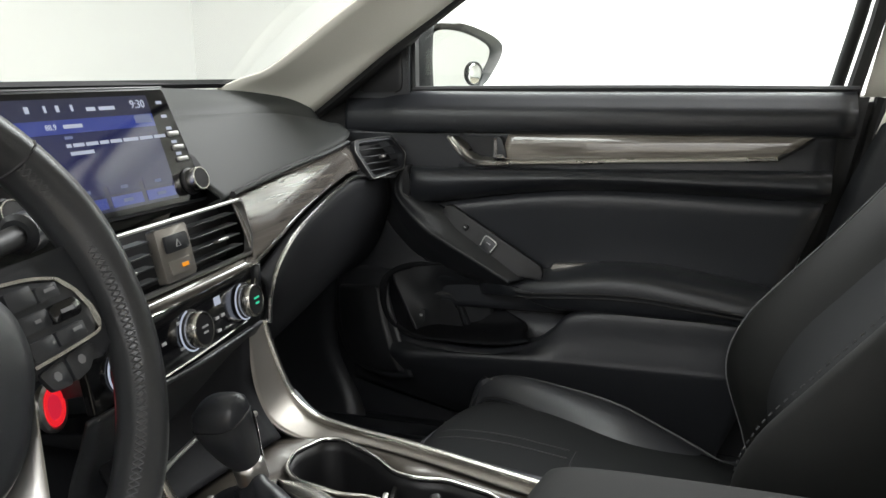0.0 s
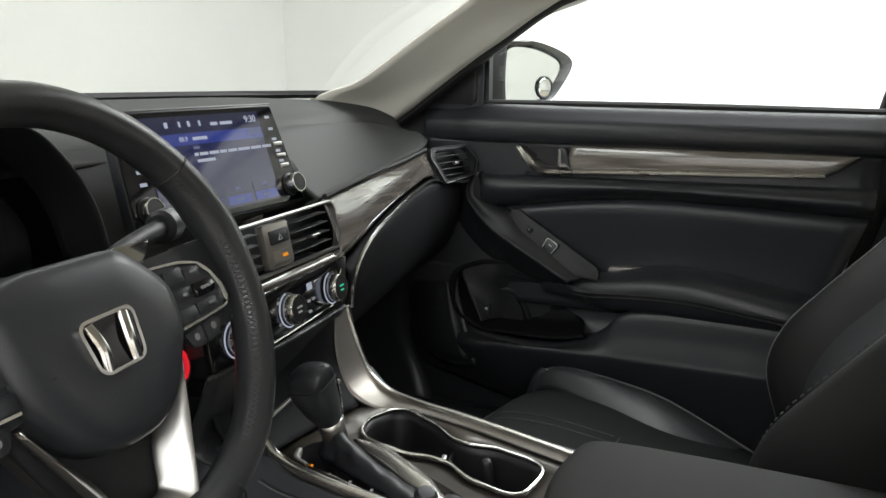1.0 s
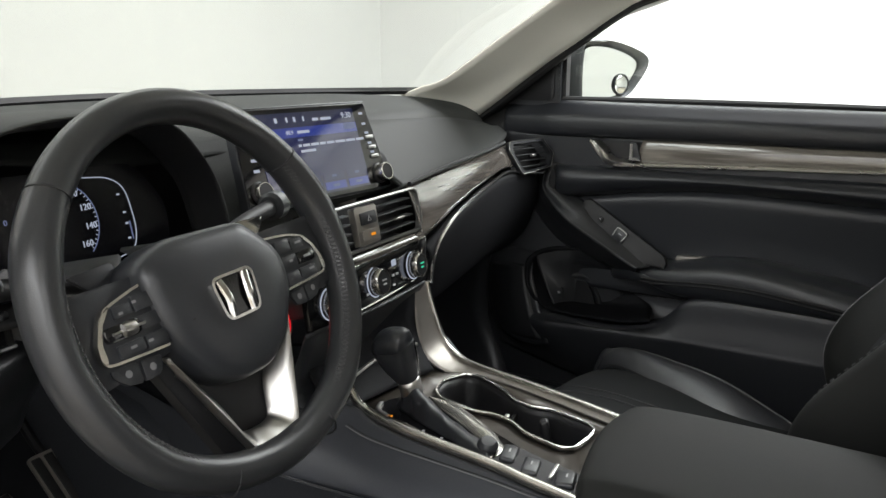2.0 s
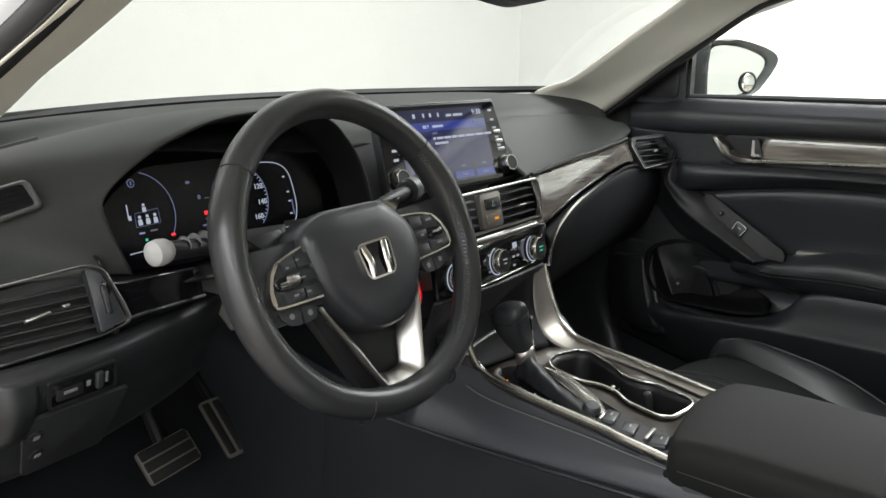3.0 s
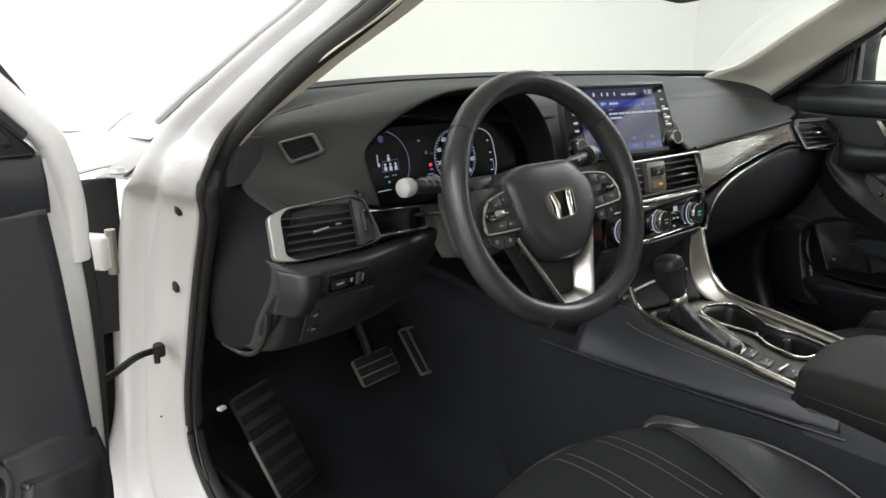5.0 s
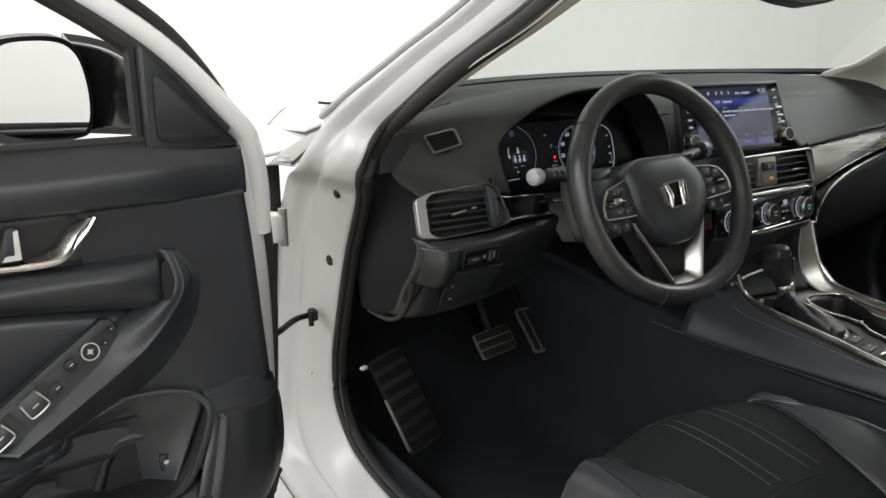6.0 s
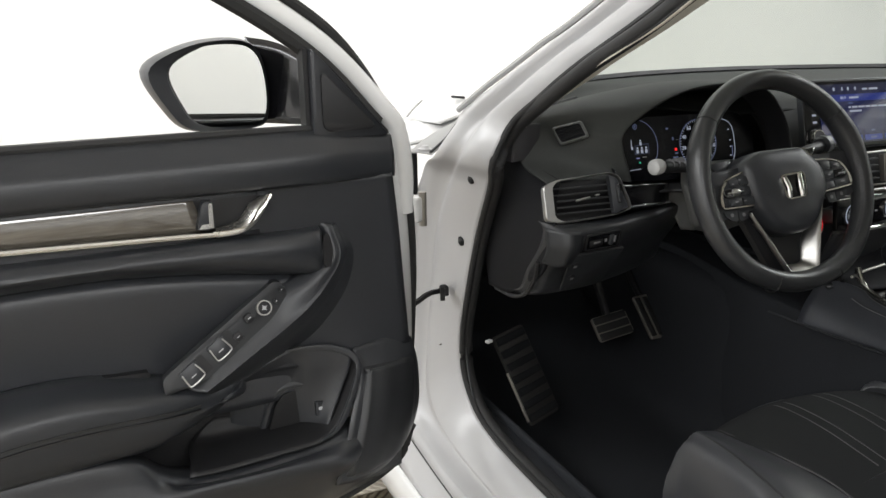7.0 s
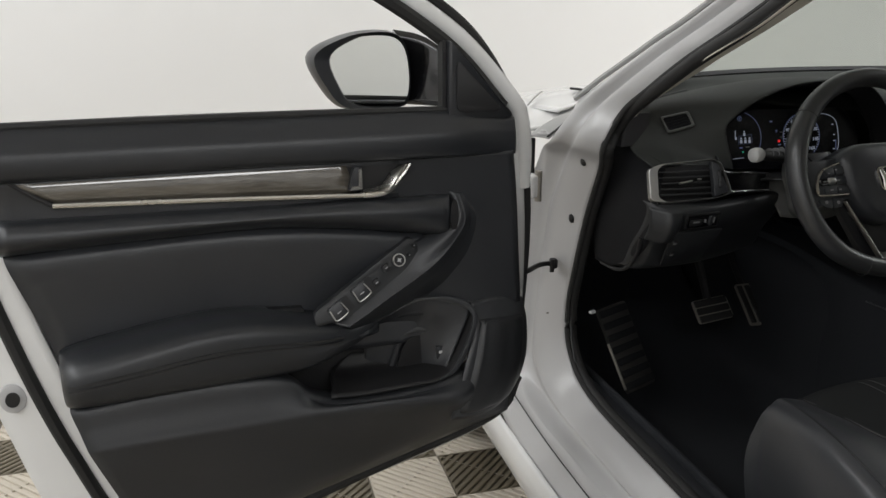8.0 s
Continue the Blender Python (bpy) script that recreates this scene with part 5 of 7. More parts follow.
part("side_cap", surf([[(-0.690, 0.172, 0.930), (-0.709, 0.215, 0.946), (-0.727, 0.250, 0.957), (-0.731, 0.330, 0.965)], [(-0.723, 0.135, 0.890), (-0.726, 0.190, 0.900), (-0.738, 0.250, 0.905), (-0.736, 0.350, 0.905)], [(-0.733, 0.120, 0.845), (-0.734, 0.180, 0.840), (-0.741, 0.250, 0.835), (-0.736, 0.360, 0.830)],
                       [(-0.738, 0.140, 0.790), (-0.736, 0.190, 0.775), (-0.741, 0.260, 0.765), (-0.736, 0.360, 0.755)], [(-0.726, 0.190, 0.742), (-0.736, 0.230, 0.722), (-0.739, 0.280, 0.708), (-0.734, 0.350, 0.700)]], 26, 18), LOWER, dash, "black dashboard end cap", thick=.006)
part("cap_edge", tube([(-.744, .148, .80), (-.740, .165, .765), (-.738, .20, .728), (-.736, .25, .708), (-.734, .32, .702)], .004, 24, 6), DARK, dash)
switch = thing("switch_plate", "small black switch plate under the vent", "switch", at=(-.64, .1, .84))
sm = basis((-.648, .106, .838), (1, .06, .02), (0, -.25, 1))
part("plate", plate(rect(.068, .028, .004), .004, sm, .001), PIANO, switch)
part("rim", ringplate(rect(.070, .030, .004), rect(.064, .025, .003), .005, sm), DARK, switch)
part("key", plate(rect(.026, .012, .002, -.014, -.002), .006, sm, .001), DARK, switch)
part("dial", rbox(.008, .018, .008, .002, at2(sm, .016, 0, .004)), HARD, switch)
bar("mark", -.014, .0, .013, .003, sm, DIMTXT, switch, .006)
bar("mark", .005, .0, .004, .006, sm, DIMTXT, switch, .004)
bar("mark", .024, .0, .003, .012, sm, DIMTXT, switch, .004)
fuse = thing("fuse_cover", "flush black fuse cover with two small marked buttons", "cover", at=(-.65, .14, .78))
fm = basis((-.655, .136, .783), (1, .06, .0), (0, -.72, 1))
part("lid", plate(rounded([(-.052, .044), (-.034, -.054), (.050, -.050), (.056, .044)], .005), .004, fm, .001), KNEE, fuse)
for x, y in ((-.035, .016), (-.027, -.018)):
    part("button", lathe([(0, .006), (.006, .006), (.0075, .005), (.0075, .003)], at2(fm, x, y), 16), DARK, fuse)
    bar("mark", x, y, .006, .005, fm, DIMTXT, fuse, .0062)

# column shroud and stalks
col = thing("steering_column", "grey plastic steering column shroud with two stalks", "steering column", at=(-.37, .1, .9))
part("shroud", surf([[(-.415, .20, .93), (-.455, .15, .905), (-.455, .13, .87), (-.43, .14, .825), (-.37, .145, .81), (-.31, .14, .825), (-.285, .13, .87), (-.285, .15, .905), (-.325, .20, .93)],
                     [(-.405, .09, .955), (-.435, .06, .935), (-.437, .05, .905), (-.42, .05, .87), (-.37, .05, .858), (-.32, .05, .87), (-.303, .05, .905), (-.305, .06, .935), (-.335, .09, .955)]], 10, 26), COLUMN, col, thick=.004)
part("shroud_skirt", surf([[(-.47, .195, .892), (-.43, .18, .893), (-.37, .165, .893)], [(-.445, .19, .855), (-.41, .178, .855), (-.36, .165, .855)], [(-.42, .185, .812), (-.395, .176, .810), (-.36, .165, .81)]], 12, 10), COLUMN, col, "grey skirt under the instruments", thick=.004)
part("collar", lathe([(.052, -.01), (.056, 0), (.052, .012), (.03, .02)], basis((-.37, .045, .912), (1, 0, 0), (0, math.sin(radians(22)), math.cos(radians(22)))), 26), DARK, col)
for tip, base, side in (((-.583, .055, .962), (-.44, .085, .935), -1), ((-.135, .135, .955), (-.30, .09, .935), 1)):
    st = part("stalk", tube([base, tuple((Vector(base) + Vector(tip)) / 2 + Vector((0, 0, .004))), tip], .0095, 16, 12, taper=lambda f: .8 + .25 * f), DARK, col, "black column stalk")
    a = (Vector(tip) - Vector(base)).normalized()
    tm = basis(tip, a.cross(Vector((0, 0, 1))), Vector((0, 0, 1)))
    flip = tm if (tm.to_3x3() @ Vector((0, 0, 1))).dot(a) > 0 else tm @ pose(0, 0, 0, 180, 0, 0)
    if side < 0:
        part("stalk_knob", lathe([(.009, -.010), (.0120, -.005), (.0130, .003), (.0120, .010), (.0075, .0135), (0, .0145)], flip, 22), KNOBGREY, st, "round matte grey knob")
        for i in range(3):
            part("stalk_mark", lathe([(.0095, 0), (.0098, .001), (.0095, .002)], flip @ Matrix.Translation((0, 0, -.03 - .014 * i)), 14), STITCH, st)
    else:
        part("stalk_knob", lathe([(.013, -.016), (.0175, -.012), (.0175, .006), (.014, .010), (.0115, .010), (.0115, .007), (0, .007)], flip, 24), HARD, st)
        part("knob_ring", lathe([(.0150, .0095), (.0155, .0105), (.0125, .0105), (.0120, .0095)], flip, 24), SILVER, st, "thin silver ring")

# start button
start = thing("start_button", "round engine start button glowing red", "button", at=(-.136, .13, .8))
bmx = basis((-.136, .136, .799), (1, .30, 0), (0, .2, 1)) @ Matrix.Scale(.86, 4)
part("bezel", lathe([(.017, 0), (.025, .002), (.026, .008), (.023, .011), (.020, .009)], bmx, 28), SILVER, start)
part("cap", lathe([(0, .010), (.012, .010), (.0135, .008)], bmx, 24), REDDIM, start)
part("ring", lathe([(.0135, .008), (.0145, .0105), (.0195, .0105), (.0205, .008)], bmx, 28), REDRING, start, "red lit ring")

# small gloss black key beside the start button
tab = thing("mode_key", "gloss black rounded key with an amber lamp and silver lower rim", "button", at=(-.096, .11, .82))
tm2 = basis((-.099, .112, .820), (1, .25, .02), (0, .22, 1))
tab_line = rounded([(-.023, .020), (-.021, -.010), (-.008, -.021), (.012, -.021), (.020, -.010), (.022, .020)], .008, 4)
part("face", plate(tab_line, .008, tm2, .002), PIANO, tab)
part("lower_rim", tube([tm2 @ Vector(p) for p in ((-.0225, .004, .007), (-.0205, -.010, .007), (-.008, -.0215, .007), (.012, -.0215, .007), (.0195, -.011, .007))], .0014, 24, 6), SILVER, tab, "satin silver lower rim")
bar("amber_lamp", .003, .002, .010, .005, tm2, GLOWORANGE, tab, .0082)
bar("key_mark", .004, -.009, .008, .005, tm2, DIMTXT, tab, .0082)
part("stem", rbox(.030, .03, .028, .004, at2(tm2, 0, 0, -.016)), DARK, tab)

# ---- centre stack: screen, vents, climate panel ----
screen = thing("touch_screen", "upright touch screen with side keys and two knobs", "screen", at=(.02, .2, 1.0))
sc = basis((.015, .186, 1.002), (1, -.07, .0), (0, .315, 1))
W2 = .150
part("body", plate(rounded([(-W2, -.068), (W2, -.068), (W2 - .020, .068), (-W2 + .008, .068)], .006), .014, at2(sc, 0, 0, -.014), .002), HARD, screen, "slim black screen housing")
part("glass", plate(rounded([(-W2 + .003, -.065), (W2 - .003, -.065), (W2 - .022, .065), (-W2 + .010, .065)], .004), .0012, sc), SCREENGLASS, screen, "glossy black front glass")
part("rim", tube([at2(sc, *p) @ Vector((0, 0, 0)) for p in ((-W2 + .008, .068), (0, .0685), (W2 - .020, .068))], .0010, 12, 5), HARD, screen)
part("display", plate(rect(.204, .118, 0, -.004, 0), .0006, at2(sc, 0, 0, .0012)), BLUE2, screen, "lit blue radio display")
bar("status_bar", -.004, .047, .204, .018, sc, BLUE2, screen, .0019, .0003)
bar("title_bar", -.004, .031, .204, .014, sc, BLUE3, screen, .0019, .0004)
bar("main_field", -.004, -.005, .204, .056, sc, BLUE, screen, .0019, .0003)
for i in range(4):
    bar("soft_key", -.080 + i * .051, -.036, .044, .011, sc, BLUE, screen, .0019, .0005)
    bar("soft_key", -.080 + i * .051, -.050, .044, .011, sc, BLUE3, screen, .0019, .0005)
    bar("key_text", -.080 + i * .051, -.036, .010, .0035, sc, GLOWDIM, screen, .0024, .0003)
    bar("key_text", -.080 + i * .051, -.050, .014, .0035, sc, GLOWDIM, screen, .0024, .0003)
for i, (x, w) in enumerate(((-.066, .005), (-.045, .003), (-.030, .004), (-.012, .003))):
    bar("menu_icon", x, .049, w, .0065, sc, GLOWTXT, screen, .0024, .0003)
bar("station_text", .012, .047, .012, .0038, sc, GLOWTXT, screen, .0024, .0003)
bar("station_text", .034, .047, .022, .0038, sc, GLOWTXT, screen, .0024, .0003)
write("clock", "9:30", .013, at2(sc, .080, .049, .0024), GLOWTXT, screen)
bar("key_box", .082, .033, .026, .009, sc, GLOWDIM, screen, .0024, .0003)
write("station", "88.9", .008, at2(sc, -.045, .031, .0024), GLOWTXT, screen)
bar("station_text", -.018, .031, .024, .0038, sc, GLOWTXT, screen, .0024, .0003)
x = -.034
for w in (.006, .014, .016, .012, .016, .022, .020, .018):
    bar("song_text", x + w / 2, .012, w, .0036, sc, GLOWTXT, screen, .0024, .0003)
    x += w + .0025
bar("song_text", -.017, .004, .03, .0036, sc, GLOWTXT, screen, .0024, .0003)
bar("small_text", -.028, .020, .010, .003, sc, GLOWDIM, screen, .0024, .0003)
for y, kind in ((.050, 0), (.034, 0), (.016, 1), (.000, 1), (-.014, 1)):
    if kind:
        part("side_key", rbox(.018, .006, .004, .0015, at2(sc, .124 - .08 * (y + .01), y - .003, .002)), DULL, screen, "small silver key")
    bar("key_mark", .120 - .09 * y, y + (.004 if kind else 0), .009, .0035, sc, GLOWTXT, screen, .0016, .0003)
    bar("key_mark", .121 - .242, y, .010, .004, sc, GLOWTXT, screen, .0016, .0003)


def knob(o, r, h, axis_m, parent, face=DARK, lab="knurled silver knob"):
    k = part("knob", lathe([(r * .92, 0), (r, .002), (r, h - .002), (r * .95, h), (r * .86, h), (r * .84, h - .002), (0, h - .002)], axis_m, 36), RAIL, parent, lab)
    part("knob_face", lathe([(r * .83, h - .0015), (r * .81, h - .0005), (0, h - .0002)], axis_m, 28), face, k)
    part("knob_skirt", lathe([(r * 1.02, -.004), (r * 1.14, -.003), (r * 1.14, .002), (r * 1.0, .003)], axis_m, 32), DARK, k)
    return k


knob(None, .0138, .017, at2(sc, W2 - .024, -.044, .001), screen)
knob(None, .0138, .012, at2(sc, -W2 + .026, -.043, .001), screen)
part("knob_pod", plate([(.036 * math.cos(i * math.pi / 16), .036 * math.sin(i * math.pi / 16)) for i in range(32)], .02, at2(sc, W2 - .014, -.036, -.030), .004), DARK, screen, "round black pod behind the knob")

# centre vent pair in one silver frame, hazard switch between
cv = thing("centre_vents", "pair of centre air vents in a silver frame", "air vent", at=(.0, .13, .9))
cm = basis((.02, .112, .902), (1, .04, .0), (0, .22, 1))
co = rounded([(-.158, -.030), (.145, -.032), (.156, -.012), (.154, .030), (.146, .036), (-.158, .036)], .006, 4)
ci = rounded([(-.154, -.026), (.142, -.028), (.1515, -.010), (.1495, .027), (.142, .0325), (-.154, .0325)], .005, 4)
part("frame", ringplate(co, ci, .010, cm, .0015), DULL, cv, "slim satin silver frame")
part("duct", plate(ci, .002, at2(cm, 0, 0, -.026)), DARK, cv)
for x0 in (.083, -.085):
    for i in range(4):
        part("slat", rbox(.108, .0018, .013, .0006, at2(cm, x0, -.016 + i * .0125, -.002) @ pose(0, 0, 0, 10, 0, 0), 1), HARD, cv)
    part("tab", rbox(.022, .0035, .008, .0015, at2(cm, x0 + .005, -.003, .008)), SILVER, cv)
hz = part("hazard_plate", plate(rounded([(-.027, -.026), (.027, -.026), (.029, .028), (-.027, .028)], .003), .010, at2(cm, 0, .001, -.001), .002), BRUSHED, cv, "taupe hazard switch plate")
part("hazard_key", plate(rect(.038, .017, .002, .002, .012), .003, at2(cm, 0, .0, .009), .001), HARD, hz)
line2("hazard_mark", [(-.002, .008), (.002, .015), (.006, .008), (-.002, .008)], .0006, cm, GREYTXT, hz, h=.0125)
part("airbag_plate", plate(rect(.038, .014, .001, .002, -.012), .001, at2(cm, 0, 0, .009)), BRUSHED, hz)
bar("airbag_lamp", .008, -.012, .011, .004, cm, GLOWORANGE, hz, .0102)
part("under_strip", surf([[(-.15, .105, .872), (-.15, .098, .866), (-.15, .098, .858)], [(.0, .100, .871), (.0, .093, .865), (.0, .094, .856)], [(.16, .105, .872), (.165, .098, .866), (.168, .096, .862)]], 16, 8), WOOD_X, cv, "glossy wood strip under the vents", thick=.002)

# climate panel
cl = thing("climate_panel", "gloss black climate panel with lit rotary knobs", "control panel", at=(.0, .1, .83))
km = basis((.010, .094, .826), (1, .05, .0), (0, .14, 1))
part("plate", plate(rounded([(-.15, -.030), (.120, -.026), (.142, -.018), (.150, .030), (-.15, .030)], .005), .008, at2(km, 0, 0, -.006), .001), PIANO, cl)
part("top_edge", tube([km @ Vector(p) for p in ((-.15, .0305, .002), (0, .031, .002), (.150, .0305, .002), (.146, .0, .002), (.140, -.018, .002))], .0013, 30, 5), CHROME, cl)
part("low_edge", tube([km @ Vector(p) for p in ((-.15, -.0305, .002), (.0, -.030, .002), (.120, -.026, .002))], .0013, 20, 5), CHROME, cl)
for x, y, f in ((.008, -.001, DARK), (.121, -.002, GLOWGREEN), (-.105, -.002, DARK)):
    k = knob(None, .0188, .017, at2(km, x, y, .002), cl, DARK, "knurled silver climate knob")
    line2("lit_ring", arc(x, y, .0212, 100, 280, 26), .0010, km, GLOWTXT, k, h=.004)
    bar("knob_mark", x, y + .003, .011, .002, km, f if f is GLOWGREEN else GLOWORANGE if x < -.05 else GREYTXT, k, .0192)
    bar("knob_mark", x, y - .003, .008, .002, km, GLOWGREEN if f is GLOWGREEN else GREYTXT, k, .0192)
bar("temp_text", .066, .014, .012, .009, km, GLOWTXT, cl, .002)
for x, y in ((.060, -.004), (.060, -.018), (.072, -.004), (-.010, .012), (-.012, -.014), (.130, .016), (-.04, 0), (-.06, 0)):
    bar("key_mark", x, y, .007, .003, km, GREYTXT, cl, .002)

# bin below the climate panel
part("bin_face", surf([[(-.15, .082, .80), (0, .078, .797), (.14, .082, .80)], [(-.14, .10, .77), (0, .098, .77), (.135, .10, .77)], [(-.13, .13, .70), (0, .13, .70), (.13, .13, .70)], [(-.12, .10, .675), (0, .10, .675), (.12, .10, .675)]], 16, 12), HARD, cl, "black bin lid", thick=.004)
part("bin_edge", tube([(-.13, .090, .792), (0, .086, .790), (.13, .090, .792)], .003, 16, 6), SILVER, cl)

# passenger side vent
pv = thing("side_vent", "small passenger air vent with thin chrome rim", "air vent", at=(.67, .14, .93))
pm_ = basis((.672, .137, .932), (1, -.25, .0), (0, .35, 1))
po = rounded([(-.075, .018), (-.048, -.034), (.052, -.026), (.072, .002), (.045, .036), (-.068, .036)], .006, 4)
pi_ = [(x * .86, y * .84) for x, y in po]
part("frame", ringplate(po, pi_, .010, pm_, .002), HARD, pv)
part("rim", tube([pm_ @ Vector((x, y, .010)) for x, y in po], .0009, None, 5, True), DULL, pv)
part("duct", plate(pi_, .001, at2(pm_, 0, 0, -.02)), DARK, pv)
for i in range(4):
    part("slat", rbox(.098, .0018, .012, .0006, at2(pm_, -.002, -.018 + i * .0125, -.001) @ pose(0, 0, 0, 10, 0, 0), 1), HARD, pv)
part("tab", rbox(.012, .004, .008, .001, at2(pm_, .0, .002, .008)), SILVER, pv)

# ---- steering wheel ----
wheel = thing("steering_wheel", "black leather three-spoke steering wheel with silver lower spoke", "steering wheel", at=(-.37, 0, .93))
EL = radians(22)
wm = basis((-.37, 0, .93), (1, 0, 0), (0, math.sin(EL), math.cos(EL)))


def on_wheel(x, y, d=0.0):
    return wm @ Vector((x, y, d))


RIM = .1715
rows = []
for i in range(96):
    a = 2 * math.pi * i / 96
    c, s = math.cos(a), math.sin(a)
    flat = 1 - .035 * max(0, -s - .75) / .25
    fat = 1.0 + .10 * math.exp(-((s - .35) / .22) ** 2) * (abs(c) > .5)
    row = []
    for j in range(14):
        b = 2 * math.pi * j / 14
        r = RIM * flat + .0165 * fat * math.cos(b)
        row.append(on_wheel(r * c, r * s, .0185 * fat * math.sin(b)))
    rows.append(row)
part("rim", grid(rows, close_v=True, close_u=True), WHEEL_LEATHER, wheel, "worn black leather rim")
for a in (142, 38, -68, -112):
    part("rim_seam", tube([on_wheel(*((RIM + .0168 * math.cos(radians(b))) * q for q in (math.cos(radians(a)), math.sin(radians(a)))), .0188 * math.sin(radians(b))) for b in range(0, 360, 24)], .0011, None, 5, True, up=(.2, .3, 1)), DARK, wheel)


def cross_stitch(a0, a1, n):
    """Slanting baseball stitches along the inner side of the rim."""
    bms = []
    for i in range(n):
        a = radians(a0 + (a1 - a0) * i / (n - 1))
        for k in (-1, 1):
            pts = []
            for f in (0, .5, 1):
                b = radians(140 - k * 11 * (1 - 2 * f))
                aa = a + radians(1.5 * f)
                r = RIM + .0170 * math.cos(b)
                pts.append(on_wheel(r * math.cos(aa), r * math.sin(aa), .0190 * math.sin(b)))
            bms.append(tube(pts, .0007, None, 4, up=(.2, .3, 1)))
    return joined(*bms)


for nm, a0, a1, n in (("r", 36, -62, 58), ("b", -74, -106, 22), ("d", 144, 242, 58)):
    part("stitching", cross_stitch(a0, a1, n), DIMSTITCH, wheel, "grey cross stitching")

# the hub is turned a little
wm = wm @ Matrix.Rotation(radians(3.0), 4, "Z")

# airbag cover, softly domed
cover = rounded([(-.088, .040), (-.05, .056), (.045, .052), (.062, .036), (.083, .012), (.082, -.025), (.048, -.072), (.020, -.088), (-.020, -.088), (-.048, -.072), (-.080, -.025)], .022, 5)
rows = []
for f, d in ((1.0, -.03), (1.0, -.004), (.975, .006), (.93, .011), (.80, .0155), (.55, .0175), (.25, .0185), (.02, .0185)):
    rows.append([on_wheel(x * f, (y + .015) * f - .015, d) for x, y in cover])
part("airbag_cover", grid(rows, close_v=True), HARD, wheel, "domed black airbag cover")
badge = part("badge", ringplate(rounded([(-.026, .012), (.026, .012), (.0215, -.028), (-.0215, -.028)], .009, 5), rounded([(-.0240, .0102), (.0240, .0102), (.0198, -.0262), (-.0198, -.0262)], .0078, 5), .005, at2(wm, -.003, -.004, .0175), .0008), CHROME, wheel, "plain chrome emblem frame")
part("badge_field", plate(rounded([(-.0235, .0095), (.0235, .0095), (.0193, -.0257), (-.0193, -.0257)], .007, 5), .002, at2(wm, -.003, -.004, .0172)), PIANO, badge)
for k in (-1, 1):
    part("badge_bar", sweep([on_wheel(-.003 + k * .0165, .005, .0205), on_wheel(-.003 + k * .0128, -.013, .0225), on_wheel(-.003 + k * .0135, -.030, .0205)], [(-.0042, 0), (-.0030, .0022), (0, .0030), (.0030, .0022), (.0042, 0)], 14, up=wm.to_3x3() @ Vector((0, 0, 1))), CHROME, badge)
part("airbag_mark", joined(*[plate(rect(.003, .0012), .0003, at2(wm, -.055 + .006 * i, -.018 - .001 * i, .0162)) for i in range(2)], *[plate(rect(.0035, .006), .0003, at2(wm, -.009 + .006 * i, -.058, .0162)) for i in range(4)]), DARK, wheel)

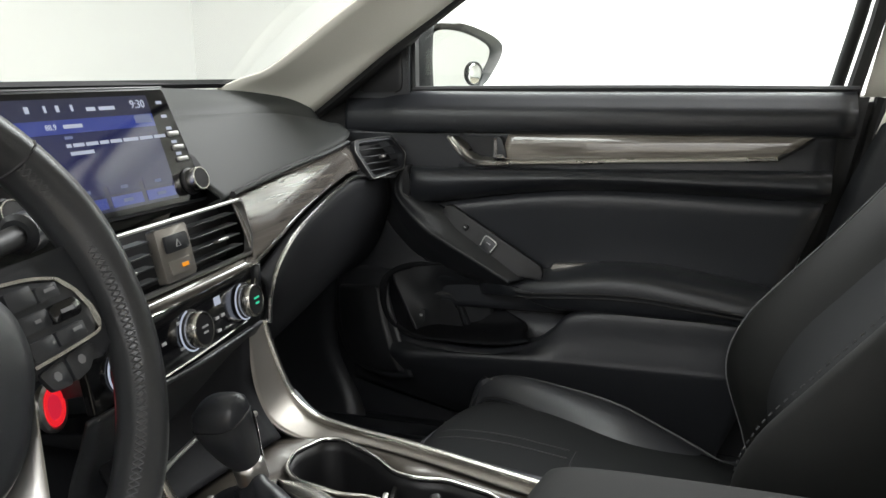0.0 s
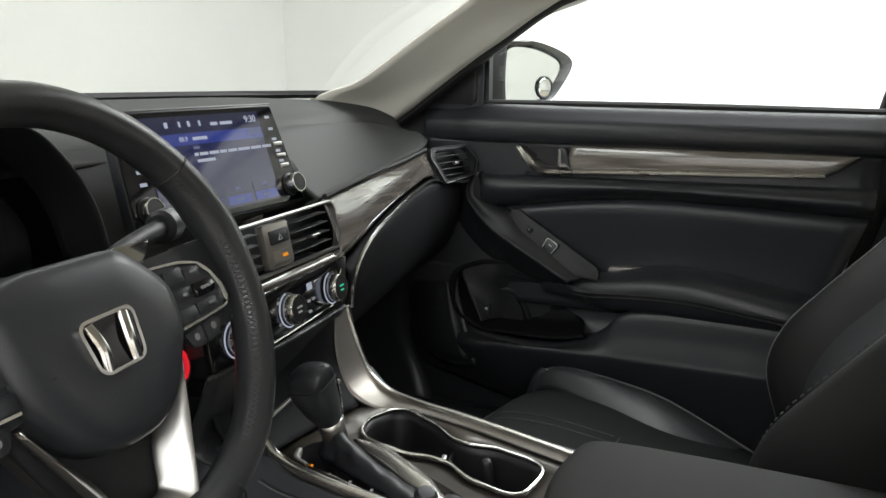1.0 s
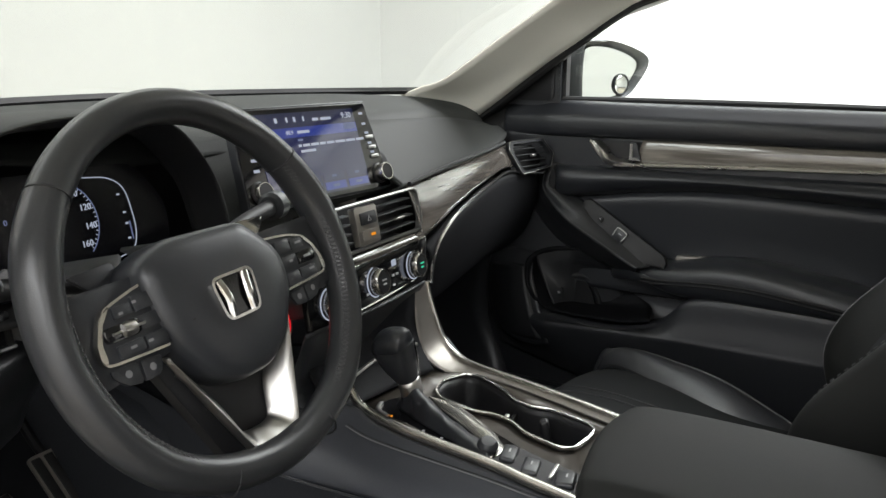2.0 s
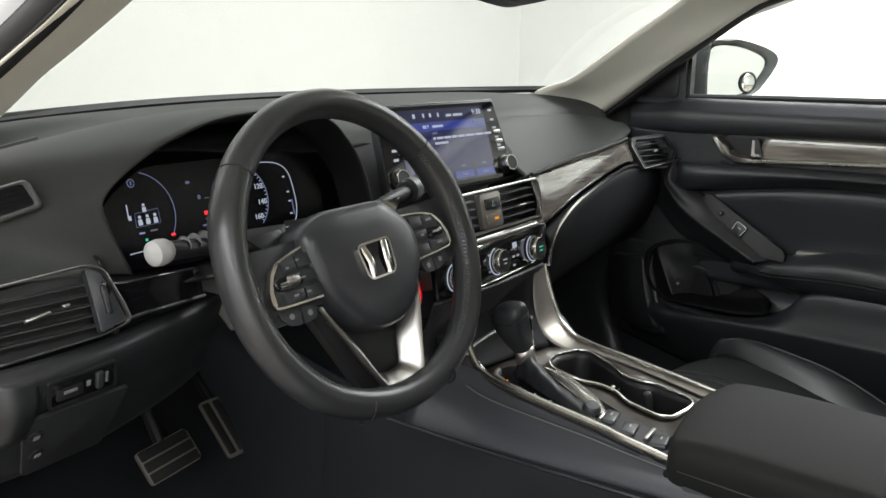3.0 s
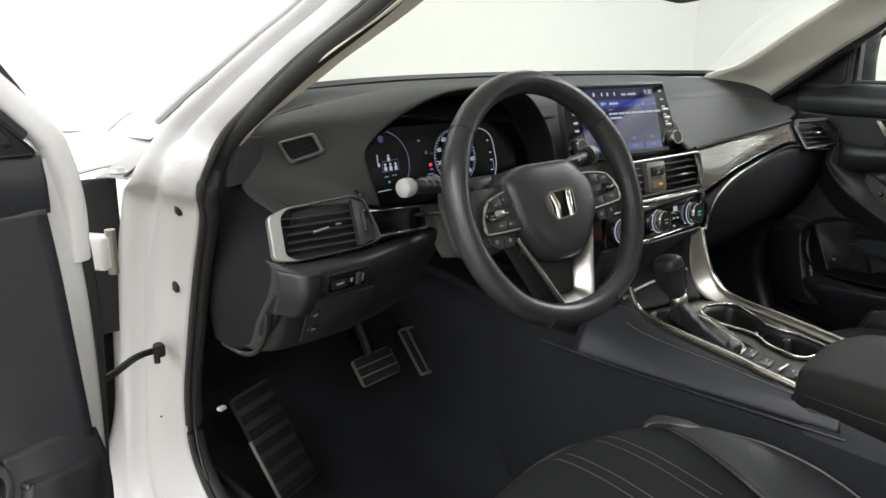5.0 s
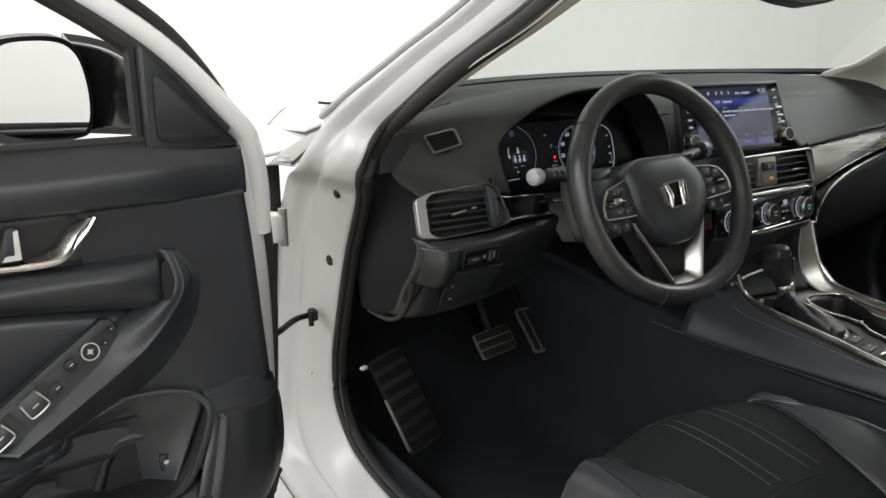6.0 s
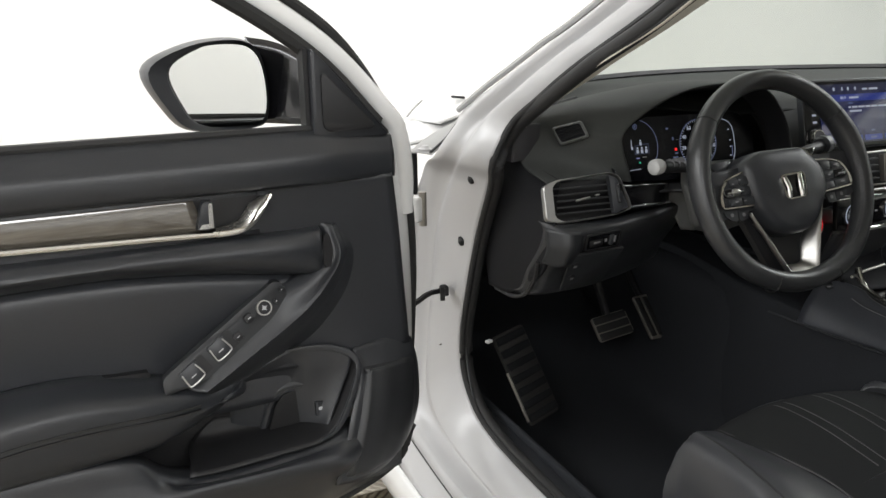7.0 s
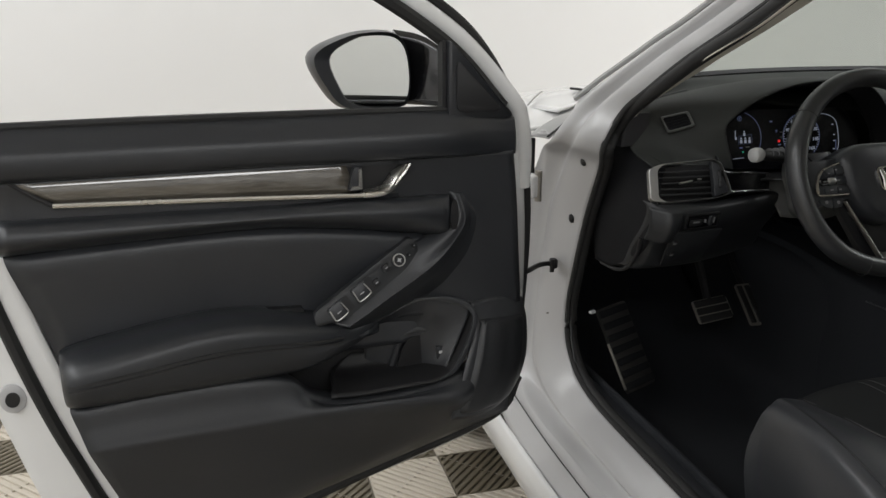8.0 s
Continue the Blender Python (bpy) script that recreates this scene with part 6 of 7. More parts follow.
# side spokes with their switch pods
for k in (-1, 1):
    def ms(pts):
        q = [(k * x, y) for x, y in pts]
        return q if k > 0 else q[::-1]
    inner = (.060, .0265) if k > 0 else (.086, .0255)
    part("spoke", plate(rounded(ms([(.06, -.035), (.148, -.045), (.165, -.02), (.163, .035), (.07, .034)]), .008), .022, at2(wm, 0, 0, -.026), .004), HARD, wheel, "black side spoke")
    pod = part("switch_pod", plate(rounded(ms([(.072, -.0285), (.106, -.0275), (.135, -.0255), (.1395, -.020), (.1385, -.009), (.1315, .008), (.121, .0155), inner]), .004), .006, at2(wm, 0, 0, -.002), .0015), HARD, wheel, "black switch pod")
    edge = [inner, (.100, .0225), (.1215, .0168), (.1275, .0125), (.1335, .0055), (.1395, -.009), (.1415, -.019), (.1395, -.0240), (.134, -.0268), (.106, -.0285), (.078, -.0295)]
    part("pod_rim", sweep([on_wheel(k * x, y, .002) for x, y in edge], rect(.0022, .006), 60, up=wm.to_3x3() @ Vector((0, 0, 1))), RAIL, pod, "satin silver rim")
    part("rim_corner", plate(rounded(ms([(.1195, .0178), (.1285, .0128), (.1350, .0050), (.1415, -.0085), (.1430, -.0195), (.1395, -.0255), (.1372, -.0215), (.1372, -.0095), (.1310, .0050), (.1255, .0105)]), .0015), .0062, at2(wm, 0, 0, -.0005), .0012), RAIL, pod, "broad silver corner of the rim")
    for x, y, w, h in ((.089, .0125, .021, .013), (.1105, .0105, .018, .010), (.089, -.0205, .021, .0115), (.114, -.0195, .025, .010)):
        part("key", plate(rect(w, h, .0015, k * x, y), .003, at2(wm, 0, 0, .004), .001), HARD, pod)
    for x, y, w in ((.112, .0115, .009), (.119, -.0185, .008), (.093, -.004, .005)) if k > 0 else ((.113, .009, .004), (.098, .014, .004), (.113, -.0195, .006), (.096, -.020, .005)):
        part("key_mark", plate(rect(w, .0022, 0, k * x, y), .0004, at2(wm, 0, 0, .0072)), DIMTXT, pod)
    part("key", plate(rect(.026, .0115, .002, k * .091, -.004), .003, at2(wm, 0, 0, .0035), .001), HARD, pod)
    part("key", plate(rect(.026 if k > 0 else .034, .0125, .005, k * .1165, -.0045), .0045, at2(wm, 0, 0, .004), .0015), PIANO, pod)
    if k > 0:
        part("key_mark", plate(rect(.011, .0026, 0, .117, -.0045), .0004, at2(wm, 0, 0, .0086)), DIMTXT, pod)
    else:
        part("roller", lathe([(.0035, -.007), (.0058, -.006), (.0064, -.002), (.0064, .002), (.0058, .006), (.0035, .007)], at2(wm, -.112, -.0045, .0075) @ pose(0, 0, 0, 0, 90, 0), 16), SILVER, pod, "small silver roller")
        part("roller_pin", tube([on_wheel(-.128, -.0045, .009), on_wheel(-.096, -.0045, .009)], .0012, None, 6), SILVER, pod)
    for q, mx, my in (([(.084, -.0345), (.1055, -.0325), (.1065, -.050), (.090, -.049)], .0965, -.041), ([(.1085, -.0322), (.1345, -.0305), (.1335, -.038), (.1235, -.047), (.109, -.050)], .120, -.0385)):
        part("lower_key", plate(rounded(ms(q), .003), .004, at2(wm, 0, 0, -.006), .001), HARD, wheel)
        part("key_mark", plate(rounded([(k * mx + .0035 * math.cos(i * 1.047), my + .0035 * math.sin(i * 1.047)) for i in range(6)], .001), .0004, at2(wm, 0, 0, -.002)), DIMTXT, wheel)
    part("paddle", plate(rounded(ms([(.07, .03), (.105, .035), (.12, .05), (.075, .052)]), .004), .004, at2(wm, 0, 0, -.035), .001), HARD if k < 0 else CHROME, wheel)

# lower V spoke in satin silver with a dark backing
part("spoke_backing", plate(rounded([(-.082, -.040), (-.040, -.150), (.040, -.150), (.082, -.040)], .006), .012, at2(wm, 0, 0, -.040), .003), DARK, wheel)
half = []
for k in (-1, 1):
    rows = [[on_wheel(k * x, y, d) for (x, y), d in (((.079, -.040), -.012), ((.077, -.043), -.004), ((.066, -.056), -.014), ((.064, -.058), -.022))],
            [on_wheel(k * x, y, d) for (x, y), d in (((.055, -.094), -.012), ((.053, -.095), -.001), ((.035, -.098), -.020), ((.033, -.098), -.026))],
            [on_wheel(k * x, y, d) for (x, y), d in (((.034, -.142), -.010), ((.032, -.143), .001), ((.022, -.134), -.018), ((.020, -.130), -.025))],
            [on_wheel(k * x, y, d) for (x, y), d in (((.025, -.157), -.010), ((.023, -.156), .002), ((.014, -.139), -.014), ((.013, -.135), -.022))],
            [on_wheel(k * x, y, d) for (x, y), d in (((.0, -.159), -.010), ((.0, -.157), .002), ((.0, -.140), -.012), ((.0, -.136), -.020))]]
    half = half + rows[-2::-1] if k > 0 else rows
part("lower_spoke", surf(half, 60, 12), SILVER, wheel, "satin silver V-shaped lower spoke", thick=.002)

# ---- centre console ----
con = thing("centre_console", "centre console with brushed top, cup holders and padded sides", "centre console", at=(.02, -.1, .4))
L_RAIL = [(-.083, .071, .722), (-.086, .052, .694), (-.091, .022, .683), (-.097, -.02, .678), (-.102, -.072, .675), (-.113, -.16, .672), (-.122, -.205, .670), (-.130, -.253, .668), (-.137, -.303, .665)]
R_RAIL = [(.163, .094, .792), (.166, .086, .755), (.170, .066, .700), (.167, .035, .674), (.152, -.02, .669), (.128, -.11, .670), (.078, -.262, .672), (.074, -.272, .672)]
part("driver_rail", sweep(L_RAIL, rounded(rect(.009, .012), .003, 2), 50), RAIL, con, "bright satin chrome rail")
part("passenger_rail", sweep(R_RAIL, rounded(rect(.009, .012), .003, 2), 60), RAIL, con, "bright satin chrome rail")
part("silver_wing", surf([[(.163, .092, .792), (.150, .090, .793), (.122, .088, .790)], [(.166, .084, .755), (.148, .083, .755), (.118, .084, .752)], [(.168, .064, .700), (.148, .066, .698), (.116, .070, .694)], [(.164, .033, .673), (.147, .030, .669), (.124, .032, .666)],
                          [(.150, -.02, .668), (.143, -.022, .6685), (.133, -.02, .667)], [(.126, -.11, .669), (.121, -.112, .669), (.113, -.114, .667)], [(.076, -.264, .671), (.070, -.266, .670), (.063, -.268, .668)]], 40, 10), BRUSHED, con, "brushed silver wing flowing from the dashboard", thick=.004)

CUP = [(.028, -.011), (.049, .008), (.083, .016), (.122, .0), (.129, -.022), (.099, -.075), (.071, -.108), (.065, -.137), (.071, -.163), (.056, -.217), (.043, -.231), (.020, -.233), (-.021, -.226), (-.028, -.210), (-.013, -.159), (.012, -.127), (.018, -.098), (.013, -.072)]
cup = rounded(CUP[::-1], .011, 3)
SHIFT = [(-.040, .046), (-.005, .046), (.022, .010), (.022, -.008), (.006, -.053), (-.020, -.107), (-.044, -.155), (-.055, -.168), (-.090, -.152), (-.093, -.11), (-.083, -.061), (-.062, .01)]
shift = [(x, y) for x, y, _ in spline([(x, y, 0) for x, y in SHIFT], 60, True)]

# top plate with both openings cut out
top_line = [(-.084, .07), (-.095, -.02), (-.099, -.07), (-.111, -.16), (-.131, -.28), (.066, -.28), (.118, -.11), (.138, -.02), (.150, .05), (.10, .085), (-.02, .085)]
tb = bmesh.new()
loops = [[tb.verts.new((x, y, .664)) for x, y in poly] for poly in (rounded(top_line, .004, 2), cup)]
edges = [tb.edges.new((l[i], l[(i + 1) % len(l)])) for l in loops for i in range(len(l))]
bmesh.ops.triangle_fill(tb, edges=edges, use_beauty=True)
inside = []
for f in tb.faces:
    c = f.calc_center_median()
    n = sum(((y1 > c.y) != (y2 > c.y)) and c.x < (x2 - x1) * (c.y - y1) / (y2 - y1) + x1 for (x1, y1), (x2, y2) in zip(cup, cup[1:] + cup[:1]))
    if n % 2:
        inside.append(f)
bmesh.ops.delete(tb, geom=inside, context="FACES_ONLY")
bmesh.ops.recalc_face_normals(tb, faces=tb.faces)
for f in tb.faces:
    if f.normal.z < 0:
        f.normal_flip()
part("top_plate", tb, PLATE, con, "dark taupe top plate", thick=.004)
wall = [[(x, y, .666) for x, y in cup], [(.05 + (x - .05) * .97, -.11 + (y + .11) * .98, .655) for x, y in cup], [(.05 + (x - .05) * .90, -.11 + (y + .11) * .94, .585) for x, y in cup], [(.05 + (x - .05) * .2, -.11 + (y + .11) * .2, .582) for x, y in cup]]
holder = part("cup_holder", grid(wall, close_v=True), HOLLOW, con, "deep black double cup holder", thick=.002)
part("holder_rim", sweep([(x, y, .668) for x, y in cup], rounded(rect(.005, .006), .002, 2), None, True), CHROME, con, "bright chrome cup holder rim")
part("holder_divider", rbox(.05, .006, .035, .002, pose(.052, -.112, .636, 0, 0, 10)), HOLLOW, con)
part("divider_clip", rbox(.016, .006, .005, .0015, pose(.030, -.112, .662, 0, 0, 10)), SILVER, con)
part("holder_clip", rbox(.014, .012, .05, .004, pose(.046, -.165, .64, -12, 0, 20)), DARK, con)
part("surround_tip", sweep([(-.062, .020, .669), (-.050, .042, .669), (-.030, .050, .669)], rounded(rect(.007, .006), .002, 2), 12), SILVER, con)
part("surround_blade", surf([[(.024, .006, .669), (.016, .0, .672), (.006, -.010, .668)], [(.021, -.035, .669), (.005, -.042, .6735), (-.014, -.048, .668)], [(-.002, -.079, .669), (-.02, -.084, .6735), (-.042, -.092, .668)], [(-.031, -.122, .669), (-.045, -.124, .673), (-.066, -.126, .668)], [(-.060, -.152, .669), (-.070, -.150, .671), (-.089, -.150, .668)], [(-.060, -.172, .668), (-.068, -.160, .669), (-.092, -.156, .667)]], 34, 10), RAIL, con, "satin silver blade beside the shifter", thick=.003)
part("surround_edge", tube([(-.062, .018, .669), (-.070, -.018, .669), (-.083, -.061, .669), (-.0935, -.11, .669), (-.0935, -.150, .669)], .0018, 30, 6), RAIL, con, "thin bright edge of the shift gate")
part("shifter_bed", plate(shift, .003, Matrix.Translation((0, 0, .6645))), PIANO, con, "gloss black shift gate")
part("gate_lamp", rbox(.006, .003, .001, 0, pose(-.058, .016, .669, 0, 0, 20)), GLOWORANGE, con)
for i in range(3):
    part("gate_mark", rbox(.004, .003, .001, 0, pose(-.066 - .006 * i, -.012 - .03 * i, .6685, 0, 0, 10)), GREYTXT, con)

# switches behind the shifter
part("switch_bed", plate(rounded([(-.104, -.152), (-.125, -.272), (-.084, -.276), (-.064, -.20), (-.050, -.156)], .004), .003, Matrix.Translation((0, 0, .6665))), DARK, con, "dark switch strip")
for w, d, x, y, tip in ((.036, .019, -.078, -.165, 6), (.034, .020, -.094, -.200, 6), (.032, .022, -.101, -.246, -4), (.028, .012, -.107, -.267, 4)):
    k = part("console_switch", rbox(w, d, .010, .0035, pose(x, y, .670, tip, 0, 12)), HARD, con, "black rocker switch")
    part("switch_mark", rbox(w * .22, .002, .001, 0, pose(x + .003, y, .6752, tip, 0, 12)), GREYTXT, k)
part("switch_edge", rbox(.034, .005, .004, .0015, pose(-.097, -.230, .6755, 0, 0, 5)), SILVER, con, "silver lip of the brake switch")

# padded leather sides
for side, rail in ((-1, L_RAIL), (1, R_RAIL)):
    rows = []
    if side > 0:
        for i, (x, y, z) in enumerate(rail[2:]):
            f = i / 5
            w = .185 - .05 * f
            rows.append([(x + .003, y, z - .003), (x + .018, y - .004 * f, z - .004), (x + (w - x) * .75, y - .01 * f, z - .018), (w, y - .02 * f, .63), (w + .002, y - .02 * f, .620 + .012 * f), (w - .012, y - .02 * f, .612)])
    else:
        for x, y, z in [(-.090, .14, .695)] + rail[1:] + [(-.145, -.335, .660)]:
            f = (.14 - y) / .475
            zc = .613 + .034 * f
            rows.append([(x - .003, y, z - .007), (x - .010, y, z - .006), (.65 * x - .35 * .16, y - .004, .65 * z + .35 * zc + .004), (.25 * x - .75 * .16, y - .008, .25 * z + .75 * zc + .007), (-.160, y - .012, zc), (-.162, y - .012, zc - .010), (-.150, y - .012, zc - .018)])
    part("side_pad", surf(rows, 44, 24), CONSOLE_LEATHER, con, "black stitched leather knee pad", thick=.003)
    if side < 0:
        for dx in (.0, -.0045):
            part("side_stitch", tube([(.65 * x - .35 * .16 + dx, y - .004, .65 * z + .35 * (.613 + .034 * (.14 - y) / .475) + .0045) for x, y, z in rail[1:]], .0008, 60, 5), STITCH if dx else DARK, con)
    part("side_skirt", surf([[(side * (.150 - o), y, .628), (side * (.162 - o), y, .60), (side * (.175 - o), y, .50), (side * (.19 - o), y, .40), (side * (.205 - o), y, .30)] for y, o in ((.80, .09), (.60, .08), (.45, .05), (.30, .015), (.15, 0), (0, 0), (-.2, 0), (-.4, 0), (-.7, 0))], 30, 14), CARPET, con, "black carpeted console side", thick=.004)
    part("skirt_crease", tube([(side * .1655, .20, .604), (side * .1665, .0, .610), (side * .167, -.2, .622), (side * .167, -.36, .632)], .0018, 30, 5), HARD, con)
part("rear_skirt", surf([[(-.15, -.36, .65), (-.155, -.36, .60), (-.17, -.36, .5)], [(-.15, -.6, .66), (-.155, -.6, .60), (-.17, -.6, .5)], [(-.15, -.9, .66), (-.155, -.9, .60), (-.17, -.9, .5)]], 10, 8), HARD, con, thick=.01)
# front of the tunnel below the bin
part("front_panel", surf([[(-.10, .10, .79), (0, .105, .79), (.12, .09, .79)], [(-.102, .12, .74), (0, .12, .735), (.118, .088, .74)], [(-.10, .105, .70), (0, .105, .69), (.116, .075, .70)], [(-.092, .07, .676), (0, .07, .667), (.112, .05, .667)]], 16, 12), LOWER, con, "dark front panel of the console", thick=.004)
part("front_edge", tube([(-.094, .072, .705), (-.05, .083, .708), (.0, .086, .712), (.03, .086, .714)], .003, 16, 6), SILVER, con)

# armrest lid
arm = thing("armrest", "padded black leather centre armrest", "armrest", at=(-.03, -.5, .6))
rows = []
for y, zt, sh in ((-.272, .672, .93), (-.276, .695, .97), (-.290, .706, 1.0), (-.33, .711, 1.0), (-.45, .713, 1.0), (-.62, .712, 1.0), (-.66, .705, .98), (-.68, .68, .95)):
    o = -.03 + .10 * (y + .28) * .35
    rows.append([(o + x * sh, y + (.018 * (1 - ((x + .0) / .12) ** 2) if y > -.31 else 0), z) for x, z in ((-.122, .640), (-.128, .662), (-.128, zt - .022), (-.118, zt - .006), (-.095, zt), (0, zt + .003), (.08, zt), (.100, zt - .006), (.108, zt - .022), (.108, .640))])
part("lid", surf(rows, 36, 36), LID_LEATHER, arm, "smooth black leather lid", thick=.003)
part("lid_seam", tube([(x - .0002, y, .672) for x, y in ((-.1584, -.292), (-.1598, -.33), (-.164, -.45), (-.170, -.62))], .0012, 30, 5), DARK, arm)
part("box", rbox(.232, .40, .12, .012, Matrix.Translation((-.042, -.49, .605))), CONSOLE_LEATHER, arm, "leather-wrapped armrest box")

# ---- gear lever ----
gear = thing("gear_lever", "black leather gear lever with silver collar in a gaiter", "gear lever", at=(-.02, .01, .67))
gm = pose(-.010, .006, .664, -4, -17, 0)
rows = []
for h, cy, ry, rx, sq in ((.046, .002, .015, .0145, 1.0), (.054, .004, .0195, .018, .85), (.066, .008, .0245, .021, .72), (.080, .0115, .0285, .0232, .64), (.095, .0135, .031, .0242, .6), (.107, .0135, .0318, .0242, .6), (.116, .013, .030, .0226, .64), (.1220, .012, .0245, .0175, .72), (.125, .012, .013, .009, .9), (.1255, .012, .001, .001, 1.0)):
    row = []
    for i in range(32):
        a = 2 * math.pi * i / 32
        c, s = math.cos(a), math.sin(a)
        row.append(gm @ Vector((.88 * rx * math.copysign(abs(c) ** sq, c), .85 * (cy + ry * math.copysign(abs(s) ** sq, s)), h - .16 * (cy + ry * s - .02) * (h > .09))))
    rows.append(row)
part("knob", grid(rows, close_v=True), LEATHER, gear, "black leather gear knob")
part("neck", lathe([(.0125, .020), (.0125, .058)], gm, 20), HARD, gear)
part("knob_seam", tube([gm @ Vector((.0216 * math.copysign(abs(math.cos(a)) ** .6, math.cos(a)), .0115 + .0268 * math.copysign(abs(math.sin(a)) ** .6, math.sin(a)), .1035 - .16 * (.006 + .038 * math.sin(a)))) for a in [2 * math.pi * i / 32 for i in range(32)]], .0009, None, 4, True), DARK, gear)
part("button_strip", sweep([gm @ Vector(p) for p in ((.0125, -.006, .034), (.0135, -.007, .055), (.0155, -.009, .075), (.0165, -.010, .098))], rounded(rect(.011, .006), .002, 2), 14, up=(.6, -1, .2)), PIANO, gear, "gloss black strip with the shift button")
part("button", lathe([(0, .003), (.002, .0026), (.003, 0)], gm @ Matrix.Translation((.0178, -.0125, .096)) @ pose(0, 0, 0, 80, 0, 40), 12), SILVER, gear)
part("collar", lathe([(.0132, .024), (.0156, .026), (.0160, .044), (.0150, .050), (.0128, .052)], gm, 24), SILVER, gear, "satin silver collar")
rows = []
for i, (x, y, z, w) in enumerate(((-.012, .034, .668, .010), (-.016, .024, .686, .015), (-.021, .012, .702, .0165), (-.028, -.006, .702, .0175), (-.038, -.030, .694, .0175), (-.052, -.060, .686, .017), (-.065, -.092, .680, .016), (-.078, -.122, .676, .0155), (-.086, -.140, .674, .013), (-.090, -.148, .668, .008))):
    wob = 1 + .05 * math.sin(i * 2.1)
    rows.append([(x + w * dx * wob, y + w * .45 * dx, .667 + (z - .667) * dz) for dx, dz in ((-1.15, 0), (-1.0, .45), (-.7, .85), (0, 1.0), (.7, .85), (1.0, .45), (1.15, 0))])
folds = [spline([r[j] for r in rows], 64) for j in range(7)]
rows = []
for i in range(64):
    f = 1 + .035 * math.sin(i * .62 + .004 * i * i) * math.sin(math.pi * i / 63)
    mid_x, mid_y = folds[3][i][0], folds[3][i][1]
    rows.append([(mid_x + (q[i][0] - mid_x) * f, mid_y + (q[i][1] - mid_y) * f + .0012 * math.sin(i * .62 + j * 1.1), .667 + (q[i][2] - .667) * (1 + .7 * (f - 1))) for j, q in enumerate(folds)])
part("gaiter", grid([spline(r, 20) for r in rows]), LEATHER, gear, "folded black leather gaiter", thick=.002)
part("gaiter_end", lathe([(0, .010), (.009, .009), (.013, .004), (.013, 0)], pose(-.078, -.136, .674, 12, -10, 0), 18), HARD, gear)

# ---- pedals ----
def pedal(name, label, o, u, v, w, h, ribs, along):
    """A steel pad with raised rubber ribs on an arm."""
    th = thing(name, label, "pedal", at=o)
    m = basis(o, u, v)
    part("pad", plate(rect(w, h, .008), .006, m, .002), STEEL, th, "drilled steel pad")
    for i in range(ribs):
        f = (i + .5) / ribs - .5
        if along:
            part("rubber_rib", rbox(w / ribs * .66, h * .90, .007, .002, at2(m, f * w, 0, .006), 2), RUBBER, th)
        else:
            part("rubber_rib", rbox(w * .93, h / ribs * (.84 if ribs < 5 else .58), .007, .002, at2(m, 0, f * h, .006), 2), RUBBER if ribs < 5 else LOWER, th)
    return th, m


th, m = pedal("brake_pedal", "steel brake pedal pad with rubber ribs", (-.322, .52, .484), (1, .12, .05), (.0, .62, .78), .104, .060, 3, False)
part("pedal_arm", tube([m @ Vector((.0, .01, -.005)), (-.33, .60, .62), (-.33, .66, .75)], .010, 14, 8), DARK, th)
th, m = pedal("accelerator_pedal", "slim steel accelerator pedal with rubber ribs", (-.166, .57, .466), (1, .0, .0), (.03, .72, .68), .066, .120, 3, True)
part("pedal_arm", tube([m @ Vector((0, .03, -.005)), (-.16, .68, .55), (-.16, .75, .68)], .008, 14, 8), DARK, th)
th, m = pedal("foot_rest", "black ribbed driver's foot rest with steel edge", (-.6175, .411, .462), (1, .36, .08), (.05, .52, .84), .092, .200, 7, False)
part("rest_edge", rbox(.005, .11, .005, .001, at2(m, -.047, -.035, .004)), STEEL, th, "thin steel edge")
for ob in th.children:
    if ob.name.startswith("pad"):
        ob.data.materials[0] = FOOTREST
        ob["label"] = "brownish black rest"

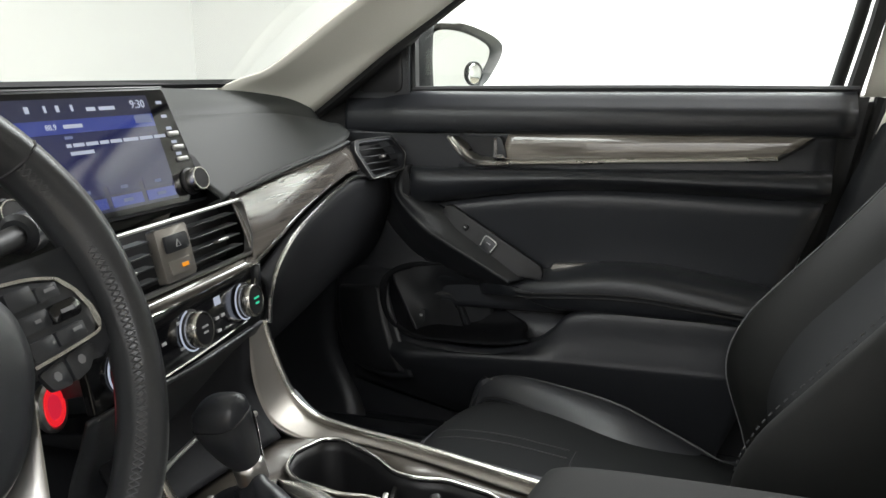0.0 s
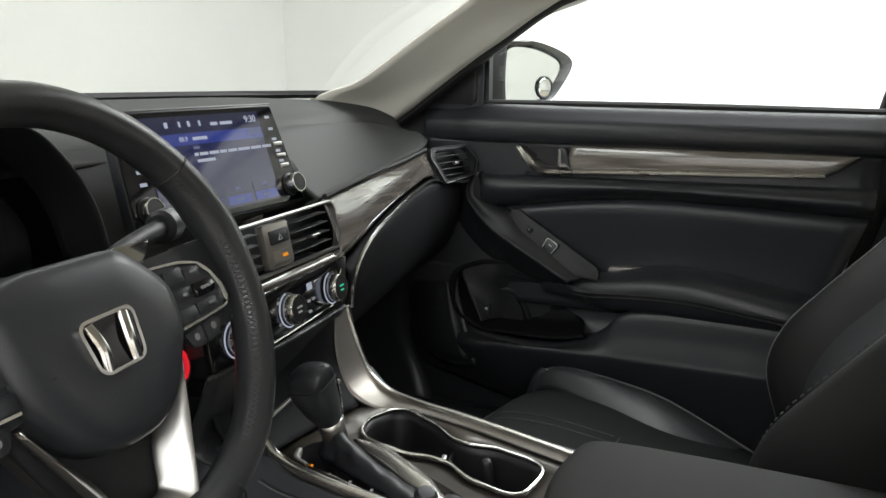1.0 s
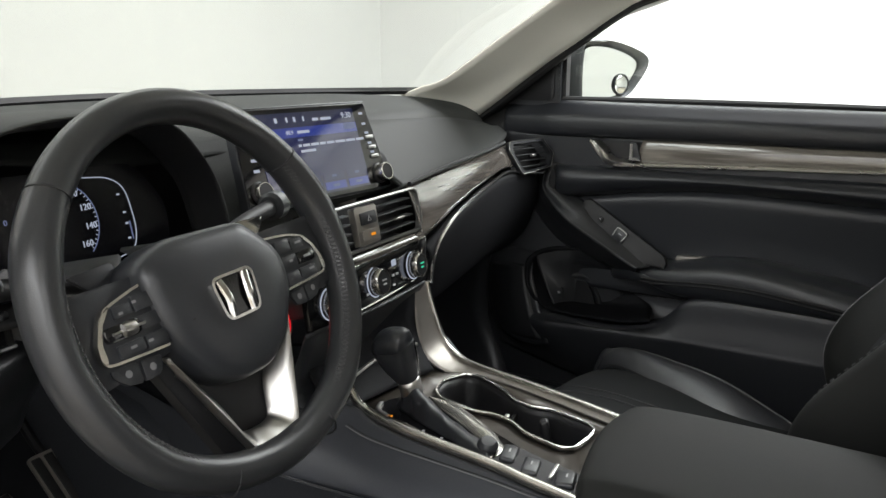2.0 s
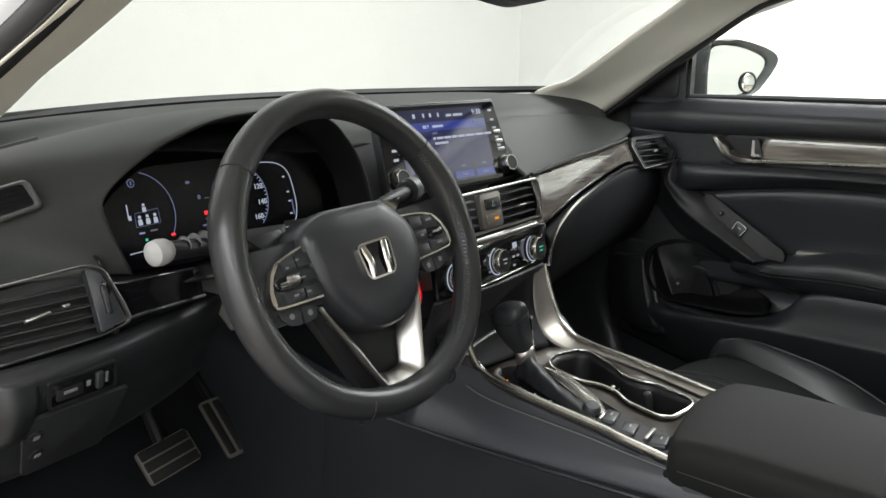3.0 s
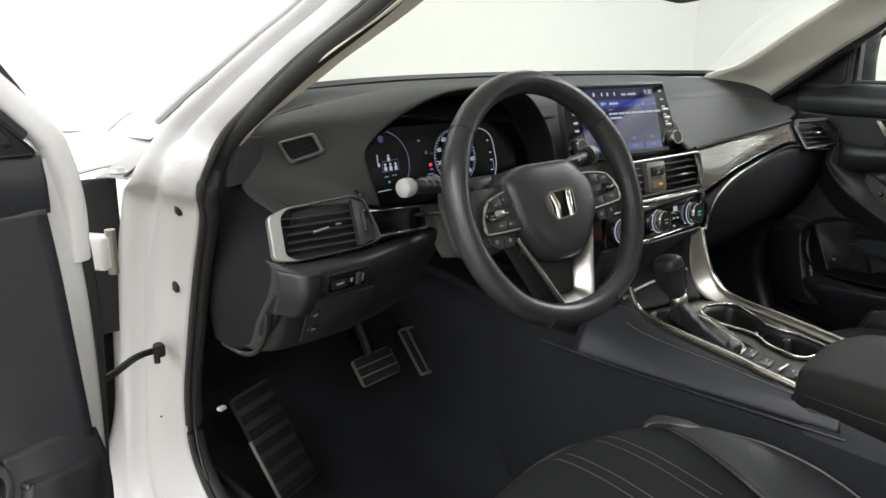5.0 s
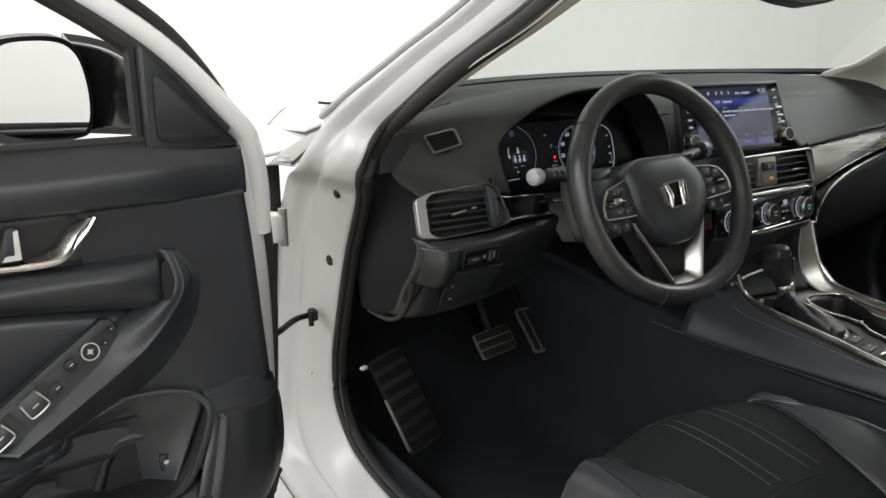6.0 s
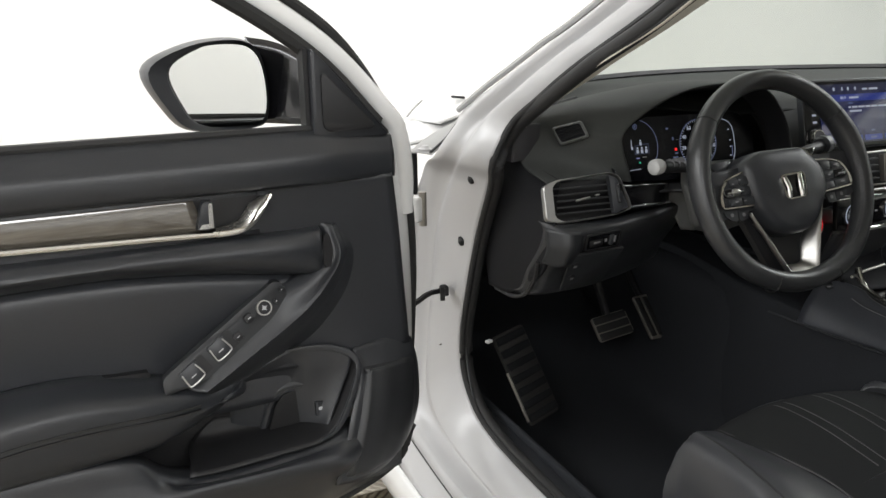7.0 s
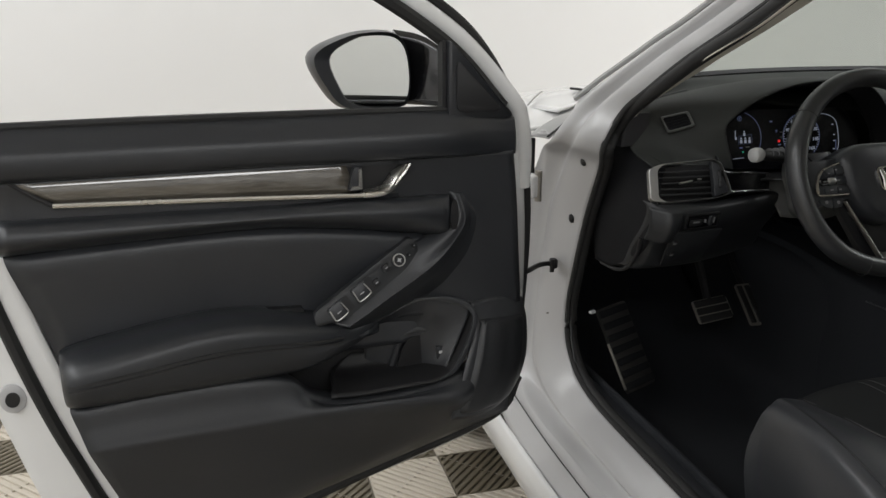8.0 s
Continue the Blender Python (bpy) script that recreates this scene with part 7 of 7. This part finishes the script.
# ---- seats ----
def seat(k, label):
    """One front seat; k is the side. Cushion, bolsters, backrest."""
    th = thing("front_seat", label, "car seat", "front seats", at=(k * .37, -.4, .3))
    cx, sh, up = (.385, 0.0, 0.0) if k > 0 else (-.394, .025, .029)
    rows = []
    for y, z in ((-.030, .42), (-.015, .49), (-.03, .535), (-.07, .553), (-.15, .553), (-.25, .537), (-.36, .508), (-.46, .482), (-.54, .475)):
        rows.append([(cx + dx, y - .25 * dx * dx * 4 + sh, z + up + dz) for dx, dz in ((-.20, -.012), (-.15, -.004), (-.08, .0), (0, .001), (.08, .0), (.15, -.004), (.20, -.012))])
    part("cushion", surf(rows, 44, 24), SEAT_FABRIC, th, "black fabric seat cushion", thick=.01)
    for dx in (-.085, -.060, .010, .035) if k > 0 else (-.040, -.018, .045, .068):
        part("cushion_stitch", tube([(cx + dx, -.034 + sh - dx * dx, .5375 + up), (cx + dx, -.07 + sh - dx * dx, .5545 + up), (cx + dx + .004, -.15 + sh, .5548 + up), (cx + dx + .01, -.245 + sh, .540 + up)], .0011 if k > 0 else .0008, 30, 5), DIMSTITCH, th)
    part("cushion_seam", tube([(cx - .13, -.262 + sh * .8, .531 + up), (cx, -.252 + sh * .8, .5365 + up), (cx + .10, -.258 + sh * .8, .533 + up)], .0022, 20, 5), DARK, th)
    prof = ((-.055, .510, .215, .015), (-.066, .550, .225, .030), (-.085, .570, .232, .045), (-.13, .578, .238, .070), (-.21, .567, .240, .100), (-.30, .547, .240, .125), (-.40, .503, .238, .130), (-.49, .458, .236, .130), (-.56, .44, .234, .125))
    plain = prof
    for s in (-1, 1):
        prof, drop = plain, [.028] * 9
        if k < 0:
            prof = ((-.036, .530, .163, .006), (-.043, .570, .166, .010), (-.056, .584, .172, .012), (-.10, .592, .188, .034), (-.16, .597, .208, .068), (-.23, .594, .226, .105), (-.32, .572, .238, .130), (-.45, .515, .238, .130), (-.56, .46, .234, .125))
            drop = (.006, .006, .008, .012, .017, .022, .026, .028, .028)
            if s < 0:
                prof = [(y + .012 * max(0, 1 - i / 3), zt - .006, w + .018 + .058 * max(0, 1 - i / 6), b + .016 + .052 * max(0, 1 - i / 6)) for i, (y, zt, w, b) in enumerate(prof)]
        rows = []
        for (y, zt, w, b), dr in zip(prof, drop):
            e, i0 = cx + s * w, cx + s * (w - b)
            rows.append([(i0, y, zt - dr), (.65 * i0 + .35 * e, y, zt - dr * .28), (.35 * i0 + .65 * e, y, zt + .001), (e - s * .016, y, zt - .004), (e + s * .003, y, zt - .026), (e + s * .008, y, .5 * (zt + .36)), (e - s * .01, y, .34)])
        part("bolster", surf(rows, 36, 22), SEAT_LEATHER, th, "black leather side bolster", thick=.006)
        part("piping", tube([(cx + s * (w - .020), y, zt - .001) for y, zt, w, b in prof[1:-1]], .0016, 50, 6), STITCH if k > 0 or s > 0 else DARK, th, "grey piping" if k > 0 or s > 0 else "")
        part("wedge_seam", tube([(cx + s * (w - b) + s * .003, y, zt - dr + .0025) for (y, zt, w, b), dr in zip(prof[1:-2], drop[1:-2])], .0016, 40, 5), DARK, th)
    fx, fl, fs = (.22, -.22, 0) if k > 0 else (.165, -.20, .030)
    part("front_face", surf([[(cx + fl, -.07 + fs, .525 + up), (cx - .10, -.026 + sh - .01, .53 + up), (cx, -.020 + sh, .532 + up), (cx + .10, -.026 + sh - .01, .53 + up), (cx + fx, -.07 + fs, .525 + up)], [(cx + fl + .01, -.06 + fs, .46), (cx - .1, -.018 + sh, .46), (cx, -.012 + sh, .46), (cx + .1, -.018 + sh, .46), (cx + fx - .01, -.06 + fs, .46)], [(cx - .20, -.11, .34), (cx - .1, -.07, .34), (cx, -.07, .34), (cx + .1, -.07, .34), (cx + .20, -.11, .34)]], 14, 18), SEAT_LEATHER, th, thick=.006)
    part("seat_base", rbox(.44, .46, .06, .015, Matrix.Translation((cx, -.34, .335))), DARK, th, "black seat base")
    part("side_cover", surf([[(cx + k * .243, y, .46), (cx + k * .255, y, .42), (cx + k * .243, y, .34)] for y in (-.14, -.3, -.52)], 12, 8), HARD, th, thick=.006)
    # backrest: ridge line of the bolsters, then the padded middle
    ridge = ((.47, -.51, .195, .03), (.53, -.498, .212, .05), (.624, -.484, .228, .07), (.700, -.505, .234, .078), (.775, -.562, .234, .08), (.85, -.625, .23, .078), (.93, -.685, .222, .07), (1.03, -.745, .205, .05), (1.14, -.80, .175, .03))
    if k > 0:
        ridge = [(z, y + .020 * min(1, max(0, (z - .5) / .1)), w, dp) for z, y, w, dp in ridge]
    rows = []
    for z, y, w, dp in ridge:
        rows.append([(cx + dx * (w - .03), y - dp * (1 - .35 * abs(dx) ** 3), z) for dx in (-.75, -.4, 0, .4, .75)])
    part("backrest", surf(rows, 34, 20), SEAT_FABRIC, th, "black fabric backrest", thick=.01)
    part("back_seam", tube([(cx - .14, -.660, .84), (cx, -.672, .845), (cx + .14, -.660, .84)], .0025, 16, 5), DARK, th)
    for s in (-1, 1):
        rows = []
        near_side = .020 if k > 0 and s < 0 else 0
        for z, y, w, dp in ridge:
            y += near_side * min(1, max(0, (z - .55) / .1))
            i0, e = cx + s * (w - .115), cx + s * w
            rows.append([(i0, y - dp * .92, z - .01), (.6 * i0 + .4 * e, y - dp * .35, z), (.25 * i0 + .75 * e, y - .004, z + .004), (e - s * .008, y, z + .004), (e + s * .004, y - .016, z), (e + s * .010, y - .075, z - .02), (e - s * .01, y - .15, z - .05)])
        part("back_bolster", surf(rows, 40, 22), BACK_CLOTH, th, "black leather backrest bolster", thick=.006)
        part("back_piping", tube([(cx + s * (w - .004), y + .001, z + .004) for z, y, w, dp in ridge[:-1]], .0012, 50, 6), STITCH if s == k else DARK, th, "grey stitched edge" if s == k else "")
    if k > 0:
        seam = spline([(cx - (w - .050), y + .020 * min(1, max(0, (z - .55) / .1)) - dp * .17 + .007, z + .004) for z, y, w, dp in ridge[:-1]], 121)
        part("back_stitch", joined(*[tube([seam[i], seam[i + 1]], .0010, None, 4) for i in range(0, 120, 2)]), DIMSTITCH, th, "row of grey stitches on the bolster")
    part("back_shell", surf([[(cx - .22, -.62, .46), (cx, -.66, .46), (cx + .22, -.62, .46)], [(cx - .24, -.74, .80), (cx, -.79, .80), (cx + .24, -.74, .80)], [(cx - .17, -.88, 1.12), (cx, -.90, 1.14), (cx + .17, -.88, 1.12)], [(cx - .15, -.80, 1.145), (cx, -.80, 1.155), (cx + .15, -.80, 1.145)]], 20, 14), LEATHER, th, thick=.01)
    return th


seat(1, "black leather and fabric passenger seat with grey piping")
driver_seat = seat(-1, "black leather and fabric driver's seat with grey piping")
driver_seat.location.y -= .055

# ---- ribbed plastic floor tiles ----
def tile_mesh(name, mat, along):
    """One square tile of a border and slanting ribs."""
    bms = [rbox(TILE, TILE, .006, 0, Matrix.Translation((0, 0, -.0055)))]
    n, half, q = 14, TILE * .485, math.sqrt(.5)
    for i in range(n):
        c = ((i + .5) / n - .5) * 2 * half / q
        poly = [(-half, -half), (half, -half), (half, half), (-half, half)]
        for side in (-1, 1):
            lim = .0062 + side * c
            out = []
            for k, p in enumerate(poly):
                r = poly[(k + 1) % len(poly)]
                fp, fr = lim - side * (p[0] + p[1]) * q, lim - side * (r[0] + r[1]) * q
                if fp >= 0:
                    out.append(p)
                if fp * fr < 0:
                    g = fp / (fp - fr)
                    out.append((p[0] + (r[0] - p[0]) * g, p[1] + (r[1] - p[1]) * g))
            poly = out
        if len(poly) > 2:
            if along:
                poly = [(-x, y) for x, y in poly][::-1]
            bms.append(plate(poly, .010, Matrix.Translation((0, 0, -.007)), .0022, 1))
    turn = pose(0, 0, 0, 0, 0, 45 if along else 135) @ pose(0, 0, 0, 0, 0, 90)
    bms.append(rbox(TILE * 1.36, .0045, .006, .001, Matrix.Translation((0, 0, -.0005)) @ turn, 1))
    bms.append(ringplate(rect(TILE * .985, TILE * .985), rect(TILE * .95, TILE * .95), .007, Matrix.Translation((0, 0, -.006))))
    bm = joined(*bms)
    me = bpy.data.meshes.new(name)
    bm.to_mesh(me)
    bm.free()
    me.materials.append(mat)
    return me


TILE = .2055
kinds = {(a, b): tile_mesh("tile", (TILE_L, TILE_D)[a], b) for a in (0, 1) for b in (0, 1)}
cells = sorted(((i, j) for i in range(-24, 28) for j in range(-30, 20)), key=lambda c: (c[0] * TILE + 1.1) ** 2 + (c[1] * TILE - .6) ** 2)
near, far = cells[:260], cells[260:]


def tile_place(i, j):
    return pose(-.857 + i * TILE, .712 + j * TILE, 0, 0, 0, 0)


def tile_kind(i, j):
    return ((i + j + 1) % 2, (i + j + 1) % 2)


for i, j in near:
    ob = new("tile", kinds[tile_kind(i, j)])
    ob.matrix_world = tile_place(i, j)
    ob.parent = floor
verts, faces, slots = [], [], []
for i, j in far:
    c = tile_place(i, j).translation
    n, k = len(verts), TILE * .485
    verts += [(c.x - k, c.y - k, .002), (c.x + k, c.y - k, .002), (c.x + k, c.y + k, .002), (c.x - k, c.y + k, .002)]
    faces.append((n, n + 1, n + 2, n + 3))
    slots.append(tile_kind(i, j)[0])
me = bpy.data.meshes.new("tiles")
me.from_pydata(verts, [], faces)
me.materials.append(TILE_L)
me.materials.append(TILE_D)
me.polygons.foreach_set("material_index", slots)
tagged(new("floor_tiles", me), "light and taupe ribbed floor tiles", "floor tiles", kind="stuff")
